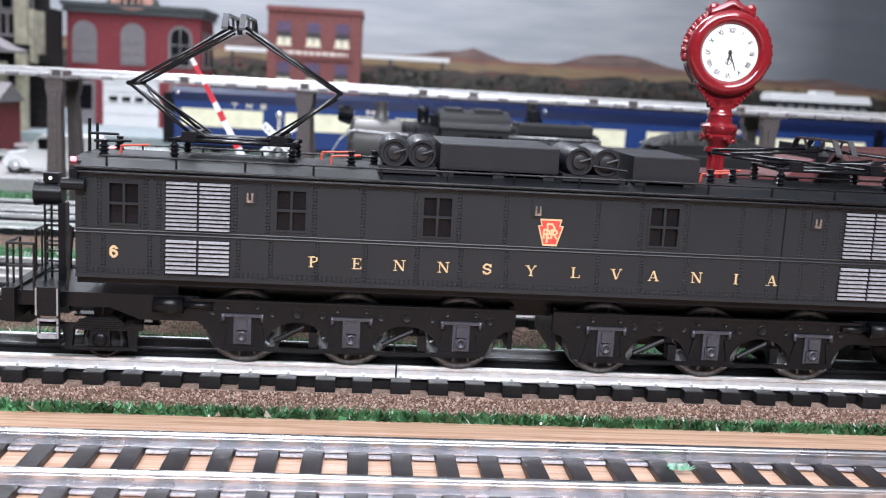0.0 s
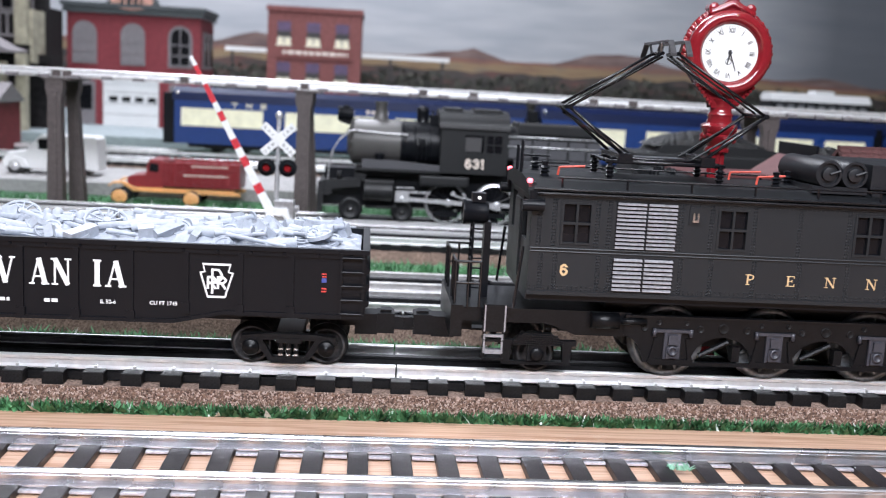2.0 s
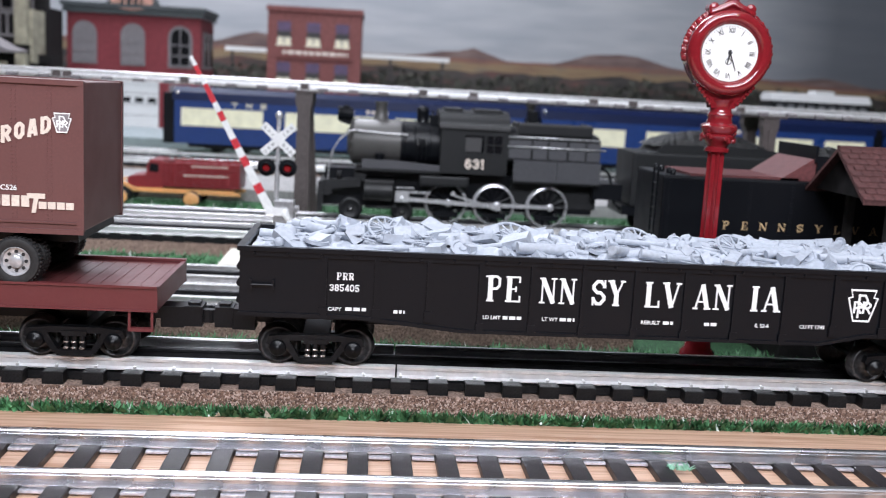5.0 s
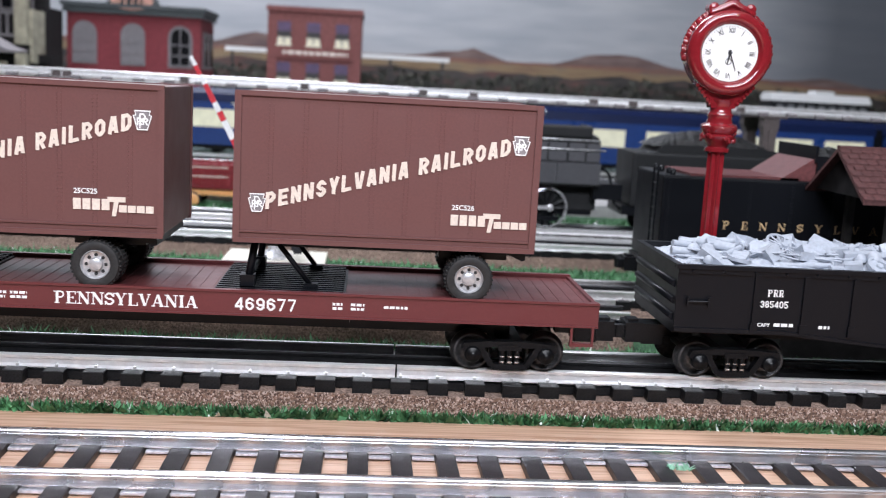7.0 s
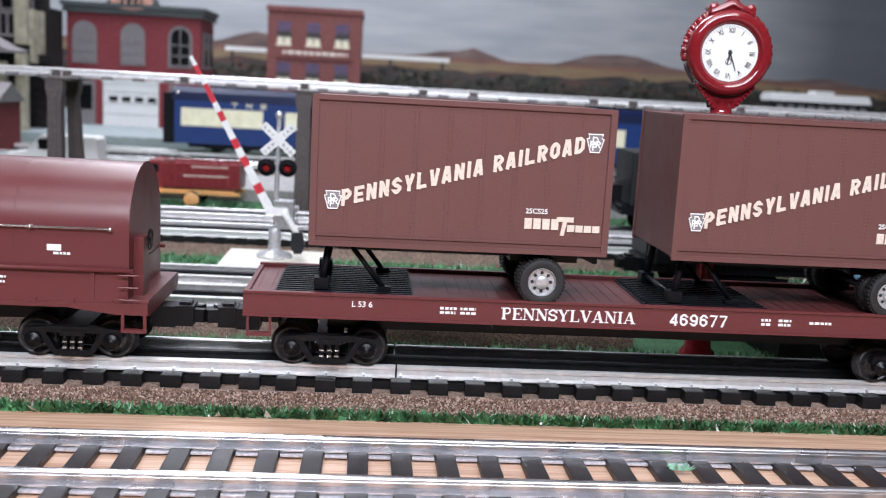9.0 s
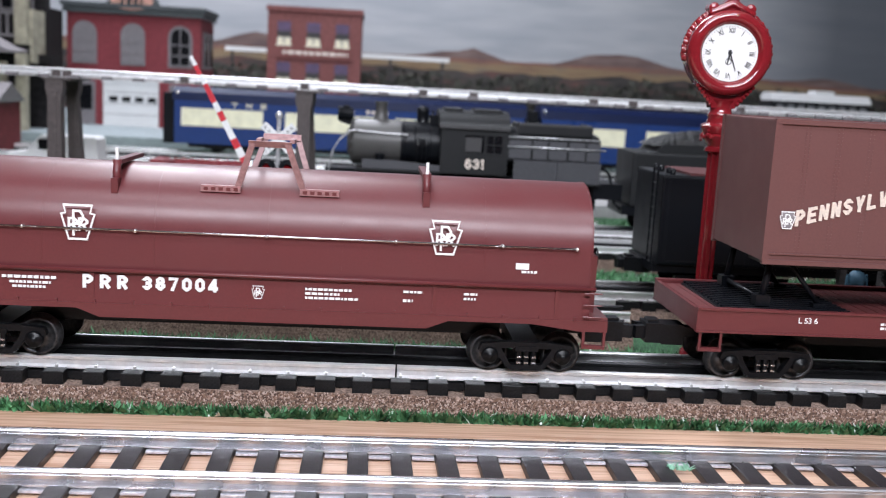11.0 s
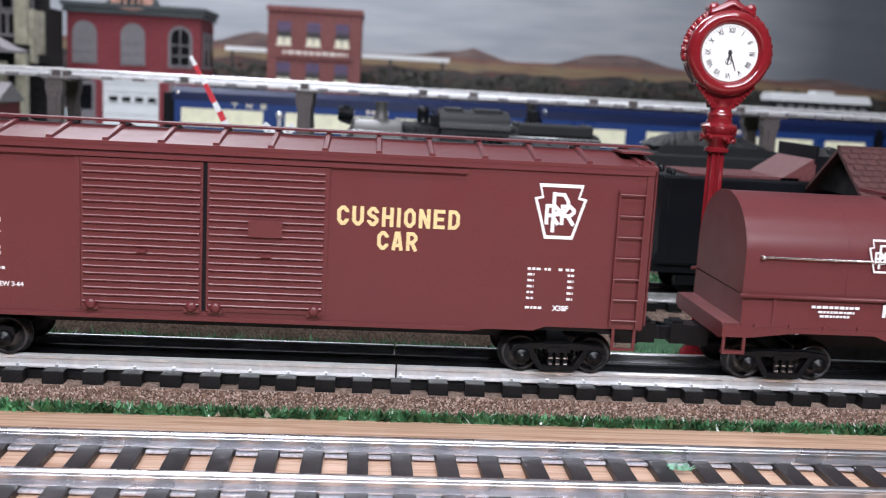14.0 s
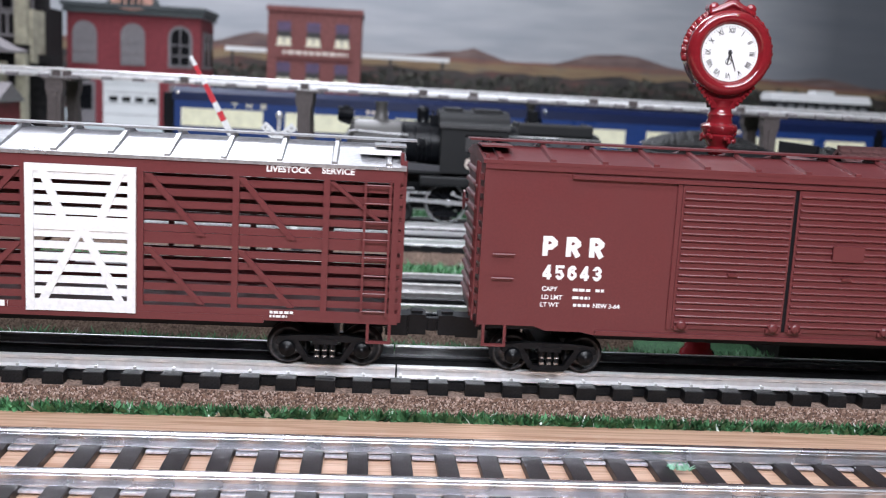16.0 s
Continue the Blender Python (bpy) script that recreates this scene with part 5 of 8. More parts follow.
# ---- flat car and trailers ----
def flat_car():
    t = car("flat_car", 0.0177, "oxide-red steel flat car carrying two brown trailers", "freight car")
    L, Y0 = .1637, -.0323
    bm = bmesh.new()
    box(bm, -L, L, -.0318, .0318, .0300, .0318)
    part("deck", bm, M_OXIDE_DECK, t)
    bm = bmesh.new()
    for s in (-1, 1):
        ya, yb = sorted((s * .0323, s * .0305))
        prism(bm, [(-L, .0236), (L, .0236), (L, .0332), (-L, .0332)], ya, yb)
        box(bm, -L, L, *sorted((s * .0330, s * .0300)), .0328, .0338)
        box(bm, -L, L, *sorted((s * .0330, s * .0300)), .0232, .0240)
    for e in (-1, 1):
        box(bm, *sorted((e * L, e * (L - .0018))), -.0318, .0318, .0236, .0330)
    part("side_sill", bm, M_OXIDE, t)
    bm = bmesh.new()
    for i in range(60):
        x = -L + .004 + i * (2 * L - .008) / 59
        box(bm, x - .0002, x + .0002, -.0300, .0300, .0318, .0320)
    part("deck_plank_line", bm, M_OXIDE, t)["kind"] = "stuff"
    shape("underframe", M_BLACK, t, (-.13, .13, -.010, .010, .0140, .0300), (-.06, .06, -.024, .024, .0190, .0300))
    bm = bmesh.new()
    line_of(bm, "PENNSYLVANIA", -.0580, -.0012, .0256, .0050, Y0, "roman", gap=.02)
    part("lettering", bm, M_WHITE_INK, t)
    bm = bmesh.new()
    line_of(bm, "469677", .0136, .0383, .0256, .0051, Y0, "roman", gap=.16)
    part("road_number", bm, M_WHITE_INK, t)
    bm = bmesh.new()
    glyphs(bm, "L 53 6", -.1155, .0286, .0034, Y0, .00006, 1.0)
    part("class_mark", bm, M_WHITE_INK, t)
    bars("small_print", [(-.0834, -.0765, .0288, .0011), (-.0750, -.0685, .0288, .0011), (-.0834, -.0770, .0270, .0011), (-.0750, -.0685, .0270, .0011), (.0530, .0570, .0288, .0011), (.0530, .0570, .0270, .0011), (.0605, .0660, .0288, .0011), (.0605, .0660, .0270, .0011), (.0740, .0840, .0282, .0011)], Y0, M_WHITE_INK, t)
    for e in (-1, 1):
        truck(t, e * .1285)
        coupler(t, e * L, e, .0145)
        bm = bmesh.new()
        x0, x1 = sorted((e * (L - .0015), e * (L - .0115)))
        for x in (x0, x1 - .0010):
            box(bm, x, x + .0010, Y0 - .0002, Y0 + .0008, .0160, .0236)
        box(bm, x0, x1, Y0 - .0004, Y0 + .0020, .0150, .0164)
        part("step", bm, M_OXIDE, t, "oxide-red corner step")
    # ribbed black trailer stands
    for x0, x1 in ((-.152, -.094), (.004, .058)):
        bm = bmesh.new()
        box(bm, x0, x1, -.0285, .0285, .0318, .0326)
        for i in range(14):
            y = -.0275 + i * .0042
            box(bm, x0 + .001, x1 - .001, y, y + .0016, .0326, .0336)
        part("ribbed_mat", bm, M_BLACK, t, "black ribbed hitch mat")
    return t


def trailer(x, number, drop=0.0, along=0.0):
    t = car("semi_trailer", 0.0177 + x, "brown highway trailer with cream slanted lettering, on a flat car", "trailer")
    t["group"] = "trailers on the flat car"
    L, W = .0610, .0313
    Y0 = -W
    zb, zt = .0545, .1135
    bm = bmesh.new()
    box(bm, -L, L, -W + .0004, W - .0004, zb, zt)
    part("body", bm, M_TRAILER, t, bevel=.0006)
    bm = bmesh.new()
    for s in (-1, 1):
        box(bm, -L - .0003, L + .0003, *sorted((s * (W + .0005), s * (W - .002))), zt - .0016, zt + .0004)
        box(bm, -L - .0003, L + .0003, *sorted((s * (W + .0006), s * (W - .001))), zb - .0012, zb + .0008)
        box(bm, -L - .0003, L + .0003, *sorted((s * (W + .0004), s * (W - .001))), zb + .0030, zb + .0037)
        for e in (-1, 1):
            box(bm, *sorted((e * (L + .0005), e * (L - .0022))), *sorted((s * (W + .0004), s * (W - .002))), zb, zt)
    part("corner_trim", bm, M_TRAILER, t)
    bm = bmesh.new()
    for i in range(8):
        xx = -L + .0140 + i * .0136
        for d in (-.0008, .0008):
            rivets(bm, (xx + d, Y0 + .0004, zb + .004), (xx + d, Y0 + .0004, zt - .002), 34, .00032)
    part("rivets", bm, M_TRAILER, t)["kind"] = "stuff"
    # lettering on a rising line
    slope = .272
    bm = bmesh.new()
    line_of(bm, "PENNSYLVANIA RAILROAD", -.0488 + along, .0486 + along, .0696 - drop, .0068, Y0 + .0001, slope=slope, th=.23, gap=.20, lean=.03)
    part("lettering", bm, M_CREAM_INK, t)
    keystone(t, -.0522 + along, .0722 - drop, .0075, Y0 - .0001, M_WHITE_INK, M_GREYSTONE)
    keystone(t, .0530 + along, .1000 - drop, .0078, Y0 - .0001, M_WHITE_INK, M_GREYSTONE)
    bm = bmesh.new()
    glyphs(bm, number, .0310, .0702, .0029, Y0 + .0001, .00005, 1.0)
    part("trailer_number", bm, M_WHITE_INK, t)
    bm = bmesh.new()
    for i, w in enumerate((.0030, .0030, .0030, .0030)):
        box(bm, .0262 + i * .0037, .0292 + i * .0037, Y0 - .0001, Y0 + .0004, .0638, .0682)
    box(bm, .0395, .0465, Y0 - .0001, Y0 + .0004, .0672, .0692)
    prism(bm, [(.0412, .0615), (.0428, .0615), (.0440, .0680), (.0422, .0680)], Y0 - .0001, Y0 + .0004)
    for i in range(4):
        box(bm, .0440 + i * .0035, .0470 + i * .0035, Y0 - .0001, Y0 + .0004, .0632, .0660)
    part("service_mark", bm, M_CREAM_INK, t)
    # running gear
    shape("underframe", M_BLACK, t, (-.050, .050, -.012, .012, .0490, .0545), (-.022, .0, -.022, .022, .0515, .0545))
    bm = bmesh.new()
    for s in (-1, 1):
        y = s * .0215
        rod(bm, (-.0530, y, .0545), (-.0560, y, .0350), .0016, n=8)
        rod(bm, (-.0460, y, .0545), (-.0300, y, .0345), .0011, n=8)
        box(bm, -.0590, -.0530, *sorted((y - .003, y + .003)), .0338, .0385)
        box(bm, -.0330, -.0270, *sorted((y - .002, y + .002)), .0338, .0355)
    rod(bm, (-.0560, -.0215, .0365), (-.0560, .0215, .0365), .0012, n=8)
    part("landing_leg", bm, M_BLACK, t)
    bm = bmesh.new()
    box(bm, .0230, .0520, -.018, .018, .0480, .0545)
    rod(bm, (.0350, -.026, .0415), (.0350, .026, .0415), .0016)
    prism(bm, [(.0460, .0545), (.0580, .0545), (.0585, .0500), (.0570, .0495)], -.028, .028)
    part("axle_carriage", bm, M_BLACK, t)
    for s in (-1, 1):
        for k in range(2):
            y = s * (.0305 - k * .0085)
            r = .0096
            bm = bmesh.new()
            lathe(bm, (.0350, y, .0418), (0, s, 0), [(r * .62, -.0030), (r * .94, -.0034), (r, -.0024), (r, .0014), (r * .95, .0022), (r * .80, .0026), (r * .62, .0020), (r * .60, .0)], 32)
            tread = bmesh.new()
            for i in range(36):
                a = i * 2 * math.pi / 36
                c = Vector((.0350 + r * math.cos(a), y, .0418 + r * math.sin(a)))
                box(tread, c.x - .0004, c.x + .0004, *sorted((y - s * .0024, y + s * .0016)), c.z - .0004, c.z + .0004)
            ty = part("tyre", bm, M_TYRE, t, "black rubber tyre with tread")
            part("tread", tread, M_TYRE, ty)["kind"] = "stuff"
            if k == 0:
                bm = bmesh.new()
                lathe(bm, (.0350, y, .0418), (0, s, 0), [(r * .63, .0018), (r * .60, .0022), (r * .54, .0006), (r * .30, .0002), (r * .26, .0018), (r * .12, .0024), (0, .0024)], 24)
                part("rim", bm, M_HUB, ty, "silver wheel rim")
                # black pegs stand for the dark inside the holes of the rim
                bm = bmesh.new()
                for i in range(8):
                    a = i * math.pi / 4
                    rod(bm, (.0350 + r * .40 * math.cos(a), y + s * .0002, .0418 + r * .40 * math.sin(a)), (.0350 + r * .40 * math.cos(a), y + s * .0007, .0418 + r * .40 * math.sin(a)), r * .075, n=8)
                part("hand_hole", bm, M_TYRE, ty, "ring of black pegs for the shade in the rim holes")
    return t


# ---- coil car ----
def coil_car():
    t = car("coil_car", -0.3260, "oxide-red coil car with a rounded hood", "freight car")
    L, Y0 = .1420, -.0323
    bm = bmesh.new()
    for s in (-1, 1):
        ya, yb = sorted((s * .0323, s * .0290))
        prism(bm, [(-L, .0215), (-L + .012, .0215), (-.110, .0240), (-.075, .0240), (-.066, .0205), (.066, .0205), (.075, .0240), (.110, .0240), (L - .012, .0215), (L, .0215), (L, .0262), (-L, .0262)], ya, yb)
    for e in (-1, 1):
        box(bm, *sorted((e * L, e * (L - .002))), -.029, .029, .0205, .0262)
    part("side_sill", bm, M_OXIDE, t)
    bm = bmesh.new()
    prism(bm, [(-.0318, .0262), (.0318, .0262), (.0308, .0395), (-.0308, .0395)], -L + .008, L - .008, "yz")
    part("trough", bm, M_OXIDE, t)
    bm = bmesh.new()
    for s in (-1, 1):
        rod(bm, (-L + .006, s * .0320, .0395), (L - .006, s * .0320, .0395), .0009, n=8)
        for i in range(18):
            x = -L + .014 + i * (2 * L - .028) / 17
            box(bm, x - .0004, x + .0004, *sorted((s * .0326, s * .0310)), .0255, .0275)
        for x in (-.0690, .0690, -.1200, .1200):
            box(bm, x - .0008, x + .0008, *sorted((s * .0318, s * .0300)), .0262, .0395)
    box(bm, -L, L, -.0318, .0318, .0256, .0266)
    part("trough_trim", bm, M_OXIDE, t)
    # hood
    R = .0300
    prof = [(-R, .0398), (-R, .0545)]
    for i in range(1, 18):
        a = math.pi - math.pi * i / 18
        prof.append((R * math.cos(a), .0545 + .0265 * math.sin(a)))
    prof += [(R, .0545), (R, .0398)]
    H = .1335
    bm = bmesh.new()
    prism(bm, prof, -H, H, "yz")
    for f in bm.faces:
        f.smooth = abs(f.normal.x) < .5
    hood = part("hood", bm, M_COIL, t, "smooth rounded oxide-red hood")
    bm = bmesh.new()
    for x in (-.0890, -.0450, 0, .0300, .0450, .0890):
        prism(bm, [(y * 1.004, z + .00006) for y, z in prof], x - .00015, x + .00015, "yz")
    for e in (-1, 1):
        prism(bm, [(y * 1.01, z + .0003) for y, z in prof], *sorted((e * H, e * (H + .0006))), "yz")
    part("hood_seam", bm, M_OXIDE, hood)
    bm = bmesh.new()
    rod(bm, (-.1270, -R - .0012, .0560), (.1270, -R - .0012, .0560), .0005, n=8)
    part("hood_rod", bm, M_STEEL, hood, "long bright steel rod")
    bm = bmesh.new()
    for x in (-.1270, -.0960, -.0520, 0, .0520, .0960, .1270):
        lathe(bm, (x, -R, .0560), (0, -1, 0), [(.0009, 0), (.0009, .0020), (.0005, .0026), (0, .0026)], 8)
    part("rod_eye", bm, M_STEEL, hood)
    for x in (-.0620, .0640):
        bm = bmesh.new()
        box(bm, x - .0014, x + .0014, -R * .82, -R * .60, .0700, .0760)
        rod(bm, (x, -R * .72, .0720), (x, -R * .66, .0830), .0016, n=8)
        box(bm, x - .0018, x + .0018, -R * .66, R * .66, .0815, .0832)
        part("hood_bracket", bm, M_COIL, hood)
        shape("stack_guide", M_WHITE, hood, (x - .0006, x + .0006, -R * .68, -R * .64, .0830, .0880))
    bm = bmesh.new()
    for s in (-1, 1):
        y = s * .0170
        for u in (-1, 1):
            prism(bm, [(u * .0145, .0745), (u * .0118, .0745), (u * .0058, .0930), (u * .0082, .0930)], y - .0012, y + .0012)
        box(bm, -.0085, .0085, y - .0012, y + .0012, .0915, .0940)
    for v in bm.verts:
        v.co.y += math.copysign(.0045 - .0160 * (v.co.z - .0745) / .0195, v.co.y)
    for u in (-1, 1):
        box(bm, u * .0070 - .001, u * .0070 + .001, -.0060, .0060, .0920, .0936)
    part("lifting_bail", bm, mat("faded_pink_bail", (0.36, 0.20, 0.20), 0.5, grain=600), hood, "faded pinkish lifting bail")
    bm = bmesh.new()
    for u in (-.0200, .0200):
        box(bm, u - .0080, u + .0080, -.0235, -.0200, .0722, .0748)
    part("bail_base", bm, mat("faded_pink_base", (0.34, 0.17, 0.17), 0.5, grain=600), hood)
    bm = bmesh.new()
    for u in (-.0200, .0200):
        for k in range(5):
            box(bm, u - .0068 + k * .0030, u - .0050 + k * .0030, -.0237, -.0233, .0728, .0742)
    part("bail_hole", bm, M_OXIDE, hood)
    y = -.0318
    bm = bmesh.new()
    line_of(bm, "PRR", -.0727, -.0547, .0322, .0056, y, gap=.36, th=.24)
    line_of(bm, "387004", -.0492, -.0190, .0322, .0056, y, gap=.22, th=.24)
    part("road_number", bm, M_WHITE_INK, t)
    bars("small_print", [(-.1040, -.0830, .0352, .0012), (-.1010, -.0850, .0332, .0010), (-.1000, -.0870, .0314, .0010), (.0160, .0350, .0346, .0010), (.0160, .0300, .0328, .0010), (.0160, .0375, .0310, .0010), (.0560, .0640, .0350, .0010), (.0560, .0600, .0312, .0012), (.0810, .0865, .0350, .0010), (.0810, .0860, .0330, .0010), (-.1170, -.1085, .0236, .0010)], y, M_WHITE_INK, t)
    for x in (-.0746, .0722):
        keystone(t, x, .0585, .0145, -R - .0008, M_WHITE_INK)
    keystone(t, -.0030, .0330, .0055, y, M_WHITE_INK)
    bars("maker_mark", [(.1020, .1085, .0465, .0026), (.1045, .1110, .0450, .0010)], -R - .0002, M_WHITE_INK, t)
    bm = bmesh.new()
    for z in (.028, .033, .038):
        rod(bm, (.1385, -.0335, z), (.1310, -.0335, z), .0004, n=6)
    part("grab_iron", bm, M_OXIDE, t)
    brake_wheel(t, L - .003, -.014, .050, 1, M_BLACK)
    shape("brake_stand", M_OXIDE, t, (L - .008, L - .004, -.022, -.012, .0262, .052))
    shape("end_platform", M_OXIDE_DECK, t, (-L, -L + .01, -.031, .031, .0262, .0275), (L - .01, L, -.031, .031, .0262, .0275))
    shape("underframe", M_BLACK, t, (-.1, .1, -.010, .010, .0135, .0250))
    for e in (-1, 1):
        truck(t, e * .1100)
        coupler(t, e * L, e, .0145)
        bm = bmesh.new()
        x0, x1 = sorted((e * (L - .0005), e * (L - .0105)))
        for x in (x0, x1 - .0012):
            box(bm, x, x + .0012, Y0 - .0002, Y0 + .0010, .0150, .0215)
        box(bm, x0, x1, Y0 - .0004, Y0 + .0020, .0142, .0156)
        part("step", bm, M_OXIDE, t)
    return t


# ---- double-door box car ----
def ribbed_roof(t, L, zr, ze, W, roof, n, walk_material, over=.004):
    bm = bmesh.new()
    prism(bm, [(-W - .0012, ze), (W + .0012, ze), (W + .0012, ze + .0014), (.004, zr), (-.004, zr), (-W - .0012, ze + .0014)], -L - .001, L + .001, "yz")
    part("roof", bm, roof, t)
    bm = bmesh.new()
    for i in range(n):
        x = -L + .006 + i * (2 * L - .012) / (n - 1)
        for s in (-1, 1):
            p0, p1 = (s * (W + .0004), ze + .0016), (s * .006, zr + .0002)
            prism(bm, [(x - .0012, p0[1] - .0008), (x + .0012, p0[1] - .0008), (x + .0012, p0[1] + .0010), (x - .0012, p0[1] + .0010)], *sorted((p0[0], p0[0] - s * .0015)))
            v = [bm.verts.new(q) for q in ((x - .0014, p0[0], p0[1] - .0002), (x + .0014, p0[0], p0[1] - .0002), (x + .0008, p0[0], p0[1] + .0009), (x - .0008, p0[0], p0[1] + .0009),
                                           (x - .0014, p1[0], p1[1] - .0002), (x + .0014, p1[0], p1[1] - .0002), (x + .0008, p1[0], p1[1] + .0009), (x - .0008, p1[0], p1[1] + .0009))]
            for f in ((0, 1, 2, 3), (7, 6, 5, 4), (0, 4, 5, 1), (1, 5, 6, 2), (2, 6, 7, 3), (3, 7, 4, 0)):
                bm.faces.new([v[k] for k in f])
    part("roof_rib", bm, roof, t)
    bm = bmesh.new()
    for k in range(3):
        y = -.0058 + k * .0041
        box(bm, -L - over, L + over, y, y + .0035, zr + .0018, zr + .0026)
    for i in range(n):
        x = -L + .006 + i * (2 * L - .012) / (n - 1)
        box(bm, x - .0010, x + .0010, -.0050, .0050, zr - .0006, zr + .0018)
    for e in (-1, 1):
        box(bm, *sorted((e * (L + .001), e * (L - .012))), -.0230, -.0060, zr + .0002, zr + .0010)
    part("running_board", bm, walk_material, t)


def box_car():
    t = car("box_car", -0.6586, "oxide-red double-door box car with white and yellow lettering", "freight car")
    L, Y0 = .1560, -.0323
    ze = .0895
    bm = bmesh.new()
    for s in (-1, 1):
        ya, yb = sorted((s * .0318, s * .0300))
        prism(bm, [(-L, .0230), (-.1320, .0230), (-.1270, .0212), (-.1120, .0212), (-.1060, .0200), (.0830, .0200), (.0900, .0212), (.1100, .0212), (.1150, .0230), (L, .0230), (L, ze), (-L, ze)], ya, yb)
    part("side", bm, M_OXIDE, t)
    bm = bmesh.new()
    for e in (-1, 1):
        box(bm, *sorted((e * L, e * (L - .0015))), -.0300, .0300, .0215, ze + .004)
        for i in range(11):
            z = .028 + i * .0056
            rod(bm, (e * (L + .0002), -.0285, z), (e * (L + .0002), .0285, z), .0014, n=8)
    part("end", bm, M_OXIDE, t)
    shape("underframe", M_BLACK, t, (-.12, .12, -.010, .010, .0130, .0215), (-L, L, -.0300, .0300, .0212, .0230))
    bm = bmesh.new()
    for s in (-1, 1):
        box(bm, -L, L, *sorted((s * .0328, s * .0312)), ze - .0016, ze + .0006)
        box(bm, -.1060, .0830, *sorted((s * .0330, s * .0312)), .0204, .0222)
        box(bm, -.1200, .0790, *sorted((s * .0334, s * .0316)), .0853, .0868)
        box(bm, -.0760, -.0740, *sorted((s * .0326, s * .0312)), .0240, .0850)
        for e in (-1, 1):
            box(bm, *sorted((e * L, e * (L - .0030))), *sorted((s * .0322, s * .0312)), .023, ze)
        box(bm, .0230, .0238, *sorted((s * .0326, s * .0312)), .0240, .0850)
    part("side_trim", bm, M_OXIDE, t)
    # doors of horizontal pressed ribs
    for x0, x1 in ((-.0738, -.0262), (-.0245, .0230)):
        d = shape("door", M_OXIDE, t, (x0, x1, -.0326, -.0312, .0245, .0848))
        for i in range(20):
            z = .0262 + i * .0029
            bm = bmesh.new()
            prism(bm, [(-.0326, z), (-.0334, z + .0005), (-.0336, z + .0009), (-.0334, z + .0013), (-.0326, z + .0017)], x0 + .0010, x1 - .0010, "yz")
            part("rib", bm, M_OXIDE, d)
        bm = bmesh.new()
        c = (x0 + x1) / 2
        if x0 > -.05:
            box(bm, x0 + .0165, x0 + .0300, -.0342, -.0330, .0560, .0625)
        box(bm, c - .002, c + .002, -.0344, -.0332, .0478, .0490)
        for xx in (x0 + .004, x1 - .004):
            lathe(bm, (xx, -.0330, .0262), (0, -1, 0), [(.0022, 0), (.0022, .0010), (.0008, .0014), (0, .0014)], 12)
            box(bm, xx - .0030, xx + .0030, -.0336, -.0326, .0240, .0256)
        part("door_fitting", bm, M_OXIDE, d)
    shape("door_post", M_BLACK, t, (-.0262, -.0245, -.0322, -.0312, .0245, .0848))
    ribbed_roof(t, L, .0958, ze + .0006, .0318, M_OXIDE, 15, M_OXIDE)
    bm = bmesh.new()
    line_of(bm, "PRR", -.1305, -.1047, .0530, .0082, -.0318, gap=.36, th=.25)
    line_of(bm, "45643", -.1297, -.1050, .0431, .0062, -.0318, gap=.26, th=.22)
    part("road_number", bm, M_WHITE_INK, t)
    bm = bmesh.new()
    line_of(bm, "CUSHIONED", .0272, .0768, .0621, .0080, -.0318, gap=.20, th=.20)
    line_of(bm, "CAR", .0437, .0600, .0526, .0078, -.0318, gap=.20, th=.20)
    part("lettering", bm, M_YELLOW_INK, t)
    keystone(t, .1178, .0715, .0228, -.0319, M_WHITE_INK)
    bm = bmesh.new()
    glyphs(bm, "CAPY", -.1264, .0383, .0026, -.0318, .00006)
    glyphs(bm, "LD LMT", -.1252, .0348, .0026, -.0318, .00006)
    glyphs(bm, "LT WT", -.1260, .0316, .0026, -.0318, .00006)
    glyphs(bm, "NEW 3-64", -.1020, .0318, .0026, -.0318, .00006)
    glyphs(bm, "X38F", .1208, .0300, .0030, -.0318, .00012)
    part("stencil", bm, M_WHITE_INK, t)
    rows = [(-.1165, -.1090, .0385, .0012), (-.1070, -.1035, .0385, .0012), (-.1165, -.1090, .0352, .0012), (-.1160, -.1090, .0320, .0012)]
    rows += [(.1060, .1120, .0468, .0011), (.1130, .1160, .0468, .0011), (.1190, .1205, .0468, .0011), (.1220, .1255, .0468, .0011)]
    for i in range(5):
        rows += [(.1062, .1090, .0445 - i * .0025, .0010), (.1230, .1256, .0445 - i * .0025, .0010)]
    rows += [(.1060, .1130, .0305, .0010)]
    bars("small_print", rows, -.0318, M_WHITE_INK, t)
    ladder(t, .1475, .0110, [.0270 + i * .0088 for i in range(7)], -.0320, M_OXIDE)
    bm = bmesh.new()
    for z in (.0430, .0530):
        rod(bm, (-.1510, -.0332, z), (-.1420, -.0332, z), .0005, n=6)
    part("grab_iron", bm, M_OXIDE, t)
    bm = bmesh.new()
    for e in (-1, 1):
        for i in range(7):
            rod(bm, (e * (L + .0022), -.0285, .0270 + i * .0088), (e * (L + .0022), -.0200, .0270 + i * .0088), .0005, n=6)
        for y in (-.0285, -.0200):
            rod(bm, (e * (L + .0018), y, .024), (e * (L + .0018), y, .090), .0006, n=6)
    part("end_ladder", bm, M_OXIDE, t)
    brake_wheel(t, -L - .004, .010, .070, -1, M_OXIDE)
    for e in (-1, 1):
        stirrup(t, e * (L - .0075), Y0 + .0008, .0232, .0090, .0085, M_OXIDE)
        truck(t, e * .1230)
        coupler(t, e * L, e, .0145)
    return t


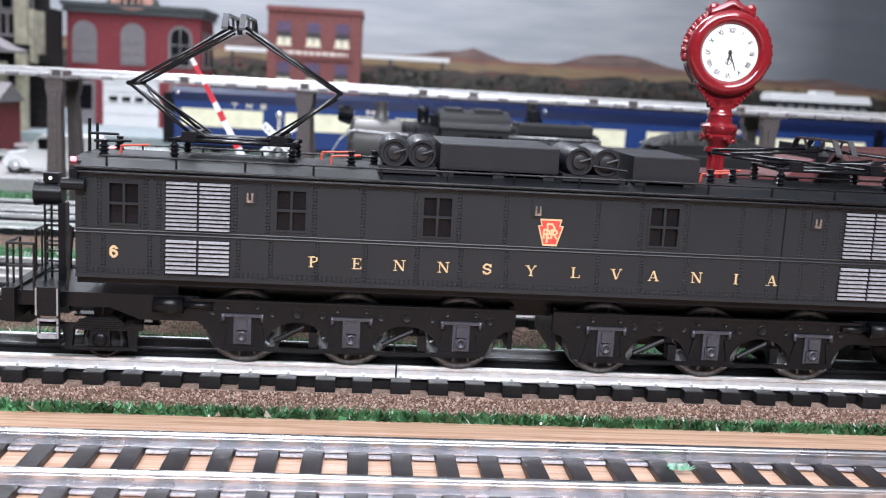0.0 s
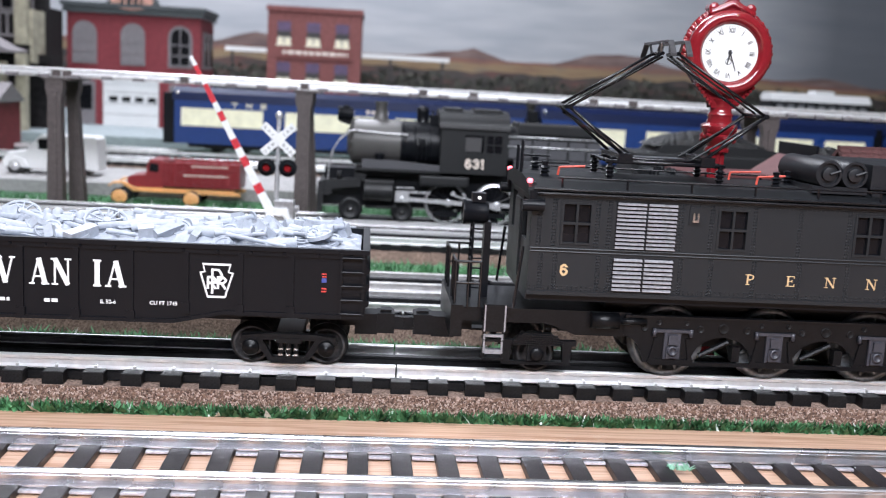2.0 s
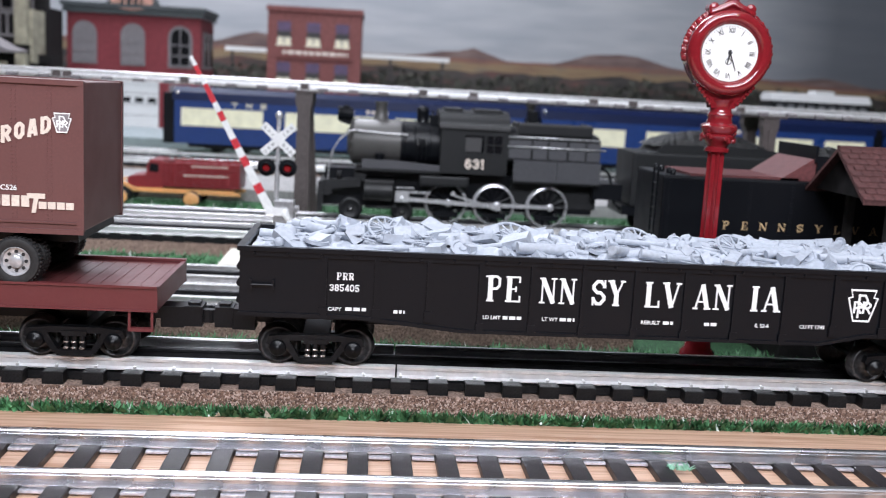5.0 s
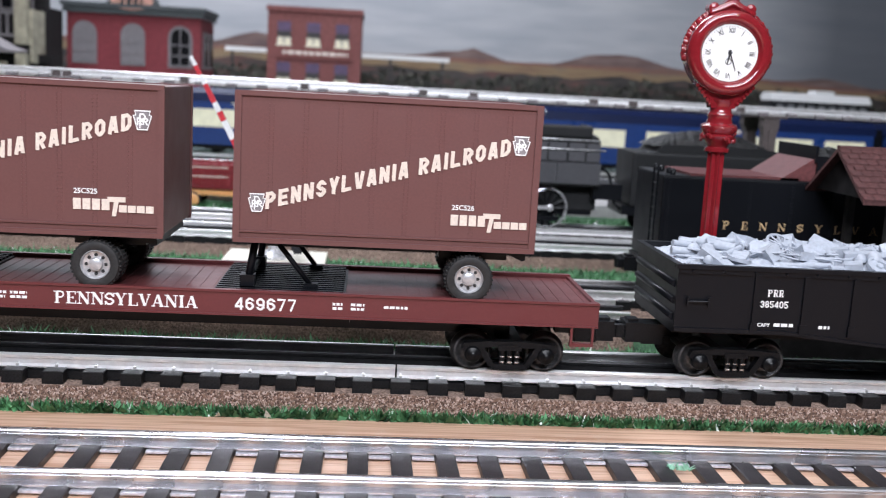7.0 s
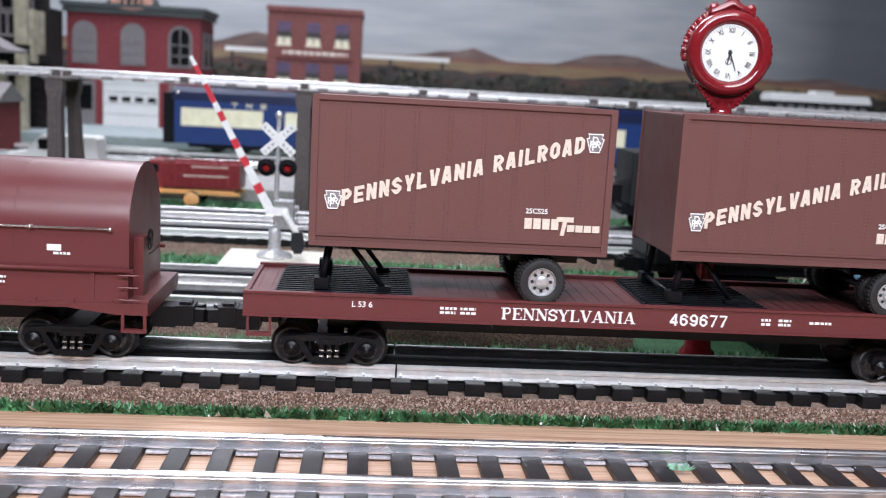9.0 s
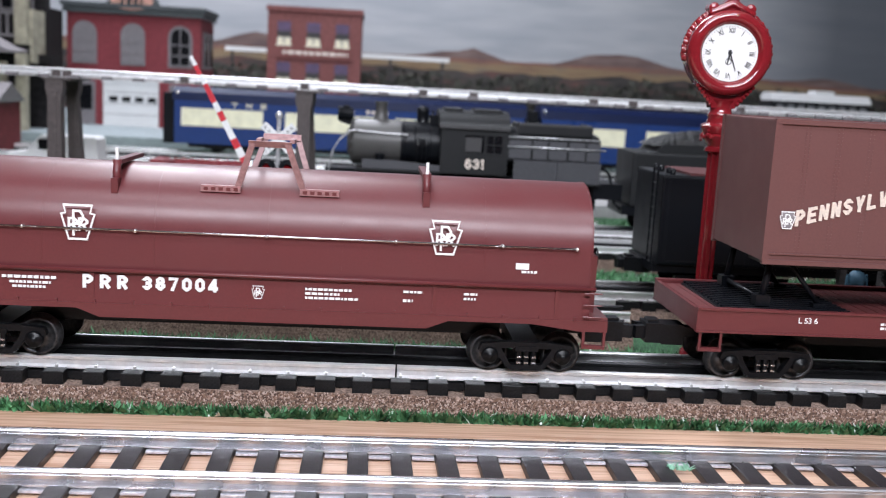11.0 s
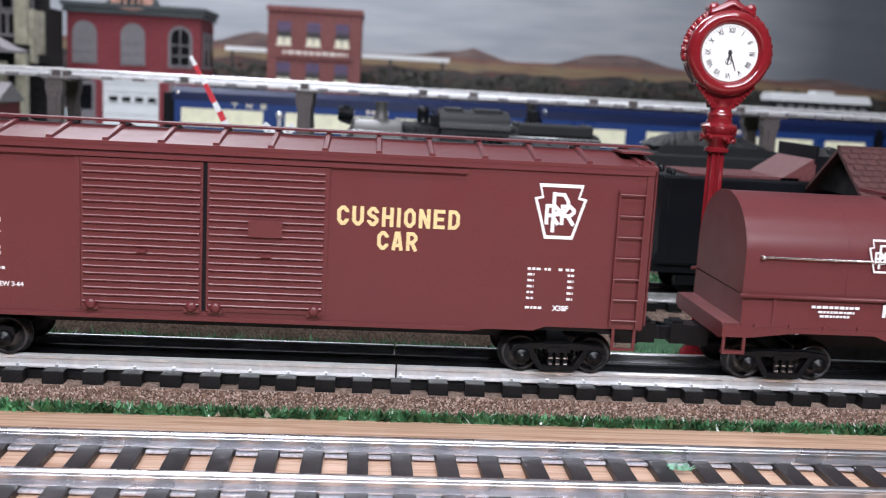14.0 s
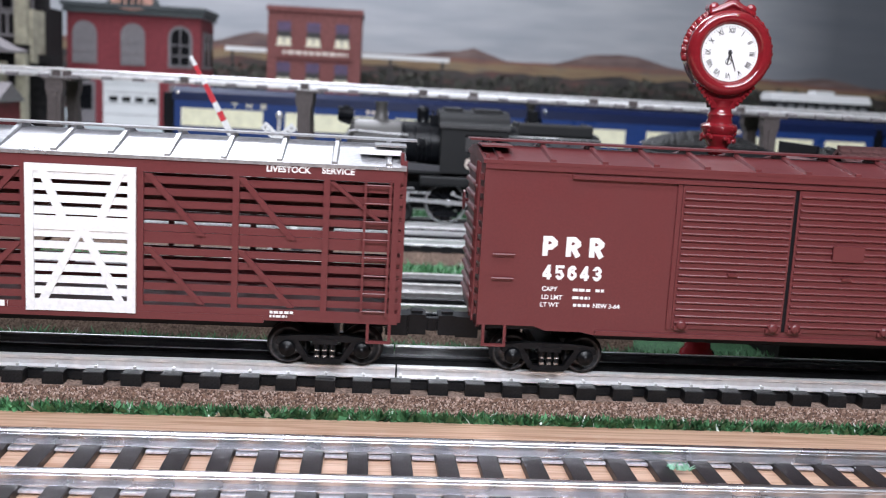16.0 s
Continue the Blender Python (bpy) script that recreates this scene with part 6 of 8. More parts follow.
# ---- stock car ----
def stock_car():
    X = -0.9740
    t = car("stock_car", X, "oxide-red slatted stock car with white door and silver roof", "freight car")
    L = .1265
    ze = .0850
    for s in (-1, 1):
        y0, y1 = sorted((s * .0300, s * .0312))
        for i in range(11):
            z = .0275 + i * .0048
            h = .0029 if i not in (5,) else .0046
            if s < 0:
                shape("slat", M_OXIDE, t, (-L, -.0215, y0, y1, z, z + h))
                shape("slat", M_OXIDE, t, (.0215, L, y0, y1, z, z + h))
            else:
                shape("slat", M_OXIDE, t, (-L, L, y0, y1, z, z + h))
        bm = bmesh.new()
        ya, yb = sorted((s * .0323, s * .0311))
        box(bm, -L, L, ya, yb, .0215, .0262)
        box(bm, -.078, .072, *sorted((s * .0328, s * .0312)), .0205, .0235)
        box(bm, -L, L, ya, yb, .0800, ze)
        for e in (-1, 1):
            for x in (.0225, .0600, .0960, .1240):
                box(bm, e * x - .0013, e * x + .0013, ya, yb, .0262, .0800)
            for xa, xb in ((.0250, .0585), (.0615, .0945)):
                for za, zc in ((.0795, .0550), (.0500, .0270)):
                    prism(bm, [(e * xa - .0012, za), (e * xa + .0018, za), (e * (xb - .012) + .0018, zc), (e * (xb - .012) - .0012, zc)], ya + .0002, yb + .0002)
            prism(bm, [(e * .0975 - .001, .0795), (e * .0975 + .0015, .0795), (e * .1180 + .001, .0640), (e * .1180 - .0015, .0640)], ya + .0002, yb + .0002)
        part("side_frame", bm, M_OXIDE, t)
    bm = bmesh.new()
    for e in (-1, 1):
        for i in range(11):
            z = .0240 + i * .0054
            box(bm, *sorted((e * L, e * (L - .0014))), -.0300, .0300, z, z + .0040)
        for y in (-.029, -.010, .010, .029):
            box(bm, *sorted((e * (L + .0014), e * L)), y - .0014, y + .0014, .022, ze + .004)
        box(bm, *sorted((e * L, e * (L - .0014))), -.0300, .0300, .0790, .092)
    part("end", bm, M_OXIDE, t)
    d = new("door")
    d.parent = t
    d["label"] = "white slatted sliding door"
    bm = bmesh.new()
    x0, x1 = -.0215, .0212
    ya, yb = -.0336, -.0324
    box(bm, x0, x0 + .0032, ya - .0004, yb, .0228, .0815)
    box(bm, x1 - .0032, x1, ya - .0004, yb, .0228, .0815)
    box(bm, x0, x1, ya, yb, .0785, .0815)
    box(bm, x0, x1, ya, yb, .0228, .0275)
    box(bm, x0, x1, ya, yb, .0555, .0610)
    for sg in (-1, 1):
        prism(bm, [(sg * .0165, .0785), (sg * .0130, .0785), (sg * .0060, .0610), (sg * .0095, .0610)], ya, yb)
        prism(bm, [(sg * .0010, .0555), (sg * -.0025, .0555), (sg * -.0165, .0275), (sg * -.0130, .0275)], ya, yb)
    part("door_frame", bm, M_WHITE, d)
    for i in range(11):
        z = .0295 + i * .0046
        shape("door_slat", M_WHITE, d, (x0 + .002, x1 - .002, ya + .0004, yb + .0006, z, z + .0029))
    ribbed_roof(t, L, .0935, ze, .0318, M_SILVER_ROOF, 12, M_SILVER_ROOF, .006)
    shape("roof_platform", M_WHITE, t, (L - .018, L - .001, -.0245, -.0062, .0905, .0925))
    shape("underframe", M_BLACK, t, (-.1, .1, -.010, .010, .0130, .0215))
    shape("floor_plate", M_OXIDE, t, (-L, L, -.0300, .0300, .0215, .0235))
    bm = bmesh.new()
    glyphs(bm, "LIVESTOCK", .0806, .0824, .0034, -.0324, .00010, width=.0175)
    glyphs(bm, "SERVICE", .1003, .0826, .0034, -.0324, .00010, width=.0131)
    part("lettering", bm, M_WHITE_INK, t)
    bars("small_print", [(.0745, .0840, .0246, .0011), (.0745, .0815, .0230, .0010), (-.040, -.029, .0238, .0024)], -.0328, M_WHITE_INK, t)
    ladder(t, .1165, .0100, [.0270 + i * .0074 for i in range(8)], -.0322, M_OXIDE)
    for e in (-1, 1):
        stirrup(t, e * (L - .0075), -.0315, .0225, .0090, .0085, M_OXIDE)
        truck(t, e * .0970)
        coupler(t, e * L, e, .0145)
    return t


# ---- things beside the tracks ----
def street_clock():
    X, Y = 0.1762, 0.082
    t = thing("street_clock", pose(X, Y, -0.0194), "glossy red cast street clock on a fluted post", "clock")
    z = lambda v: v + 0.0194
    bm = bmesh.new()
    lathe(bm, (0, 0, 0), (0, 0, 1), [(.0115, 0), (.0115, .0030), (.0095, .0045), (.0090, .0090), (.0070, .0110), (.0066, .0150), (.0054, .0170)], 24)
    part("base", bm, M_CLOCK, t)
    bm = bmesh.new()
    n = 48
    rings = []
    for zz, r in ((.015, .0040), (z(.0960), .0038)):
        rings.append([bm.verts.new(((r + .0006 * math.cos(i * math.pi / 3)) * math.cos(i * 2 * math.pi / n), (r + .0006 * math.cos(i * math.pi / 3)) * math.sin(i * 2 * math.pi / n), zz)) for i in range(n)])
    for i in range(n):
        bm.faces.new((rings[0][i], rings[0][(i + 1) % n], rings[1][(i + 1) % n], rings[1][i])).smooth = True
    part("post", bm, M_CLOCK, t, "fluted red post")
    bm = bmesh.new()
    zc = z(.0953)
    lathe(bm, (0, 0, zc), (0, 0, 1), [(.0045, -.002), (.0062, -.001), (.0062, .0006), (.0052, .0014), (.0062, .0034), (.0082, .0056), (.0086, .0070), (.0076, .0078), (.0088, .0090), (.0092, .0118), (.0084, .0128), (.0066, .0134), (.0060, .0160), (.0066, .0175), (.0056, .0190), (.0052, .0225), (.0066, .0250)], 24)
    rnd = random.Random(4)
    for i in range(34):
        a = rnd.uniform(0, 6.28)
        hh = rnd.uniform(.004, .012)
        lathe(bm, (.0084 * math.cos(a), .0084 * math.sin(a), zc + hh), (math.cos(a), math.sin(a), .2), [(.0012, -.0004), (.0009, .0006), (0, .0010)], 8)
    part("collar", bm, M_CLOCK, t, "ornate red collar with cast leaves")
    # drum-shaped head, faced a little to one side
    h = new("head")
    h.parent = t
    h.matrix_basis = pose(0, 0, z(.1434), 0, 0, -3)
    R = .0210
    bm = bmesh.new()
    lathe(bm, (0, .0075, 0), (0, -1, 0), [(0, 0), (R * .80, 0), (R * .97, .001), (R, .0030), (R * .985, .0055), (R, .0080), (R * 1.0, .0130), (R * .97, .0152), (R * .90, .0162), (R * .80, .0166), (R * .72, .0156), (R * .68, .0138), (R * .655, .0132)], 56)
    part("case", bm, M_CLOCK, h, "round glossy red clock case")
    bm = bmesh.new()
    for k in range(40):
        a = radians(90 + (k - 20) * 5.2)
        d = Vector((math.cos(a), 0, math.sin(a)))
        up = 1.0 + (.16 * max(0, math.cos((k - 20) * .12)) ** 3)
        lathe(bm, d * R * 1.01 + Vector((0, -.001 * (k % 2), 0)), d, [(.0020, -.0010), (.0019, .0006), (.0010, .0016 * up + .0002), (0, .0020 * up)], 8)
    prism(bm, [(-.0105, R * .90), (.0105, R * .90), (.0085, R * 1.06), (.0050, R * 1.13), (.0030, R * 1.20), (.0022, R * 1.30), (-.0022, R * 1.30), (-.0030, R * 1.20), (-.0050, R * 1.13), (-.0085, R * 1.06)], -.004, .004)
    for i in range(16):
        u = (i - 7.5) / 7.5
        lathe(bm, (u * .0100, -.0040, R * (1.20 - .22 * abs(u)) - .0010), (u * .5, -1, .3), [(.0018, 0), (.0013, .0012), (0, .0016)], 8)
    for s in (-1, 1):
        lathe(bm, (s * .0092, 0, R * 1.03), (0, -1, 0), [(0, -.004), (.0026, -.004), (.0026, .0040), (.0014, .0050), (0, .0050)], 12)
    for s in (-1, 1):
        prism(bm, [(s * .0150, -R * .70), (s * .0120, -R * .88), (s * .0068, -R * 1.14), (s * .0060, -R * 1.30), (0, -R * 1.30), (0, -R * .9)], -.0040, .0045)
        for i in range(6):
            lathe(bm, (s * (.0138 - i * .0014), -.0042, -R * (.78 + i * .08)), (s * .4, -1, 0), [(.0013, 0), (.0008, .0009), (0, .0011)], 8)
    part("crest", bm, M_CLOCK, h, "cast scroll crest round the head")
    bm = bmesh.new()
    lathe(bm, (0, -.0061, 0), (0, -1, 0), [(R * .665, -.001), (R * .665, .0002), (0, .0002)], 48)
    dial = part("dial", bm, M_DIAL, h, "white dial with roman numerals")
    bm = bmesh.new()
    for k, s in enumerate(("XII", "I", "II", "III", "IIII", "V", "VI", "VII", "VIII", "IX", "X", "XI")):
        b0 = len(bm.verts)
        glyphs(bm, s, 0, -.0012, .0037, 0, .00001, .78)
        bm.verts.ensure_lookup_table()
        rot = Matrix.Rotation(radians(30 * k), 3, "Y")
        for v in list(bm.verts)[b0:]:
            v.co = rot @ (v.co + Vector((0, 0, R * .52))) + Vector((0, -.0064, 0))
    for k in range(60):
        a = radians(6 * k)
        d = Vector((math.sin(a), 0, math.cos(a)))
        p = d * R * .605 + Vector((0, -.0064, 0))
        rod(bm, p, p + d * R * .02, .00009, n=4)
    part("numeral", bm, M_INK, dial)
    bm = bmesh.new()
    for a, l, w in ((158, .0092, .00028), (190, .0052, .0004)):
        d = Vector((math.sin(radians(a)), 0, math.cos(radians(a))))
        rod(bm, Vector((0, -.0068, 0)) - d * .0015, Vector((0, -.0068, 0)) + d * l, w * 1.3, w * .7, n=6)
    lathe(bm, (0, -.0064, 0), (0, -1, 0), [(.0010, 0), (.0010, .0008), (0, .0008)], 12)
    lathe(bm, (-.0004, -.0063, -.0042), (0, -1, 0), [(.0016, 0), (.0016, .0002), (.0013, .0002), (.0013, 0)], 14)
    part("clock_hand", bm, M_INK, dial)
    return t


def crossing_signal():
    t = thing("crossing_signal", pose(-.0650, .275, -.0194), "silver railway crossing signal with raised striped gate", "crossing signal")
    z = lambda v: v + .0194
    bm = bmesh.new()
    box(bm, -.032, .038, -.034, .030, 0, .0150)
    part("plinth", bm, mat("ivory_plastic", (0.74, 0.70, 0.60), 0.5, grain=300, amount=.06), t, "ivory plastic base block", bevel=.0012)
    bm = bmesh.new()
    lathe(bm, (.002, 0, .0150), (0, 0, 1), [(.0125, 0), (.0125, .0016), (.0108, .0030), (.0060, .0044), (.0044, .0060), (.0044, .0200), (.0036, .0215)], 24)
    rod(bm, (.002, 0, .030), (.0030, 0, z(.0925)), .0017, n=12)
    lathe(bm, (.0030, 0, z(.0925)), (0, 0, 1), [(.0017, -.001), (.0026, 0), (.0026, .0024), (.0012, .0040), (0, .0042)], 12)
    part("mast", bm, M_HUB, t, "bright silver mast")
    bm = bmesh.new()
    box(bm, .0010, .0150, -.0040, .0060, z(.0160), z(.0360))
    box(bm, .0150, .0180, -.0030, .0050, z(.0200), z(.0240))
    box(bm, .0150, .0180, -.0030, .0050, z(.0280), z(.0320))
    part("gate_motor", bm, M_SILVER_ROOF, t, bevel=.0008)
    zc = z(.0775)
    cb = new("crossbuck")
    cb.parent = t
    for s in (-1, 1):
        bm = bmesh.new()
        box(bm, -.0142, .0142, -.0008, .0008, -.0028, .0028)
        bmesh.ops.rotate(bm, verts=bm.verts, cent=(0, 0, 0), matrix=Matrix.Rotation(radians(43 * s), 3, "Y"))
        bmesh.ops.translate(bm, verts=bm.verts, vec=(.0030, -.0030 - s * .0004, zc))
        part("blade", bm, M_WHITE, cb, "white crossbuck blade")
        bm = bmesh.new()
        for i, ch in enumerate("RAILROAD" if s > 0 else "CROSSING"):
            if i in (3, 4):
                continue
            glyphs(bm, ch, -.0118 + i * .0034, -.0012, .0032, -.0010, 0, .75)
        bmesh.ops.rotate(bm, verts=bm.verts, cent=(0, 0, 0), matrix=Matrix.Rotation(radians(43 * s), 3, "Y"))
        bmesh.ops.translate(bm, verts=bm.verts, vec=(.0030, -.0030 - s * .0004, zc))
        part("lettering", bm, M_INK, cb)
    for s in (-1, 1):
        bm = bmesh.new()
        x, zz = .0026 + s * .0072, z(.0582)
        lathe(bm, (x, -.0008, zz), (0, -1, 0), [(0, 0), (.0060, 0), (.0063, .0010), (.0060, .0016), (.0034, .0018), (.0034, .0060), (.0030, .0060), (.0028, .0016)], 20)
        rod(bm, (x - s * .004, .0004, zz), (.0026, .0004, zz), .0010, n=8)
        lamp = part("flasher", bm, M_BLACK, t, "black hooded flasher lamp")
        bm = bmesh.new()
        lathe(bm, (x, -.0026, zz), (0, -1, 0), [(.0030, 0), (.0024, .0010), (0, .0014)], 16)
        part("lens", bm, M_LENS, lamp, "dark red lens")
    # gate arm, standing raised
    p0, p1 = Vector((-.0010, -.0060, z(.0290))), Vector((-.0560, -.0060, z(.1300)))
    g = new("gate_arm")
    g.parent = t
    n = 17
    d = p1 - p0
    side = Vector((-d.z, 0, d.x)).normalized()
    for i in range(n):
        a, b = p0 + d * (i / n), p0 + d * ((i + 1) / n)
        w0, w1 = .0031 - .0019 * i / n, .0031 - .0019 * (i + 1) / n
        bm = bmesh.new()
        v = [bm.verts.new(q + Vector((0, y, 0))) for y in (-.0007, .0007) for q in (a - side * w0, a + side * w0, b + side * w1, b - side * w1)]
        for f in ((0, 1, 2, 3), (7, 6, 5, 4), (0, 4, 5, 1), (1, 5, 6, 2), (2, 6, 7, 3), (3, 7, 4, 0)):
            bm.faces.new([v[k] for k in f])
        red = i in (2, 5, 7, 10, 12, 13, 15)
        part("stripe", bm, M_GATE_RED if red else M_WHITE, g)
    bm = bmesh.new()
    box(bm, -.0040, .0110, -.0068, -.0050, z(.0255), z(.0310))
    rod(bm, (.0095, -.0070, z(.0270)), (.0180, -.0070, z(.0130)), .0024, .0020, n=8)
    lathe(bm, (.0092, -.0062, z(.0275)), (0, -1, 0), [(.0026, 0), (.0026, .0014), (.0010, .0022), (0, .0022)], 14)
    part("gate_bracket", bm, M_WHITE, g)
    bm = bmesh.new()
    prism(bm, [(.0145, z(.0150)), (.0215, z(.0150)), (.0235, z(.0060)), (.0215, z(.0005)), (.0165, z(.0000)), (.0135, z(.0060))], -.0110, -.0040)
    part("counterweight", bm, M_GREYBLACK, g, "black counterweight")
    return t


def red_truck():
    t = thing("stake_truck", pose(-.186, .655, -.0244) @ Matrix.Diagonal((1.03, 1.03, .90, 1)), "dark red toy stake truck with orange running boards", "toy truck")
    z = lambda v: v + .0194
    bm = bmesh.new()
    prism(bm, [(-.0610, z(.0080)), (-.0610, z(.0170)), (-.0580, z(.0195)), (-.0430, z(.0215)), (-.0410, z(.0360)), (-.0385, z(.0390)), (-.0270, z(.0390)), (-.0250, z(.0360)), (-.0250, z(.0060)), (-.0610, z(.0060))], -.0200, .0200)
    part("cab", bm, M_TRUCKRED, t, bevel=.0012)
    shape("cab_window", M_GLASSDARK, t, (-.0390, -.0300, -.0205, -.0199, z(.0250), z(.0345)))
    bm = bmesh.new()
    box(bm, -.0235, .0520, -.0240, .0240, z(.0090), z(.0120))
    for k in range(5):
        zz = z(.0135 + k * .0050)
        for y in (-.0250, .0238):
            box(bm, -.0235, .0515, y, y + .0012, zz, zz + .0036)
        for x in (-.0240, .0505):
            box(bm, x, x + .0012, -.0240, .0240, zz, zz + .0036)
    for i in range(9):
        x = -.0225 + i * .0090
        for y in (-.0262, .0250):
            box(bm, x - .0012, x + .0012, y, y + .0012, z(.0100), z(.0385))
    box(bm, -.0220, .0500, -.0225, .0225, z(.0120), z(.0340))
    part("stake_bed", bm, M_TRUCKRED, t)
    bars("bed_lettering", [(-.004, .040, z(.0222), .0018), (.004, .040, z(.0330), .0016)], -.0263, M_CREAM_INK, t)
    bm = bmesh.new()
    box(bm, -.0560, .0460, -.0215, .0215, z(.0010), z(.0065))
    for s in (-1, 1):
        y0, y1 = sorted((s * .0150, s * .0245))
        prism(bm, [(-.0780, z(.0065)), (-.0745, z(.0100)), (-.0660, z(.0105)), (-.0560, z(.0040)), (-.0460, z(.0020)), (.004, z(.0020)), (.004, z(.0035)), (-.0440, z(.0040)), (-.0540, z(.0070)), (-.0640, z(.0125)), (-.0740, z(.0122)), (-.0790, z(.0075))], y0, y1)
        box(bm, .030, .052, y0, y1, z(.0010), z(.0045))
    part("running_board", bm, M_PEACH, t, "orange fenders and running boards")
    for x in (-.0675, .0035):
        for s in (-1, 1):
            bm = bmesh.new()
            lathe(bm, (x, s * .0225, z(-.0045)), (0, s, 0), [(0, -.003), (.0092, -.003), (.0094, 0), (.0088, .0018), (.0066, .0020), (.0066, .0012)], 22)
            w = part("wheel", bm, M_TYRE, t)
            bm = bmesh.new()
            lathe(bm, (x, s * .0225, z(-.0045)), (0, s, 0), [(.0078, .0022), (.0070, .0026), (.0022, .0024), (.0016, .0032), (0, .0032)], 18)
            part("rim", bm, M_PEACH, w, "orange wheel disc")
    return t


def pickup():
    t = thing("panel_truck", pose(-.3600, .775, -.0058), "white toy panel truck parked on the road", "toy truck")
    bm = bmesh.new()
    prism(bm, [(-.0570, .0060), (-.0580, .0150), (-.0520, .0240), (-.0300, .0275), (-.0180, .0430), (-.0120, .0455), (.0450, .0455), (.0490, .0430), (.0500, .0060)], -.0200, .0200)
    part("body", bm, M_WHITE, t, bevel=.003)
    bm = bmesh.new()
    for s in (-1, 1):
        prism(bm, [(-.0550, .0080), (-.0530, .0170), (-.0440, .0205), (-.0330, .0170), (-.0280, .0080)], *sorted((s * .0190, s * .0225)))
        prism(bm, [(.0180, .0080), (.0210, .0170), (.0300, .0195), (.0390, .0170), (.0420, .0080)], *sorted((s * .0190, s * .0225)))
    part("fender", bm, M_WHITE, t)
    shape("side_window", M_GLASSDARK, t, (-.0170, -.0020, -.0205, -.0199, .0290, .0410))
    for x in (-.0430, .0300):
        for s in (-1, 1):
            bm = bmesh.new()
            lathe(bm, (x, s * .0195, .0085), (0, s, 0), [(0, -.003), (.0085, -.003), (.0085, .0026), (.0055, .0032), (.0050, .0022)], 20)
            w = part("wheel", bm, M_TYRE, t)
            bm = bmesh.new()
            lathe(bm, (x, s * .0195, .0085), (0, s, 0), [(.0052, .0022), (.0030, .0036), (0, .0038)], 14)
            part("hubcap", bm, M_HUB, w)
    return t


def elevated_line():
    """Raised track on flared piers."""
    t = thing("elevated_track", pose(0, .590, 0), "elevated silver track on grey-brown piers", "track", kind="structure")
    zt = .1165
    for y in (-.0168, 0, .0168):
        bm = bmesh.new()
        rail(bm, y, zt, -1.6, 1.6, 1.3, 1.1)
        part("rail", bm, M_RAIL, t)
    bm = bmesh.new()
    for i in range(110):
        x = -1.6 + i * .0293
        box(bm, x - .005, x + .005, -.025, .025, zt - .0090, zt - .0056)
    part("ties", bm, M_GREYSTONE, t)["kind"] = "stuff"
    bm = bmesh.new()
    for y in (-.0168, .0168):
        box(bm, -1.6, 1.6, y - .0030, y + .0030, zt - .0085, zt - .0062)
    part("girder", bm, M_RAIL_OLD, t)
    for x in (-.2985, -.0645, .398, -.531, .632):
        for y, lean in ((-.026, 0.0), (.026, .006)):
            bm = bmesh.new()
            prism(bm, [(x + lean - .0076, -.0194), (x + lean + .0076, -.0194), (x + .0060, .088), (x + .0082, .0975), (x + .0082, .1060), (x - .0082, .1060), (x - .0082, .0975), (x + lean * .4 - .0060, .088)], y - .0065, y + .0065)
            box(bm, x + lean * .5 - .0022, x + lean * .5 + .0022, y - .0078, y + .0078, -.0190, .094)
            part("pier", bm, M_TRESTLE, t, "flared grey-brown plastic pier")
        bm = bmesh.new()
        box(bm, x - .010, x + .016, -.034, .034, .1055, .1078)
        part("pier_cap", bm, M_TRESTLE, t)
    bm = bmesh.new()
    for x in (-.30, -.29, -.065, .10, .22, .26, .37, -.18, .05):
        box(bm, x - .004, x + .004, -.021, -.0185, zt - .0075, zt - .002)
    part("rail_joiner", bm, M_TRESTLE, t)


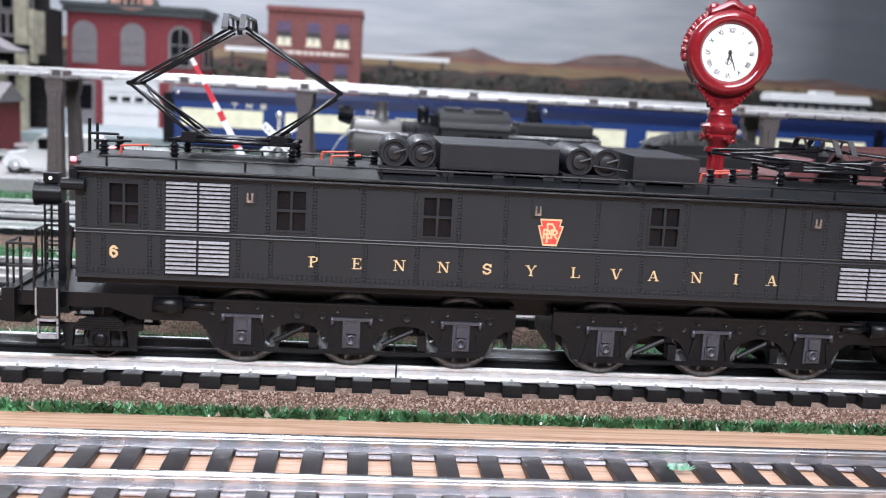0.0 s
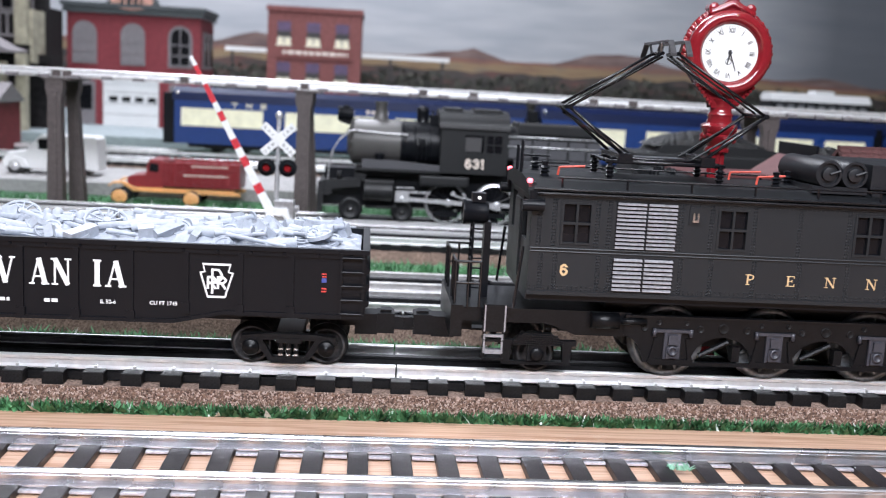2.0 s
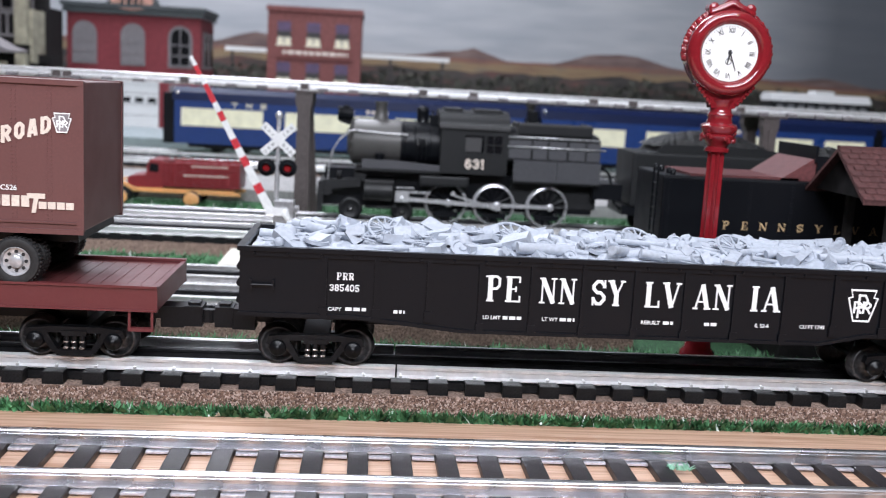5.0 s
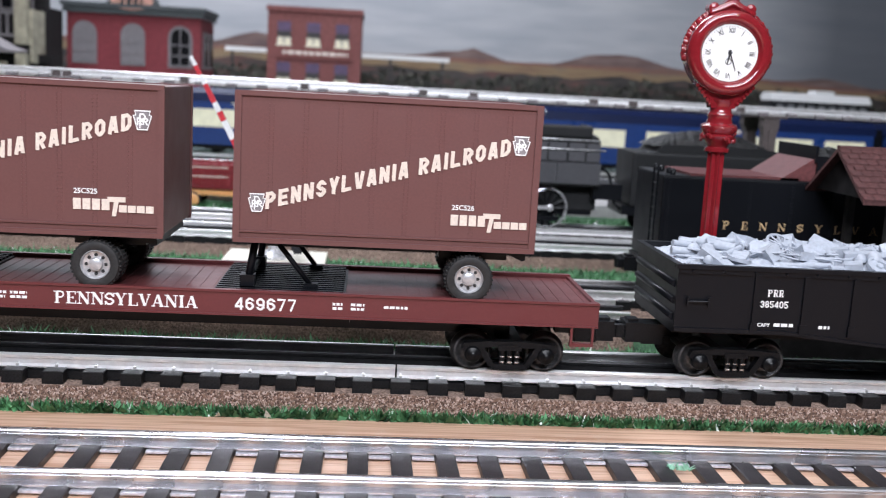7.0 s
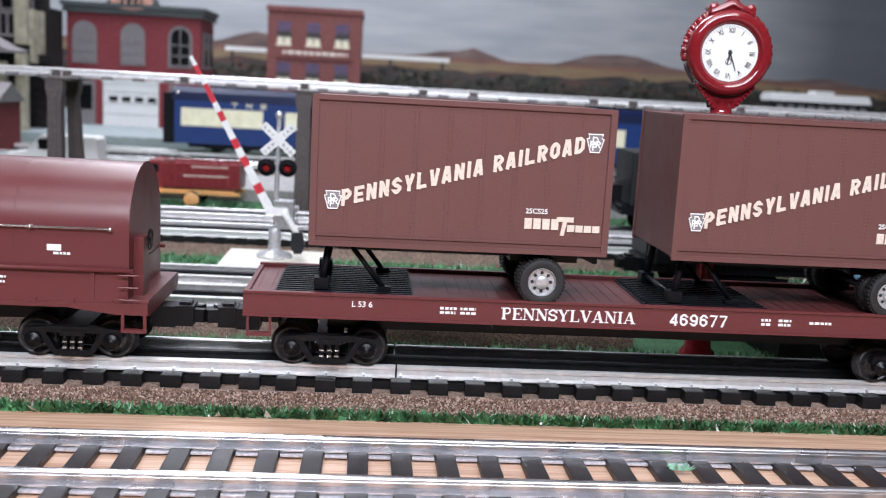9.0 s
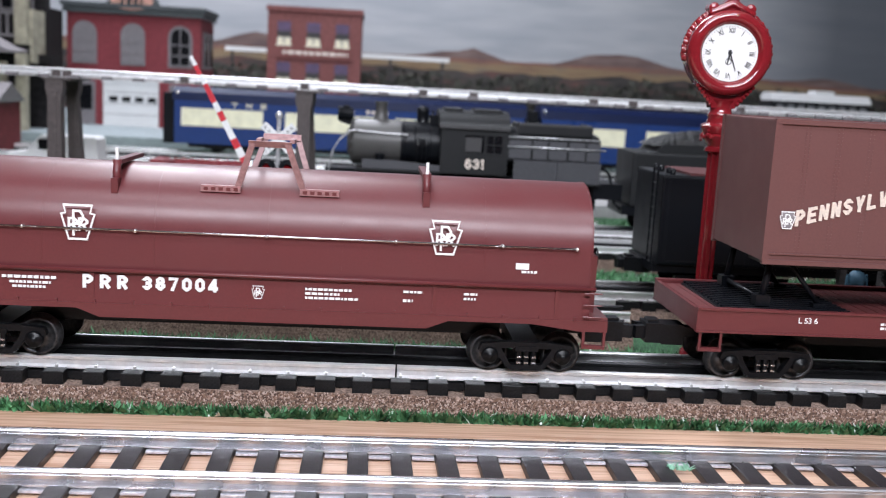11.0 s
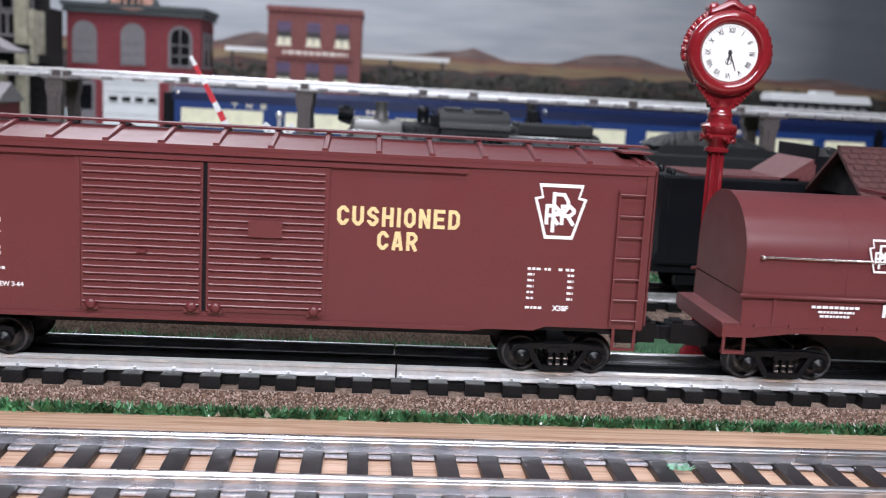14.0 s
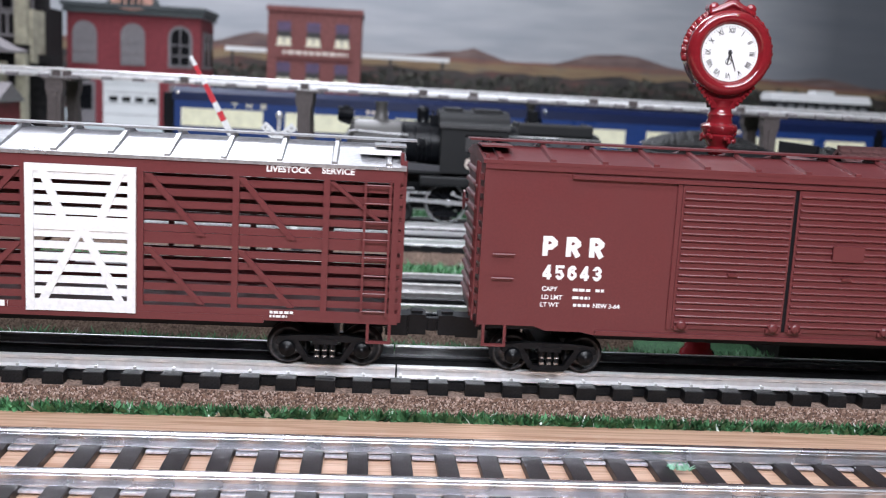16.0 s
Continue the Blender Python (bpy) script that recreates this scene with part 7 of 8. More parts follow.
def steam_engine():
    t = thing("steam_locomotive", pose(0, .4705, 0), "black camelback steam locomotive with graphite smokebox", "locomotive")
    zc = .0680
    bm = bmesh.new()
    lathe(bm, (-.0150, 0, zc), (1, 0, 0), [(0, -.005), (.0100, -.0045), (.0110, -.003), (.0165, -.002), (.0195, .0004), (.0200, .0015), (.0200, .0420)], 40)
    part("smokebox", bm, M_SMOKEBOX, t, "grey graphite smokebox")
    bm = bmesh.new()
    for k in range(14):
        a = k * 2 * math.pi / 14
        rod(bm, (-.0166, .0178 * math.cos(a), zc + .0178 * math.sin(a)), (-.0150, .0178 * math.cos(a), zc + .0178 * math.sin(a)), .0009, n=6)
    part("front_bolt", bm, M_SMOKEBOX, t)["kind"] = "stuff"
    bm = bmesh.new()
    lathe(bm, (.0268, 0, zc), (1, 0, 0), [(.0194, 0), (.0194, .1700), (0, .1700)], 40)
    for x in (.0300, .0395, .0530):
        lathe(bm, (x, 0, zc), (1, 0, 0), [(.0194, -.0009), (.0200, -.0005), (.0200, .0005), (.0194, .0009)], 40)
    part("boiler", bm, M_BLACK, t)
    bm = bmesh.new()
    lathe(bm, (.0092, 0, zc + .018), (0, 0, 1), [(.0085, 0), (.0062, .003), (.0052, .0055), (.0050, .0150), (.0056, .0158), (.0056, .0172), (.0042, .0172), (.0040, .010)], 22)
    part("stack", bm, M_SMOKEBOX, t, "grey straight smoke stack")
    bm = bmesh.new()
    lathe(bm, (.0460, 0, zc + .016), (0, 0, 1), [(.0070, 0), (.0052, .004), (.0050, .0110), (.0056, .0122), (.0050, .0150), (.0026, .0168), (0, .0172)], 20)
    part("steam_dome", bm, M_BLACK, t)
    bm = bmesh.new()
    box(bm, .0520, .0590, -.009, .009, .0860, .0935)
    rod(bm, (.0505, -.006, .0930), (.0600, -.006, .0930), .0012, n=8)
    rod(bm, (.0545, -.004, .0930), (.0545, -.004, .0975), .0012, n=8)
    part("turret", bm, M_BLACK, t)
    bm = bmesh.new()
    for x in (.0415, .0450, .0490):
        a = [(x, -.0196, .0745), (x, -.0215, .0680), (x + .001, -.0212, .0600), (x, -.0200, .0545)]
        for p, q in zip(a, a[1:]):
            rod(bm, p, q, .0008, n=6)
    box(bm, .0425, .0475, -.0225, -.0190, .0660, .0735)
    lathe(bm, (.0450, -.0225, .0700), (0, -1, 0), [(.0020, 0), (.0020, .0012), (0, .0016)], 12)
    part("boiler_valve", bm, M_BLACK, t, "black pipes and check valve")
    bm = bmesh.new()
    lathe(bm, (.0092, -.0235, .0480), (0, 0, 1), [(0, 0), (.0044, 0), (.0044, .0016), (.0036, .0022), (.0036, .0085), (.0044, .0092), (.0044, .0110), (.0014, .0118), (0, .0120)], 16)
    part("air_pump", bm, M_BLACK, t)
    bm = bmesh.new()
    lathe(bm, (-.0160, 0, .0910), (-1, 0, 0), [(0, -.001), (.0050, -.001), (.0058, .0010), (.0058, .0100), (.0064, .0108), (.0064, .0125), (.0050, .0125), (.0046, .0090)], 20)
    prism(bm, [(-.0270, .0840), (-.0130, .0800), (-.0130, .0850), (-.0250, .0862)], -.0035, .0035)
    box(bm, -.0240, -.0190, -.0022, .0022, .0965, .0985)
    part("headlamp", bm, M_BLACK, t, "round black headlamp on a bracket")
    # cab amidships
    bm = bmesh.new()
    for s in (-1, 1):
        ya, yb = sorted((s * .0305, s * .0290))
        box(bm, .0610, .1190, ya, yb, .0455, .0640)
        box(bm, .0610, .1190, ya, yb, .0790, .0860)
        for xa, xb in ((.0610, .0822), (.0985, .1000), (.1140, .1190)):
            box(bm, xa, xb, ya, yb, .0640, .0790)
    box(bm, .0612, .0625, -.0288, .0288, .0455, .0860)
    box(bm, .1175, .1188, -.0288, .0288, .0455, .0860)
    part("cab", bm, M_CAB, t, "flat black cab side")
    bm = bmesh.new()
    pts = [(-.0320, .0858)] + [(.0320 * math.cos(math.pi - math.pi * i / 12), .0862 + .0135 * math.sin(math.pi * i / 12)) for i in range(13)] + [(.0320, .0858)]
    prism(bm, pts, .0590, .1205, "yz")
    for f in bm.faces:
        f.smooth = abs(f.normal.x) < .5
    part("cab_roof", bm, M_CAB, t)
    for xa, xb in ((.0640, .0800), (.0900, .1150)):
        shape("roof_hatch", M_CAB, t, (xa, xb, -.0150, .0150, .0960, .1012), bevel=.0008)
    shape("drip_rail", M_BOILER, t, (.0590, .1205, -.0330, -.0305, .0842, .0866))
    w = shape("cab_window", M_GLASSDARK, t, (.0822, .1140, -.0292, -.0288, .0640, .0790))
    shape("window_shutter", M_BOILER, w, (.0824, .0960, -.0300, -.0294, .0650, .0770))
    shape("window_frame", M_CAB, w, (.0822, .1140, -.0310, -.0290, .0625, .0642), (.1000, .1010, -.0303, -.0292, .0640, .0790), (.1066, .1076, -.0303, -.0292, .0640, .0790), (.1000, .1140, -.0303, -.0292, .0708, .0718))
    bm = bmesh.new()
    for ch, x in zip("631", (.0826, .0893, .0962)):
        letter(bm, ch, x, .0500, .0088, -.0306, th=.21)
    part("road_number", bm, M_CREAM_INK, t)
    # wide firebox behind the cab
    bm = bmesh.new()
    pts = [(-.0280, .0590), (-.0284, .0740)] + [(.0284 * math.cos(math.pi - math.pi * k / 14), .0740 + .0095 * math.sin(math.pi * k / 14)) for k in range(1, 14)] + [(.0284, .0740), (.0280, .0590)]
    prism(bm, pts, .1190, .2010, "yz")
    for f in bm.faces:
        f.smooth = abs(f.normal.x) < .5
    part("firebox", bm, M_CAB, t, "wide rounded grey-black firebox")
    for xa, xb in ((.1205, .1395), (.1415, .1710), (.1730, .2005)):
        shape("firebox_panel", M_ASHPAN, t, (xa, xb, -.0291, -.0281, .0612, .0770))
    for s in (-1, 1):
        for xa, xb in ((.1250, .1630), (.1634, .2016)):
            bm = bmesh.new()
            prism(bm, [(s * .0305, .0415), (s * .0270, .0415), (s * .0285, .0600), (s * .0312, .0590)], xa, xb, "yz")
            part("ash_pan", bm, M_ASHPAN, t, "grey ash pan panel")
    shape("grate_box", M_CAB, t, (.1260, .2030, -.0135, .0135, .0170, .0415), (.1260, .2030, -.0285, .0285, .0395, .0418))
    for x in (.1405, .1545, .1720, .1880):
        shape("firebox_band", M_CAB, t, (x - .0008, x + .0008, -.0295, -.0278, .0600, .0775))
    bm = bmesh.new()
    box(bm, .1286, .1945, -.0230, .0230, .0812, .0905)
    part("bunker", bm, M_CAB, t, "black oil bunker on the firebox", bevel=.0014)
    shape("bunker_rim", M_BOILER, t, (.1290, .1940, -.0236, -.0218, .0900, .0918), (.1290, .1310, -.0218, .0218, .0900, .0918), (.1920, .1940, -.0218, .0218, .0900, .0918))
    for zz, xa, xb in ((.0795, .1190, .2005), (.0712, .1190, .2055)):
        bm = bmesh.new()
        rod(bm, (xa, -.0300, zz), (xb, -.0300, zz), .0008, n=8)
        for x in (.1240, .1405, .1720, .1985):
            rod(bm, (x, -.0300, zz), (x, -.0270, zz), .0007, n=6)
        part("handrail", bm, M_HUB, t, "bright steel handrail")
    # running boards, pilot and frame
    shape("running_plate", M_CAB, t, (-.0110, .0612, -.0300, .0300, .0445, .0468))
    bm = bmesh.new()
    for s in (-1, 1):
        prism(bm, [(-.0060, .0468), (.0612, .0468), (.0612, .0512), (.0200, .0540), (-.0060, .0540)], *sorted((s * .0285, s * .0215)))
    part("casing", bm, M_ASHPAN, t, "pale grey casing above the running board")
    shape("air_tank", M_CAB, t, (.0442, .0872, -.0300, -.0200, .0335, .0425), bevel=.002)
    bm = bmesh.new()
    prism(bm, [(-.0420, .0215), (-.0420, .0330), (-.0380, .0345), (-.0240, .0352), (-.0060, .0370), (-.0060, .0300), (-.0300, .0270), (-.0330, .0215)], -.0260, .0260)
    box(bm, -.0430, -.0385, -.0280, -.0240, .0070, .0330)
    box(bm, -.0430, -.0385, .0240, .0280, .0070, .0330)
    part("pilot", bm, M_CAB, t, "black pilot deck and posts")
    bm = bmesh.new()
    box(bm, -.0120, -.0020, -.0240, .0240, .0352, .0440)
    rod(bm, (-.0250, -.0220, .0355), (-.0250, -.0220, .0425), .0018, n=8)
    part("steam_chest", bm, M_CAB, t)
    shape("frame", M_BLACK, t, (-.0380, .2000, -.0120, .0120, .0120, .0445), (.1980, .2240, -.0240, .0240, .0280, .0420))
    bm = bmesh.new()
    box(bm, -.0030, .0222, -.0305, -.0180, .0240, .0370)
    lathe(bm, (-.0040, -.0240, .0270), (1, 0, 0), [(0, 0), (.0060, 0), (.0085, .001), (.0085, .0250), (.0060, .0262), (0, .0262)], 20)
    part("cylinder", bm, M_CAB, t)
    shape("cylinder_band", M_BOILER, t, (-.0030, .0222, -.0309, -.0304, .0350, .0362))
    bm = bmesh.new()
    rod(bm, (-.0020, -.0280, .0130), (.0260, -.0280, .0130), .0012, n=8)
    part("truck_bar", bm, M_CAB, t)
    for x, r, z in ((-.0145, .0097, .0097), (.0307, .0090, .0090)):
        for s in (-1, 1):
            bm = bmesh.new()
            lathe(bm, (x, s * .0168, z), (0, s, 0), [(0, -.002), (r + .001, -.002), (r, -.001), (r, .0024), (r * .82, .0028), (r * .70, .0018), (r * .30, .0018), (r * .26, .0030), (0, .0032)], 30)
            w = part("pony_wheel", bm, M_CAB, t, "solid dark pony wheel")
            bm = bmesh.new()
            lathe(bm, (x, s * .0200, z), (0, s, 0), [(.0012, 0), (.0010, .0010), (0, .0012)], 10)
            part("axle_end", bm, M_STEEL, w)
    for x in (.0689, .1115, .1590):
        r, z = .0180, .0180
        for s in (-1, 1):
            bm = bmesh.new()
            y = s * .0168
            lathe(bm, (x, y, z), (0, s, 0), [(r * .91, -.002), (r + .001, -.002), (r, -.001), (r, .0022), (r * .93, .0026), (r * .91, .001)], 44)
            w = part("driving_wheel", bm, M_HUB, t, "spoked driving wheel with bright rim")
            bm = bmesh.new()
            for k in range(14):
                a = k * 2 * math.pi / 14
                rod(bm, (x, y, z), (x + r * .92 * math.cos(a), y, z + r * .92 * math.sin(a)), r * .065, n=6)
            lathe(bm, (x, y - s * .001, z), (0, s, 0), [(r * .26, 0), (r * .26, .003), (0, .0034)], 14)
            prism(bm, [(x - r * .55, z - r * .66), (x + r * .55, z - r * .66), (x + r * .72, z - r * .40), (x - r * .72, z - r * .40)], *sorted((y, y + s * .0012)))
            part("spokes", bm, M_BLACK, w)
    bm = bmesh.new()
    box(bm, .0660, .1630, -.0216, -.0204, .0168, .0200)
    for x in (.0689, .1115, .1590):
        lathe(bm, (x + .002, -.0214, .0186), (0, -1, 0), [(.0032, 0), (.0032, .0014), (.0018, .0018), (.0016, .0034), (0, .0036)], 16)
    part("side_rod", bm, M_HUB, t, "bright steel side rod")
    bm = bmesh.new()
    prism(bm, [(.0300, .0190), (.0300, .0225), (.1120, .0196), (.1160, .0176), (.1120, .0158)], -.0242, -.0230)
    part("main_rod", bm, M_HUB, t, "bright steel main rod")
    bm = bmesh.new()
    prism(bm, [(.0720, .0262), (.0738, .0300), (.0756, .0286), (.0766, .0262), (.1165, .0166), (.1165, .0140), (.1130, .0140)], -.0258, -.0246)
    part("eccentric_rod", bm, M_HUB, t, "bright eccentric rod")
    bm = bmesh.new()
    box(bm, .0240, .0360, -.0260, -.0220, .0180, .0275)
    lathe(bm, (.0300, -.0260, .0210), (0, -1, 0), [(.0020, 0), (.0020, .0012), (0, .0016)], 12)
    part("crosshead", bm, M_HUB, t, bevel=.0006)
    for za, zb in ((.0262, .0278), (.0300, .0312)):
        shape("guide_bar", M_HUB, t, (.0240, .0520 if za < .028 else .0400, -.0262, -.0235, za, zb))
    for s in (-1, 1):
        y = s * .0225
        bm = bmesh.new()
        pts = [(.0330, y, .0762), (.0150, y, .0765), (-.0130, y * .95, .0780), (-.0170, y * .95, .0770), (-.0260, y, .0690), (-.0320, y, .0590), (-.0340, y, .0480), (-.0345, y, .0350)]
        for a, b in zip(pts, pts[1:]):
            rod(bm, a, b, .0009 if b[0] > -.02 else .0006, n=6)
        part("grab_rail", bm, M_HUB, t, "bent bright grab rail")
    bm = bmesh.new()
    pts = [(.2050, -.022, .0560), (.2120, -.022, .0500), (.2150, -.022, .0380), (.2180, -.020, .0260), (.2260, -.018, .0180), (.2330, -.018, .0200)]
    for a, b in zip(pts, pts[1:]):
        rod(bm, a, b, .0012, n=8)
    part("hose", bm, M_BLACK, t, "curved black hose")
    # tender behind the engine
    d = thing("coal_tender", pose(0, .4705, 0), "black coal tender heaped with coal", "tender")
    shape("tank", M_CAB, d, (.2300, .3900, -.0300, .0300, .0240, .0720), bevel=.002)
    bm = bmesh.new()
    prism(bm, [(.2500, .0720), (.2560, .0800), (.3450, .0800), (.3900, .0720)], -.0290, .0290)
    part("coal_board", bm, M_CAB, d)
    bm = bmesh.new()
    nx, ny = 40, 16
    g = [[bm.verts.new((.2480 + .105 * i / nx, -.027 + .054 * j / ny, .0780 + .0140 * math.sin(math.pi * i / nx) ** .6 * math.sin(math.pi * j / ny) ** .5 + .0016 * noise.noise(Vector((i * .9, j * .9, 2))))) for j in range(ny + 1)] for i in range(nx + 1)]
    for i in range(nx):
        for j in range(ny):
            bm.faces.new((g[i][j], g[i + 1][j], g[i + 1][j + 1], g[i][j + 1]))
    part("coal", bm, M_COAL, d, "heap of black coal")
    shape("tender_frame", M_BLACK, d, (.2240, .3900, -.0270, .0270, .0160, .0240))
    bm = bmesh.new()
    for x in (.250, .275, .345, .370):
        for s in (-1, 1):
            lathe(bm, (x, s * .0168, .0085), (0, s, 0), [(0, -.002), (.0095, -.002), (.0085, -.001), (.0085, .002), (0, .002)], 20)
    part("tender_wheels", bm, M_WHEEL, d)


def big_tender():
    t = thing("lettered_tender", pose(0, .1970, 0), "black locomotive tender with gold lettering and red deck", "tender")
    Y0 = -.0300
    shape("tank", M_BLACK, t, (.1760, .4600, Y0, .0300, .0200, .0745), bevel=.0016)
    shape("deck", M_TENDER_DECK, t, (.1930, .2600, -.0270, .0270, .0746, .0760), label="dull red deck plate")
    bm = bmesh.new()
    prism(bm, [(.2480, .0746), (.2680, .0880), (.2720, .0880), (.2720, .0746)], -.0270, .0270)
    part("coal_slope", bm, M_TENDER_DECK, t)
    shape("bunker_wall", M_BLACK, t, (.2700, .4600, -.0285, -.0265, .0745, .0900), (.2700, .4600, .0265, .0285, .0745, .0900), (.2685, .2700, -.0285, .0285, .0860, .0960))
    bm = bmesh.new()
    nx, ny = 40, 12
    g = [[bm.verts.new((.272 + .17 * i / nx, -.0262 + .0524 * j / ny, .0880 + .0060 * math.sin(math.pi * j / ny) + .0022 * noise.noise(Vector((i * .8, j * .8, 7))))) for j in range(ny + 1)] for i in range(nx + 1)]
    for i in range(nx):
        for j in range(ny):
            bm.faces.new((g[i][j], g[i + 1][j], g[i + 1][j + 1], g[i][j + 1]))
    part("coal", bm, M_COAL, t)
    bm = bmesh.new()
    centred(bm, "PENNSYLVANIA", [.2165 + .01159 * i for i in range(12)], .0436, .0047, Y0, 1.25)
    part("lettering", bm, M_GOLD, t)
    bm = bmesh.new()
    for x in (.1800, .2300, .2560, .2820, .3080):
        for dx in (-.0006, .0006):
            rivets(bm, (x + dx, Y0, .0230), (x + dx, Y0, .0735), 26, .0003)
    rivets(bm, (.1770, Y0, .0725), (.36, Y0, .0725), 110, .0003)
    rivets(bm, (.1770, Y0, .0225), (.36, Y0, .0225), 110, .0003)
    part("rivets", bm, M_LOCO, t)["kind"] = "stuff"
    bm = bmesh.new()
    for k in range(7):
        rod(bm, (.1735, -.0260, .024 + k * .0075), (.1735, -.0170, .024 + k * .0075), .0005, n=6)
    for y in (-.0260, -.0170):
        rod(bm, (.1735, y, .020), (.1735, y, .078), .0006, n=6)
    for y in (-.024, -.016, 0, .012):
        lathe(bm, (.1830, y, .0745), (0, 0, 1), [(.0018, 0), (.0018, .0030), (.0010, .0036), (0, .0040)], 10)
    part("end_ladder", bm, M_BLACK, t)
    shape("tender_frame", M_BLACK, t, (.1740, .4600, -.0270, .0270, .0150, .0200))
    bm = bmesh.new()
    for x in (.200, .225, .250, .330, .355):
        for s in (-1, 1):
            lathe(bm, (x, s * .0168, .0080), (0, s, 0), [(0, -.002), (.0092, -.002), (.0080, -.001), (.0080, .002), (0, .002)], 20)
    box(bm, .190, .262, -.0240, -.0210, .0070, .0130)
    part("tender_truck", bm, M_FRAME, t)
    coupler(t, .1760, -1, .014)


def station():
    t = thing("station_shelter", pose(0, 0, 0), "open station shelter with brown tiled gable roof", "station")
    shape("platform", M_HOUSE, t, (.225, .62, .092, .160, -.0194, .0080))
    for x in (.285, .45):
        for y in (.105, .152):
            bm = bmesh.new()
            box(bm, x - .0022, x + .0022, y - .0022, y + .0022, .0080, .0760)
            part("post", bm, M_DARKWOOD, t)
    zr, zl = .0975, .0715
    for s in (-1, 1):
        bm = bmesh.new()
        ye = .130 + s * .036
        prism(bm, [(.130, zr), (ye, zl), (ye, zl - .0022), (.130, zr - .0026)], .2630, .62, "yz")
        slope = part("roof_slope", bm, M_ROOFTILE, t)
    bm = bmesh.new()
    prism(bm, [(.098, .0715), (.162, .0715), (.130, .0950)], .2680, .2700, "yz")
    part("gable", bm, M_HOUSE, t, "dark timber gable")
    rows = 9
    for r in range(rows):
        u0, u1 = r / rows, (r + 1.12) / rows
        ya, za = .130 - .036 * u0, zr - (zr - zl) * u0 + .0004
        yb, zb = .130 - .036 * u1, zr - (zr - zl) * u1 + .0004
        for k in range(10):
            x0 = .2630 + k * .0062 + (.0031 if r % 2 else 0)
            bm = bmesh.new()
            v = [bm.verts.new(q) for q in ((x0 + .0002, ya, za), (x0 + .0060, ya, za), (x0 + .0060, yb, zb + .0009), (x0 + .0002, yb, zb + .0009), (x0 + .0002, yb, zb), (x0 + .0060, yb, zb))]
            bm.faces.new((v[0], v[1], v[2], v[3]))
            bm.faces.new((v[3], v[2], v[5], v[4]))
            part("roof_tile", bm, M_ROOFTILE, t)
    shape("ridge_board", M_ROOFTILE, t, (.2630, .62, .1285, .1315, zr - .0005, zr + .0012))
    bm = bmesh.new()
    X, Y, Z = .2675, .100, .0080
    lathe(bm, (X, Y, Z), (0, 0, 1), [(.0030, 0), (.0036, .0040), (.0034, .012), (.0050, .0150), (.0052, .0210), (.0030, .0240), (.0012, .0248), (.0018, .0258), (.0023, .0285), (.0016, .0308), (0, .0314)], 14)
    for s in (-1, 1):
        rod(bm, (X + s * .0046, Y, Z + .0225), (X + s * .0058, Y - .001, Z + .0140), .0014, .0011, n=8)
    tagged(part("toy_figure", bm, M_FIGURE), "small painted toy figure in blue on the platform", "figurine")


# ---- far side ----
def coaches():
    for i, (x0, x1) in enumerate(((-.292, .235), (.262, .790), (.815, 1.34))):
        t = thing("passenger_coach", pose(0, 1.1400, 0), "blue passenger coach with a cream window band", "coach", "coaches of the blue train")
        bm = bmesh.new()
        prism(bm, [(-.034, .0140), (.034, .0140), (.034, .0780), (-.034, .0780)], x0, x1, "yz")
        part("body", bm, M_BLUE, t)
        bm = bmesh.new()
        prism(bm, [(-.0345, .0775), (.0345, .0775), (.0310, .0900), (.0180, .0975), (-.0180, .0975), (-.0310, .0900)], x0 - .003, x1 + .003, "yz")
        part("roof", bm, M_NAVY, t)
        panels = [(.010, .131), (.164, .300), (.330, .430), (.450, .515)]
        for a, b in panels:
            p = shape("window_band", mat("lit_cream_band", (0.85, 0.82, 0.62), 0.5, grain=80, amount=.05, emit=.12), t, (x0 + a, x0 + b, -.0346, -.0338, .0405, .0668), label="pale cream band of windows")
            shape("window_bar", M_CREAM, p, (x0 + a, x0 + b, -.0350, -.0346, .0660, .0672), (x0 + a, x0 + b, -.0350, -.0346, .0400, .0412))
        if i == 0:
            bm = bmesh.new()
            line_of(bm, "THE", x0 + .084, x0 + .136, .0702, .0068, -.0341, gap=.9)
            part("lettering", bm, M_CREAM, t)
        bars("name_board", [(x0 + .252, x0 + .268, .0706, .0060), (x0 + .285, x0 + .318, .0706, .0060)], -.0343, M_CREAM_INK, t)
        bm = bmesh.new()
        box(bm, x0 + .02, x1 - .02, -.030, .030, .008, .0142)
        for u in (.06, .10, .42, .46):
            for s in (-1, 1):
                lathe(bm, (x0 + u, s * .0168, .0090), (0, s, 0), [(0, -.002), (.0100, -.002), (.0090, 0), (.0090, .003), (0, .003)], 16)
            box(bm, x0 + u - .016, x0 + u + .016, -.026, -.022, .006, .013)
        part("underbody", bm, M_BLACK, t)
        shape("vestibule", M_BLACK, t, (x0 - .020, x0, -.016, .016, .012, .088))
        bm = bmesh.new()
        lathe(bm, (x0 + .004, -.028, .0890), (0, -1, 0), [(.0030, 0), (.0026, .004), (0, .005)], 10)
        part("marker_lamp", bm, M_STEEL, t)


def arch(x, z0, z1, w, inset=0.0):
    w2 = w / 2 - inset
    pts = [(x - w2, z0 + inset), (x + w2, z0 + inset)]
    for i in range(9):
        a = math.pi * i / 8
        pts.append((x + w2 * math.cos(a), z1 - w / 2 + w2 * math.sin(a)))
    return pts


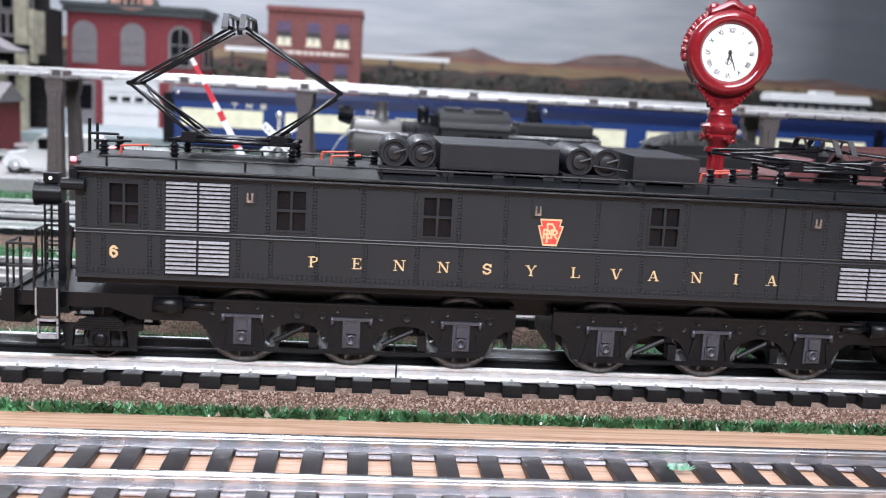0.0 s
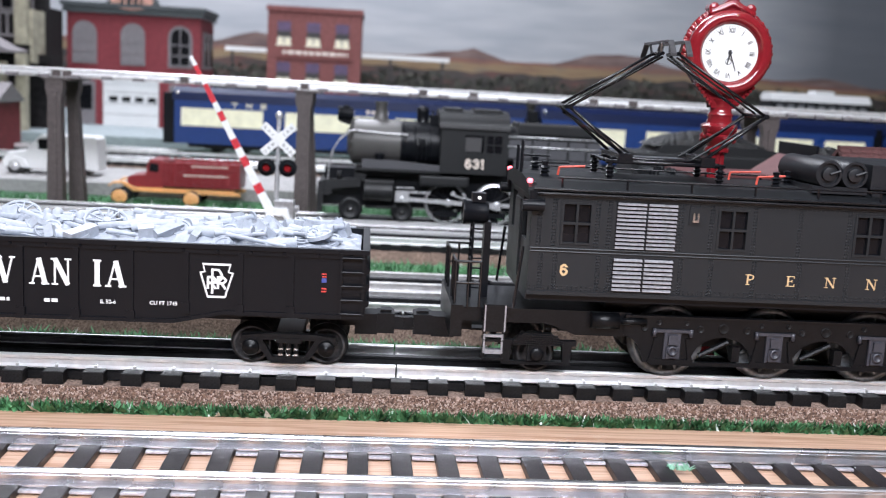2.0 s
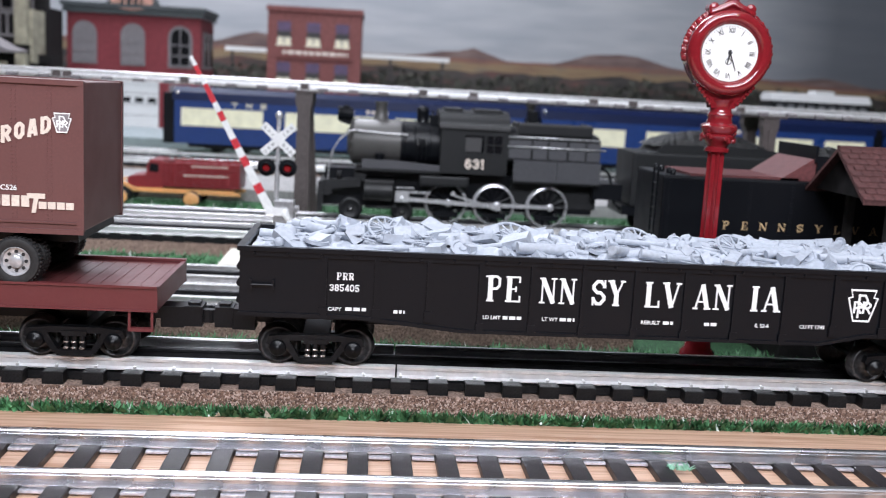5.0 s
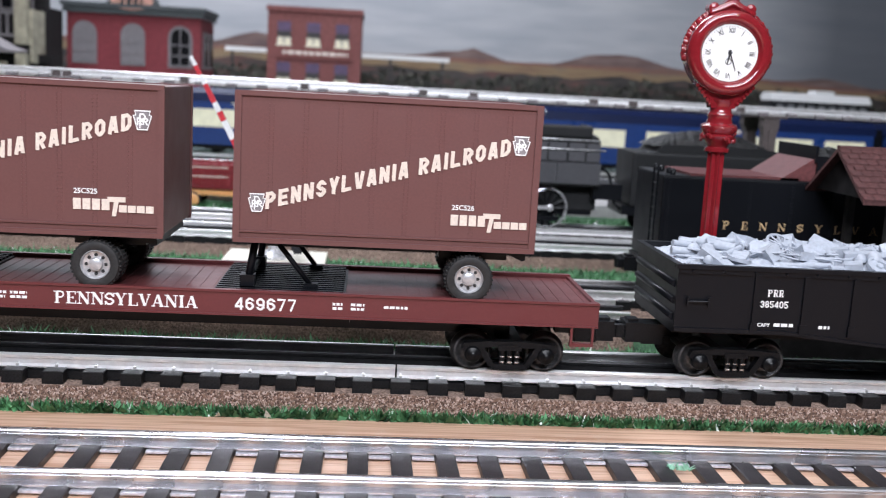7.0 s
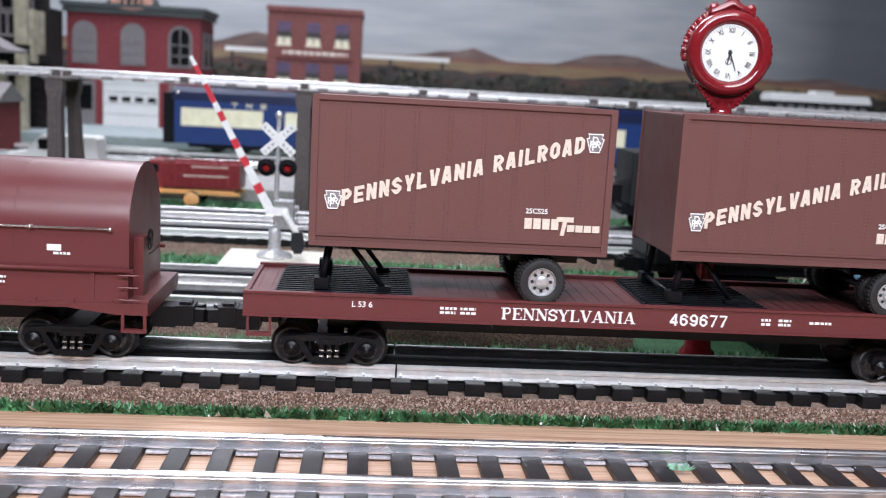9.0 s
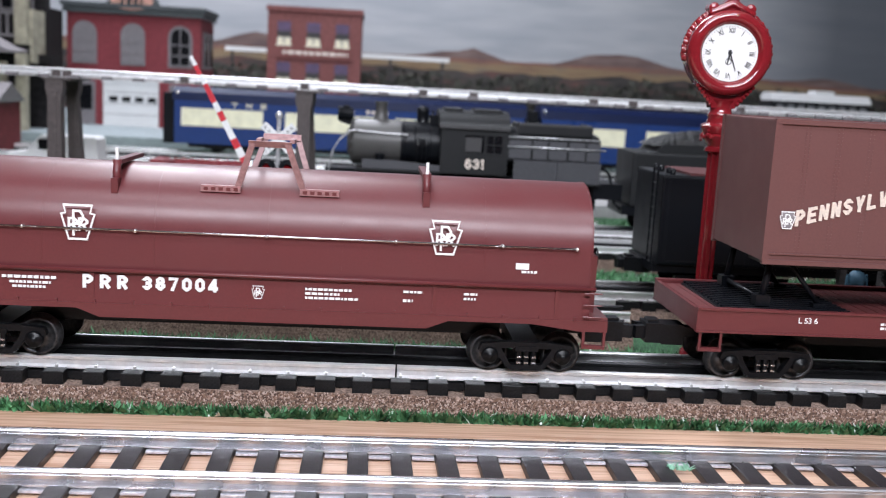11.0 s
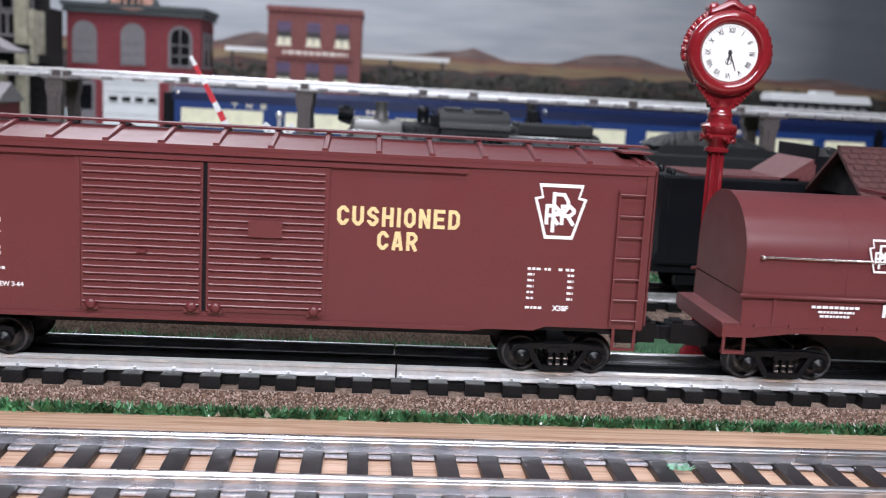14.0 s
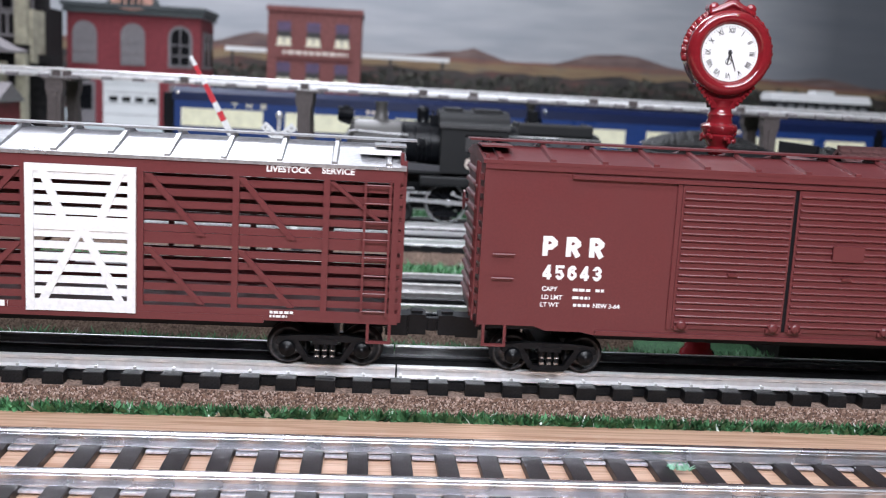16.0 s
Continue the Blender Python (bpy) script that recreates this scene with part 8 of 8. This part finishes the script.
def fire_station():
    t = thing("fire_station", pose(0, 1.77, 0), "red brick fire station with arched windows and white door", "building")
    x0, x1 = -.643, -.366
    bm = bmesh.new()
    box(bm, x0, x1, 0, .17, -.0180, .232)
    part("wall", bm, M_BRICK, t)
    bm = bmesh.new()
    box(bm, x0 - .006, x1 + .006, -.010, .176, .2310, .2440)
    box(bm, x0 - .010, x1 + .010, -.016, .180, .2440, .2520)
    prism(bm, [(-.560, .2520), (-.450, .2520), (-.462, .2740), (-.505, .2840), (-.548, .2740)], -.010, .006)
    part("cornice", bm, M_TRIM, t, "dark grey-green cornice")
    for x in (-.606, -.5065, -.4080):
        bm = bmesh.new()
        prism(bm, arch(x, .126, .214, .050), -.004, .002)
        w = part("window", bm, M_GREYSTONE, t, "arched window with grey surround")
        bm = bmesh.new()
        prism(bm, arch(x, .126, .214, .050, .006), -.0055, .002)
        part("pane", bm, M_GLASSDARK if x > -.42 else M_GREYSTONE, w)
        shape("glazing_bar", M_GREYSTONE, w, (x - .0012, x + .0012, -.0068, -.0050, .130, .208), (x - .019, x + .019, -.0068, -.0050, .150, .1525), (x - .019, x + .019, -.0068, -.0050, .172, .1745))
    d = shape("garage_door", M_WHITE, t, (-.567, -.452, -.006, .002, -.002, .089), label="white garage door with four panes")
    bm = bmesh.new()
    prism(bm, [(-.569, .089), (-.450, .089), (-.455, .099), (-.474, .107), (-.510, .110), (-.545, .107), (-.564, .099)], -.009, .002)
    part("door_arch", bm, M_WHITE, d)
    for k in range(4):
        x = -.5545 + k * .0268
        shape("pane", M_GLASSDARK, d, (x, x + .0180, -.0072, -.0050, .0500, .0600))
    for z in (.022, .045, .068):
        shape("panel_line", M_GREYSTONE, d, (-.566, -.449, -.0066, -.0056, z, z + .0012))
    for x in (-.606, -.408):
        s = shape("side_door", M_GREYSTONE, t, (x - .022, x + .022, -.005, .002, -.002, .090))
        shape("pane", M_GLASSDARK, s, (x - .016, x + .016, -.0064, -.0045, .030, .082))
    bm = bmesh.new()
    lathe(bm, (0, 0, 0), (0, -1, 0), [(.0200, 0), (.0200, .003), (0, .003)], 28)
    for v in bm.verts:
        v.co = (v.co.x * 2.2 - .5065, v.co.y - .012, v.co.z + .2600)
    sg = part("sign", bm, mat("peach_oval_sign", (0.62, 0.33, 0.26), 0.5, grain=120), t, "oval peach sign with dark figures")
    shape("sign_figures", M_DARKWOOD, sg, (-.529, -.522, -.0165, -.0150, .250, .270), (-.517, -.507, -.0165, -.0150, .250, .270), (-.502, -.494, -.0165, -.0150, .250, .270), (-.489, -.484, -.0165, -.0150, .250, .270))
    for k in range(2):
        y = .03 + k * .07
        w = shape("window", M_GREYSTONE, t, (x1 - .002, x1 + .003, y, y + .045, .126, .205))
        shape("pane", M_GLASSDARK, w, (x1 + .002, x1 + .0045, y + .006, y + .039, .132, .199))


def shop_block():
    t = thing("brick_shop", pose(0, 2.0, 0), "brown brick three-storey shop block", "building")
    x0, x1 = -.250, -.030
    bm = bmesh.new()
    box(bm, x0, x1, 0, .25, -.0180, .275)
    part("wall", bm, M_BRICK2, t)
    shape("parapet", M_BRICK2, t, (x0 - .003, x1 + .003, -.005, .253, .273, .284))
    for zc in (.222, .128, .04):
        for x in (-.211, -.1425, -.075):
            w = shape("window", M_PURPLE, t, (x - .0155, x + .0155, -.003, .002, zc + .004, zc + .0265), label="window with purple shade")
            shape("sash", M_CREAM, w, (x - .0155, x + .0155, -.0036, .002, zc - .026, zc - .009))
            shape("sill", M_CREAM, w, (x - .018, x + .018, -.007, .002, zc - .0295, zc - .0255))
            shape("glazing_bar", M_DARKWOOD, w, (x - .0155, x + .0155, -.0048, -.0020, zc - .009, zc + .004), (x - .0010, x + .0010, -.0048, -.0030, zc - .025, zc - .009))
    s = shape("sign_board", M_BRICK2, t, (-.230, -.052, -.006, -.001, .166, .192))
    bars("sign_lettering", [(-.214, -.060, .1740, .0080)], -.0062, M_CREAM_INK, s)


def left_houses():
    t = thing("timber_house", pose(-.60, 1.50, 0), "weathered timber house with tan columns and dark porch", "building")
    shape("wall", M_HOUSE, t, (-.45, -.016, .05, .075, -.0180, .420))
    # added near-black block that fills the dark gap beside the fire station
    shape("side_wing", M_HOUSE, t, (-.056, -.0185, .08, .16, -.0180, .225))
    shape("column", M_TAN, t, (-.0406, -.0200, -.050, -.03, .152, .420))
    shape("corner_wall", M_TAN, t, (-.0200, -.0150, -.030, .04, .120, .215))
    shape("column", M_TAN, t, (-.040, -.022, -.050, -.03, -.0180, .136))
    shape("column", M_TAN, t, (-.082, -.060, -.050, -.03, -.0180, .120))
    shape("porch_roof", M_GREYSTONE, t, (-.45, -.045, -.04, .05, .136, .146))
    shape("porch_beam", M_HOUSE, t, (-.45, .010, .0, .05, .120, .136))
    for k in range(5):
        x = -.20 + k * .034
        w = shape("window", M_GREYSTONE, t, (x, x + .026, .044, .050, .215, .275))
        shape("pane", M_GLASSDARK, w, (x + .004, x + .022, .041, .045, .220, .270))
    shape("balcony_rail", M_GREYSTONE, t, (-.45, -.045, -.03, -.026, .205, .210), (-.45, -.045, -.03, -.026, .165, .170), *[(-.44 + i * .014, -.436 + i * .014, -.029, -.027, .165, .21) for i in range(28)])
    d = thing("red_shed", pose(-.62, 1.05, 0), "small dark red shed beside the road", "shed")
    shape("wall", M_BRICK, d, (-.10, .110 - .02, 0, .1, -.0194, .062))
    bm = bmesh.new()
    prism(bm, [(-.01, .062), (.11, .062), (.05, .090)], -.105, .095, "yz")
    part("roof", bm, M_GREYSTONE, d)
    c = thing("street_canopy", pose(-.60, 1.25, 0), "pale grey canopy roof on a thin post", "canopy")
    bm = bmesh.new()
    prism(bm, [(-.13, .150), (.020, .138), (.0, .146), (-.05, .172), (-.13, .180)], 0, .09)
    part("roof", bm, M_GREYSTONE, c)
    shape("post", M_DARKWOOD, c, (-.06, -.055, .03, .035, -.0194, .150))


def far_rail():
    t = thing("far_guard_rail", pose(0, 2.50, 0), "long white rail in front of the painted desert", "railing")
    shape("rail", M_WHITE, t, (-.42, .22, 0, .010, .186, .198), label="white far rail")
    for x in (-.40, -.25, -.1, .05, .2):
        shape("post", M_DARKWOOD, t, (x - .004, x + .004, .002, .008, -.002, .186))
    rnd = random.Random(8)
    vs, fs = [], []
    for i in range(5200):
        x = rnd.uniform(-.6, 1.9)
        y = rnd.uniform(2.42, 2.58)
        r = rnd.uniform(.004, .013)
        z = rnd.uniform(-.002, .150) + .010 * math.sin(x * 17) + .008 * math.sin(x * 41)
        k = len(vs)
        for j in range(4):
            a = rnd.uniform(0, 6.28)
            vs.append((x + r * math.cos(a), y + rnd.uniform(-r, r), z + r * math.sin(a)))
        fs += [(k, k + 1, k + 2), (k + 1, k + 2, k + 3), (k, k + 2, k + 3)]
    me = bpy.data.meshes.new("far_bushes")
    me.from_pydata(vs, [], fs)
    me.materials.append(mat("dull_bush", (0.075, 0.075, 0.055), 0.8, grain=60, amount=.3, second=(0.03, 0.03, 0.028)))
    tagged(new("far_bushes", me), "dull dark bushes along the foot of the wall", "bushes", kind="stuff")


def silver_train():
    t = thing("silver_coach", pose(1.045, 1.90, 0), "bright silver streamlined coach far behind the elevated track", "coach")
    # highlights put into the white roof, the dark below them into the body colour
    bm = bmesh.new()
    prism(bm, [(-.034, .104), (.034, .104), (.036, .128), (-.036, .128)], -.115, .120, "yz")
    part("body", bm, M_GREYBLACK, t, "dark lower coach body")
    bm = bmesh.new()
    prism(bm, [(-.037, .128), (.037, .128), (.032, .140), (.016, .147), (-.016, .147), (-.032, .140)], -.117, .122, "yz")
    part("roof", bm, M_WHITE, t, "roof coloured white for the bright highlights on it")
    for k in range(9):
        shape("window", M_SILVER_ROOF, t, (-.104 + k * .025, -.088 + k * .025, -.0368, -.0350, .111, .120))
    shape("roof_dome", M_WHITE, t, (-.010, .040, -.020, .020, .144, .155), bevel=.004)
    shape("deck", M_HOUSE, t, (-.60, .62, -.050, .050, .086, .0985), label="dark deck under the coach")
    for x in (-.09, .09):
        shape("truck", M_BLACK, t, (x - .02, x + .02, -.026, .026, .0985, .104))
    for x in (-.55, -.30, -.05, .20, .45):
        shape("deck_post", M_HOUSE, t, (x - .006, x + .006, -.030, .030, -.002, .086))


# ---- build ----
room()
backdrop()
ground()
road()
track("main_track", TRACK_Y, 0.0, -.42, .52, "nickel three-rail model track on black ties and ballast", M_TIE, M_RAIL, start=.0015, join=.0155, tie_len=.0500)
track("front_track", -.0755, -.0118, -.42, .46, "silver model track on dark ties laid on the oak board", M_TIE_BROWN, M_RAIL_FRONT, centre=False, bed=False, plates=True, gauge=.0374, tie_len=.064, tie_w=.0075, wide=1.25, start=-.0158, pitch=.0163)
bm = bmesh.new()
rnd = random.Random(12)
for i in range(40):
    p = Vector((.1215 + rnd.uniform(-.0045, .0035), -.0675 + rnd.uniform(-.0015, .0015), -.0172))
    rod(bm, p, p + Vector((rnd.uniform(-.003, .003), rnd.uniform(-.002, .002), rnd.uniform(.0005, .0025))), .00045, .0001, n=4)
tagged(part("grass_tuft", bm, mat("pale_green_fibre", (0.25, 0.48, 0.34), 0.6, grain=300)), "loose tuft of pale green grass on the front track", "grass tuft")
track("second_track", .1390, 0.0, -.9, .150, "silver model track beside the main line", M_TIE, M_RAIL_OLD, singles=False)
track("third_track", .1970, 0.0, -.9, .9, "silver model track with a tender standing on it", M_TIE, M_RAIL_OLD, singles=False)
track("fourth_track", .3800, 0.0, -.9, .9, "bright silver model track on black ties", M_TIE, M_RAIL, singles=False, gauge=.0420)
track("fifth_track", .4705, 0.0, -.9, .9, "silver model track under the steam locomotive", M_TIE, M_RAIL, singles=False)
track("far_track", 1.1400, 0.0, -1.6, 1.6, "far silver model track under the blue coaches", M_TIE, M_RAIL, singles=False)
track("siding_track", .9800, 0.0, -1.6, 1.6, "far silver model siding beside the road", M_TIE, M_RAIL, singles=False)
ballast_stones()
elevated_line()
locomotive()
gondola()
scrap_load()
flat_car()
trailer(-.0768, "25C525")
trailer(.0733, "25C526", .0026, .0002)
coil_car()
box_car()
stock_car()
street_clock()
crossing_signal()
steam_engine()
big_tender()
station()
red_truck()
pickup()
coaches()
fire_station()
shop_block()
left_houses()
far_rail()
silver_train()


def motions():
    """Roll the whole train along the main track, its wheels turning with it."""
    for t, x in ROLLING:
        walk(t, [(s, pose(x + d, TRACK_Y, 0)) for s, d in TRAVEL])
    fine = []
    for (s0, d0), (s1, d1) in zip(TRAVEL, TRAVEL[1:]):
        for k in range(5):
            fine.append((s0 + (s1 - s0) * k / 5, d0 + (d1 - d0) * k / 5))
    fine.append(TRAVEL[-1])
    for w, x, z in WHEELS:
        walk(w, [(s, pose(x, 0, z, 0, math.degrees(d / z), 0)) for s, d in fine])


loosen({"ribbed_mat", "service_mark", "side_wall", "arm", "guide_frame", "spring", "lightening_hole", "end_ladder", "ash_pan", "washout_strip", "roof_rack", "rear_canopy", "top_rail", "side_post", "end_wall", "end", "side_trim", "stake_bed", "lifting_bail", "running_plate", "landing_leg", "corner_trim", "roof_rib", "running_board",
        "girder", "rail_joiner", "bail_base", "bail_hole", "rod_eye", "side", "side_sill", "fender", "bearing_box", "roof_rail", "belt_moulding", "trough_trim", "hood_seam",
        "safety_mark", "roof_bracket", "bus_wire", "tie_web", "handrail", "grab_iron", "end_platform", "panel_seam", "lightening_hole", "tender_wheels", "tender_truck", "bunker_wall",
        "window_frame", "panel_line", "casing", "step_rim", "step_tread", "glazing_bar", "balcony_rail", "dark_window", "window_bar", "door_fitting", "sign_figures"})
motions()
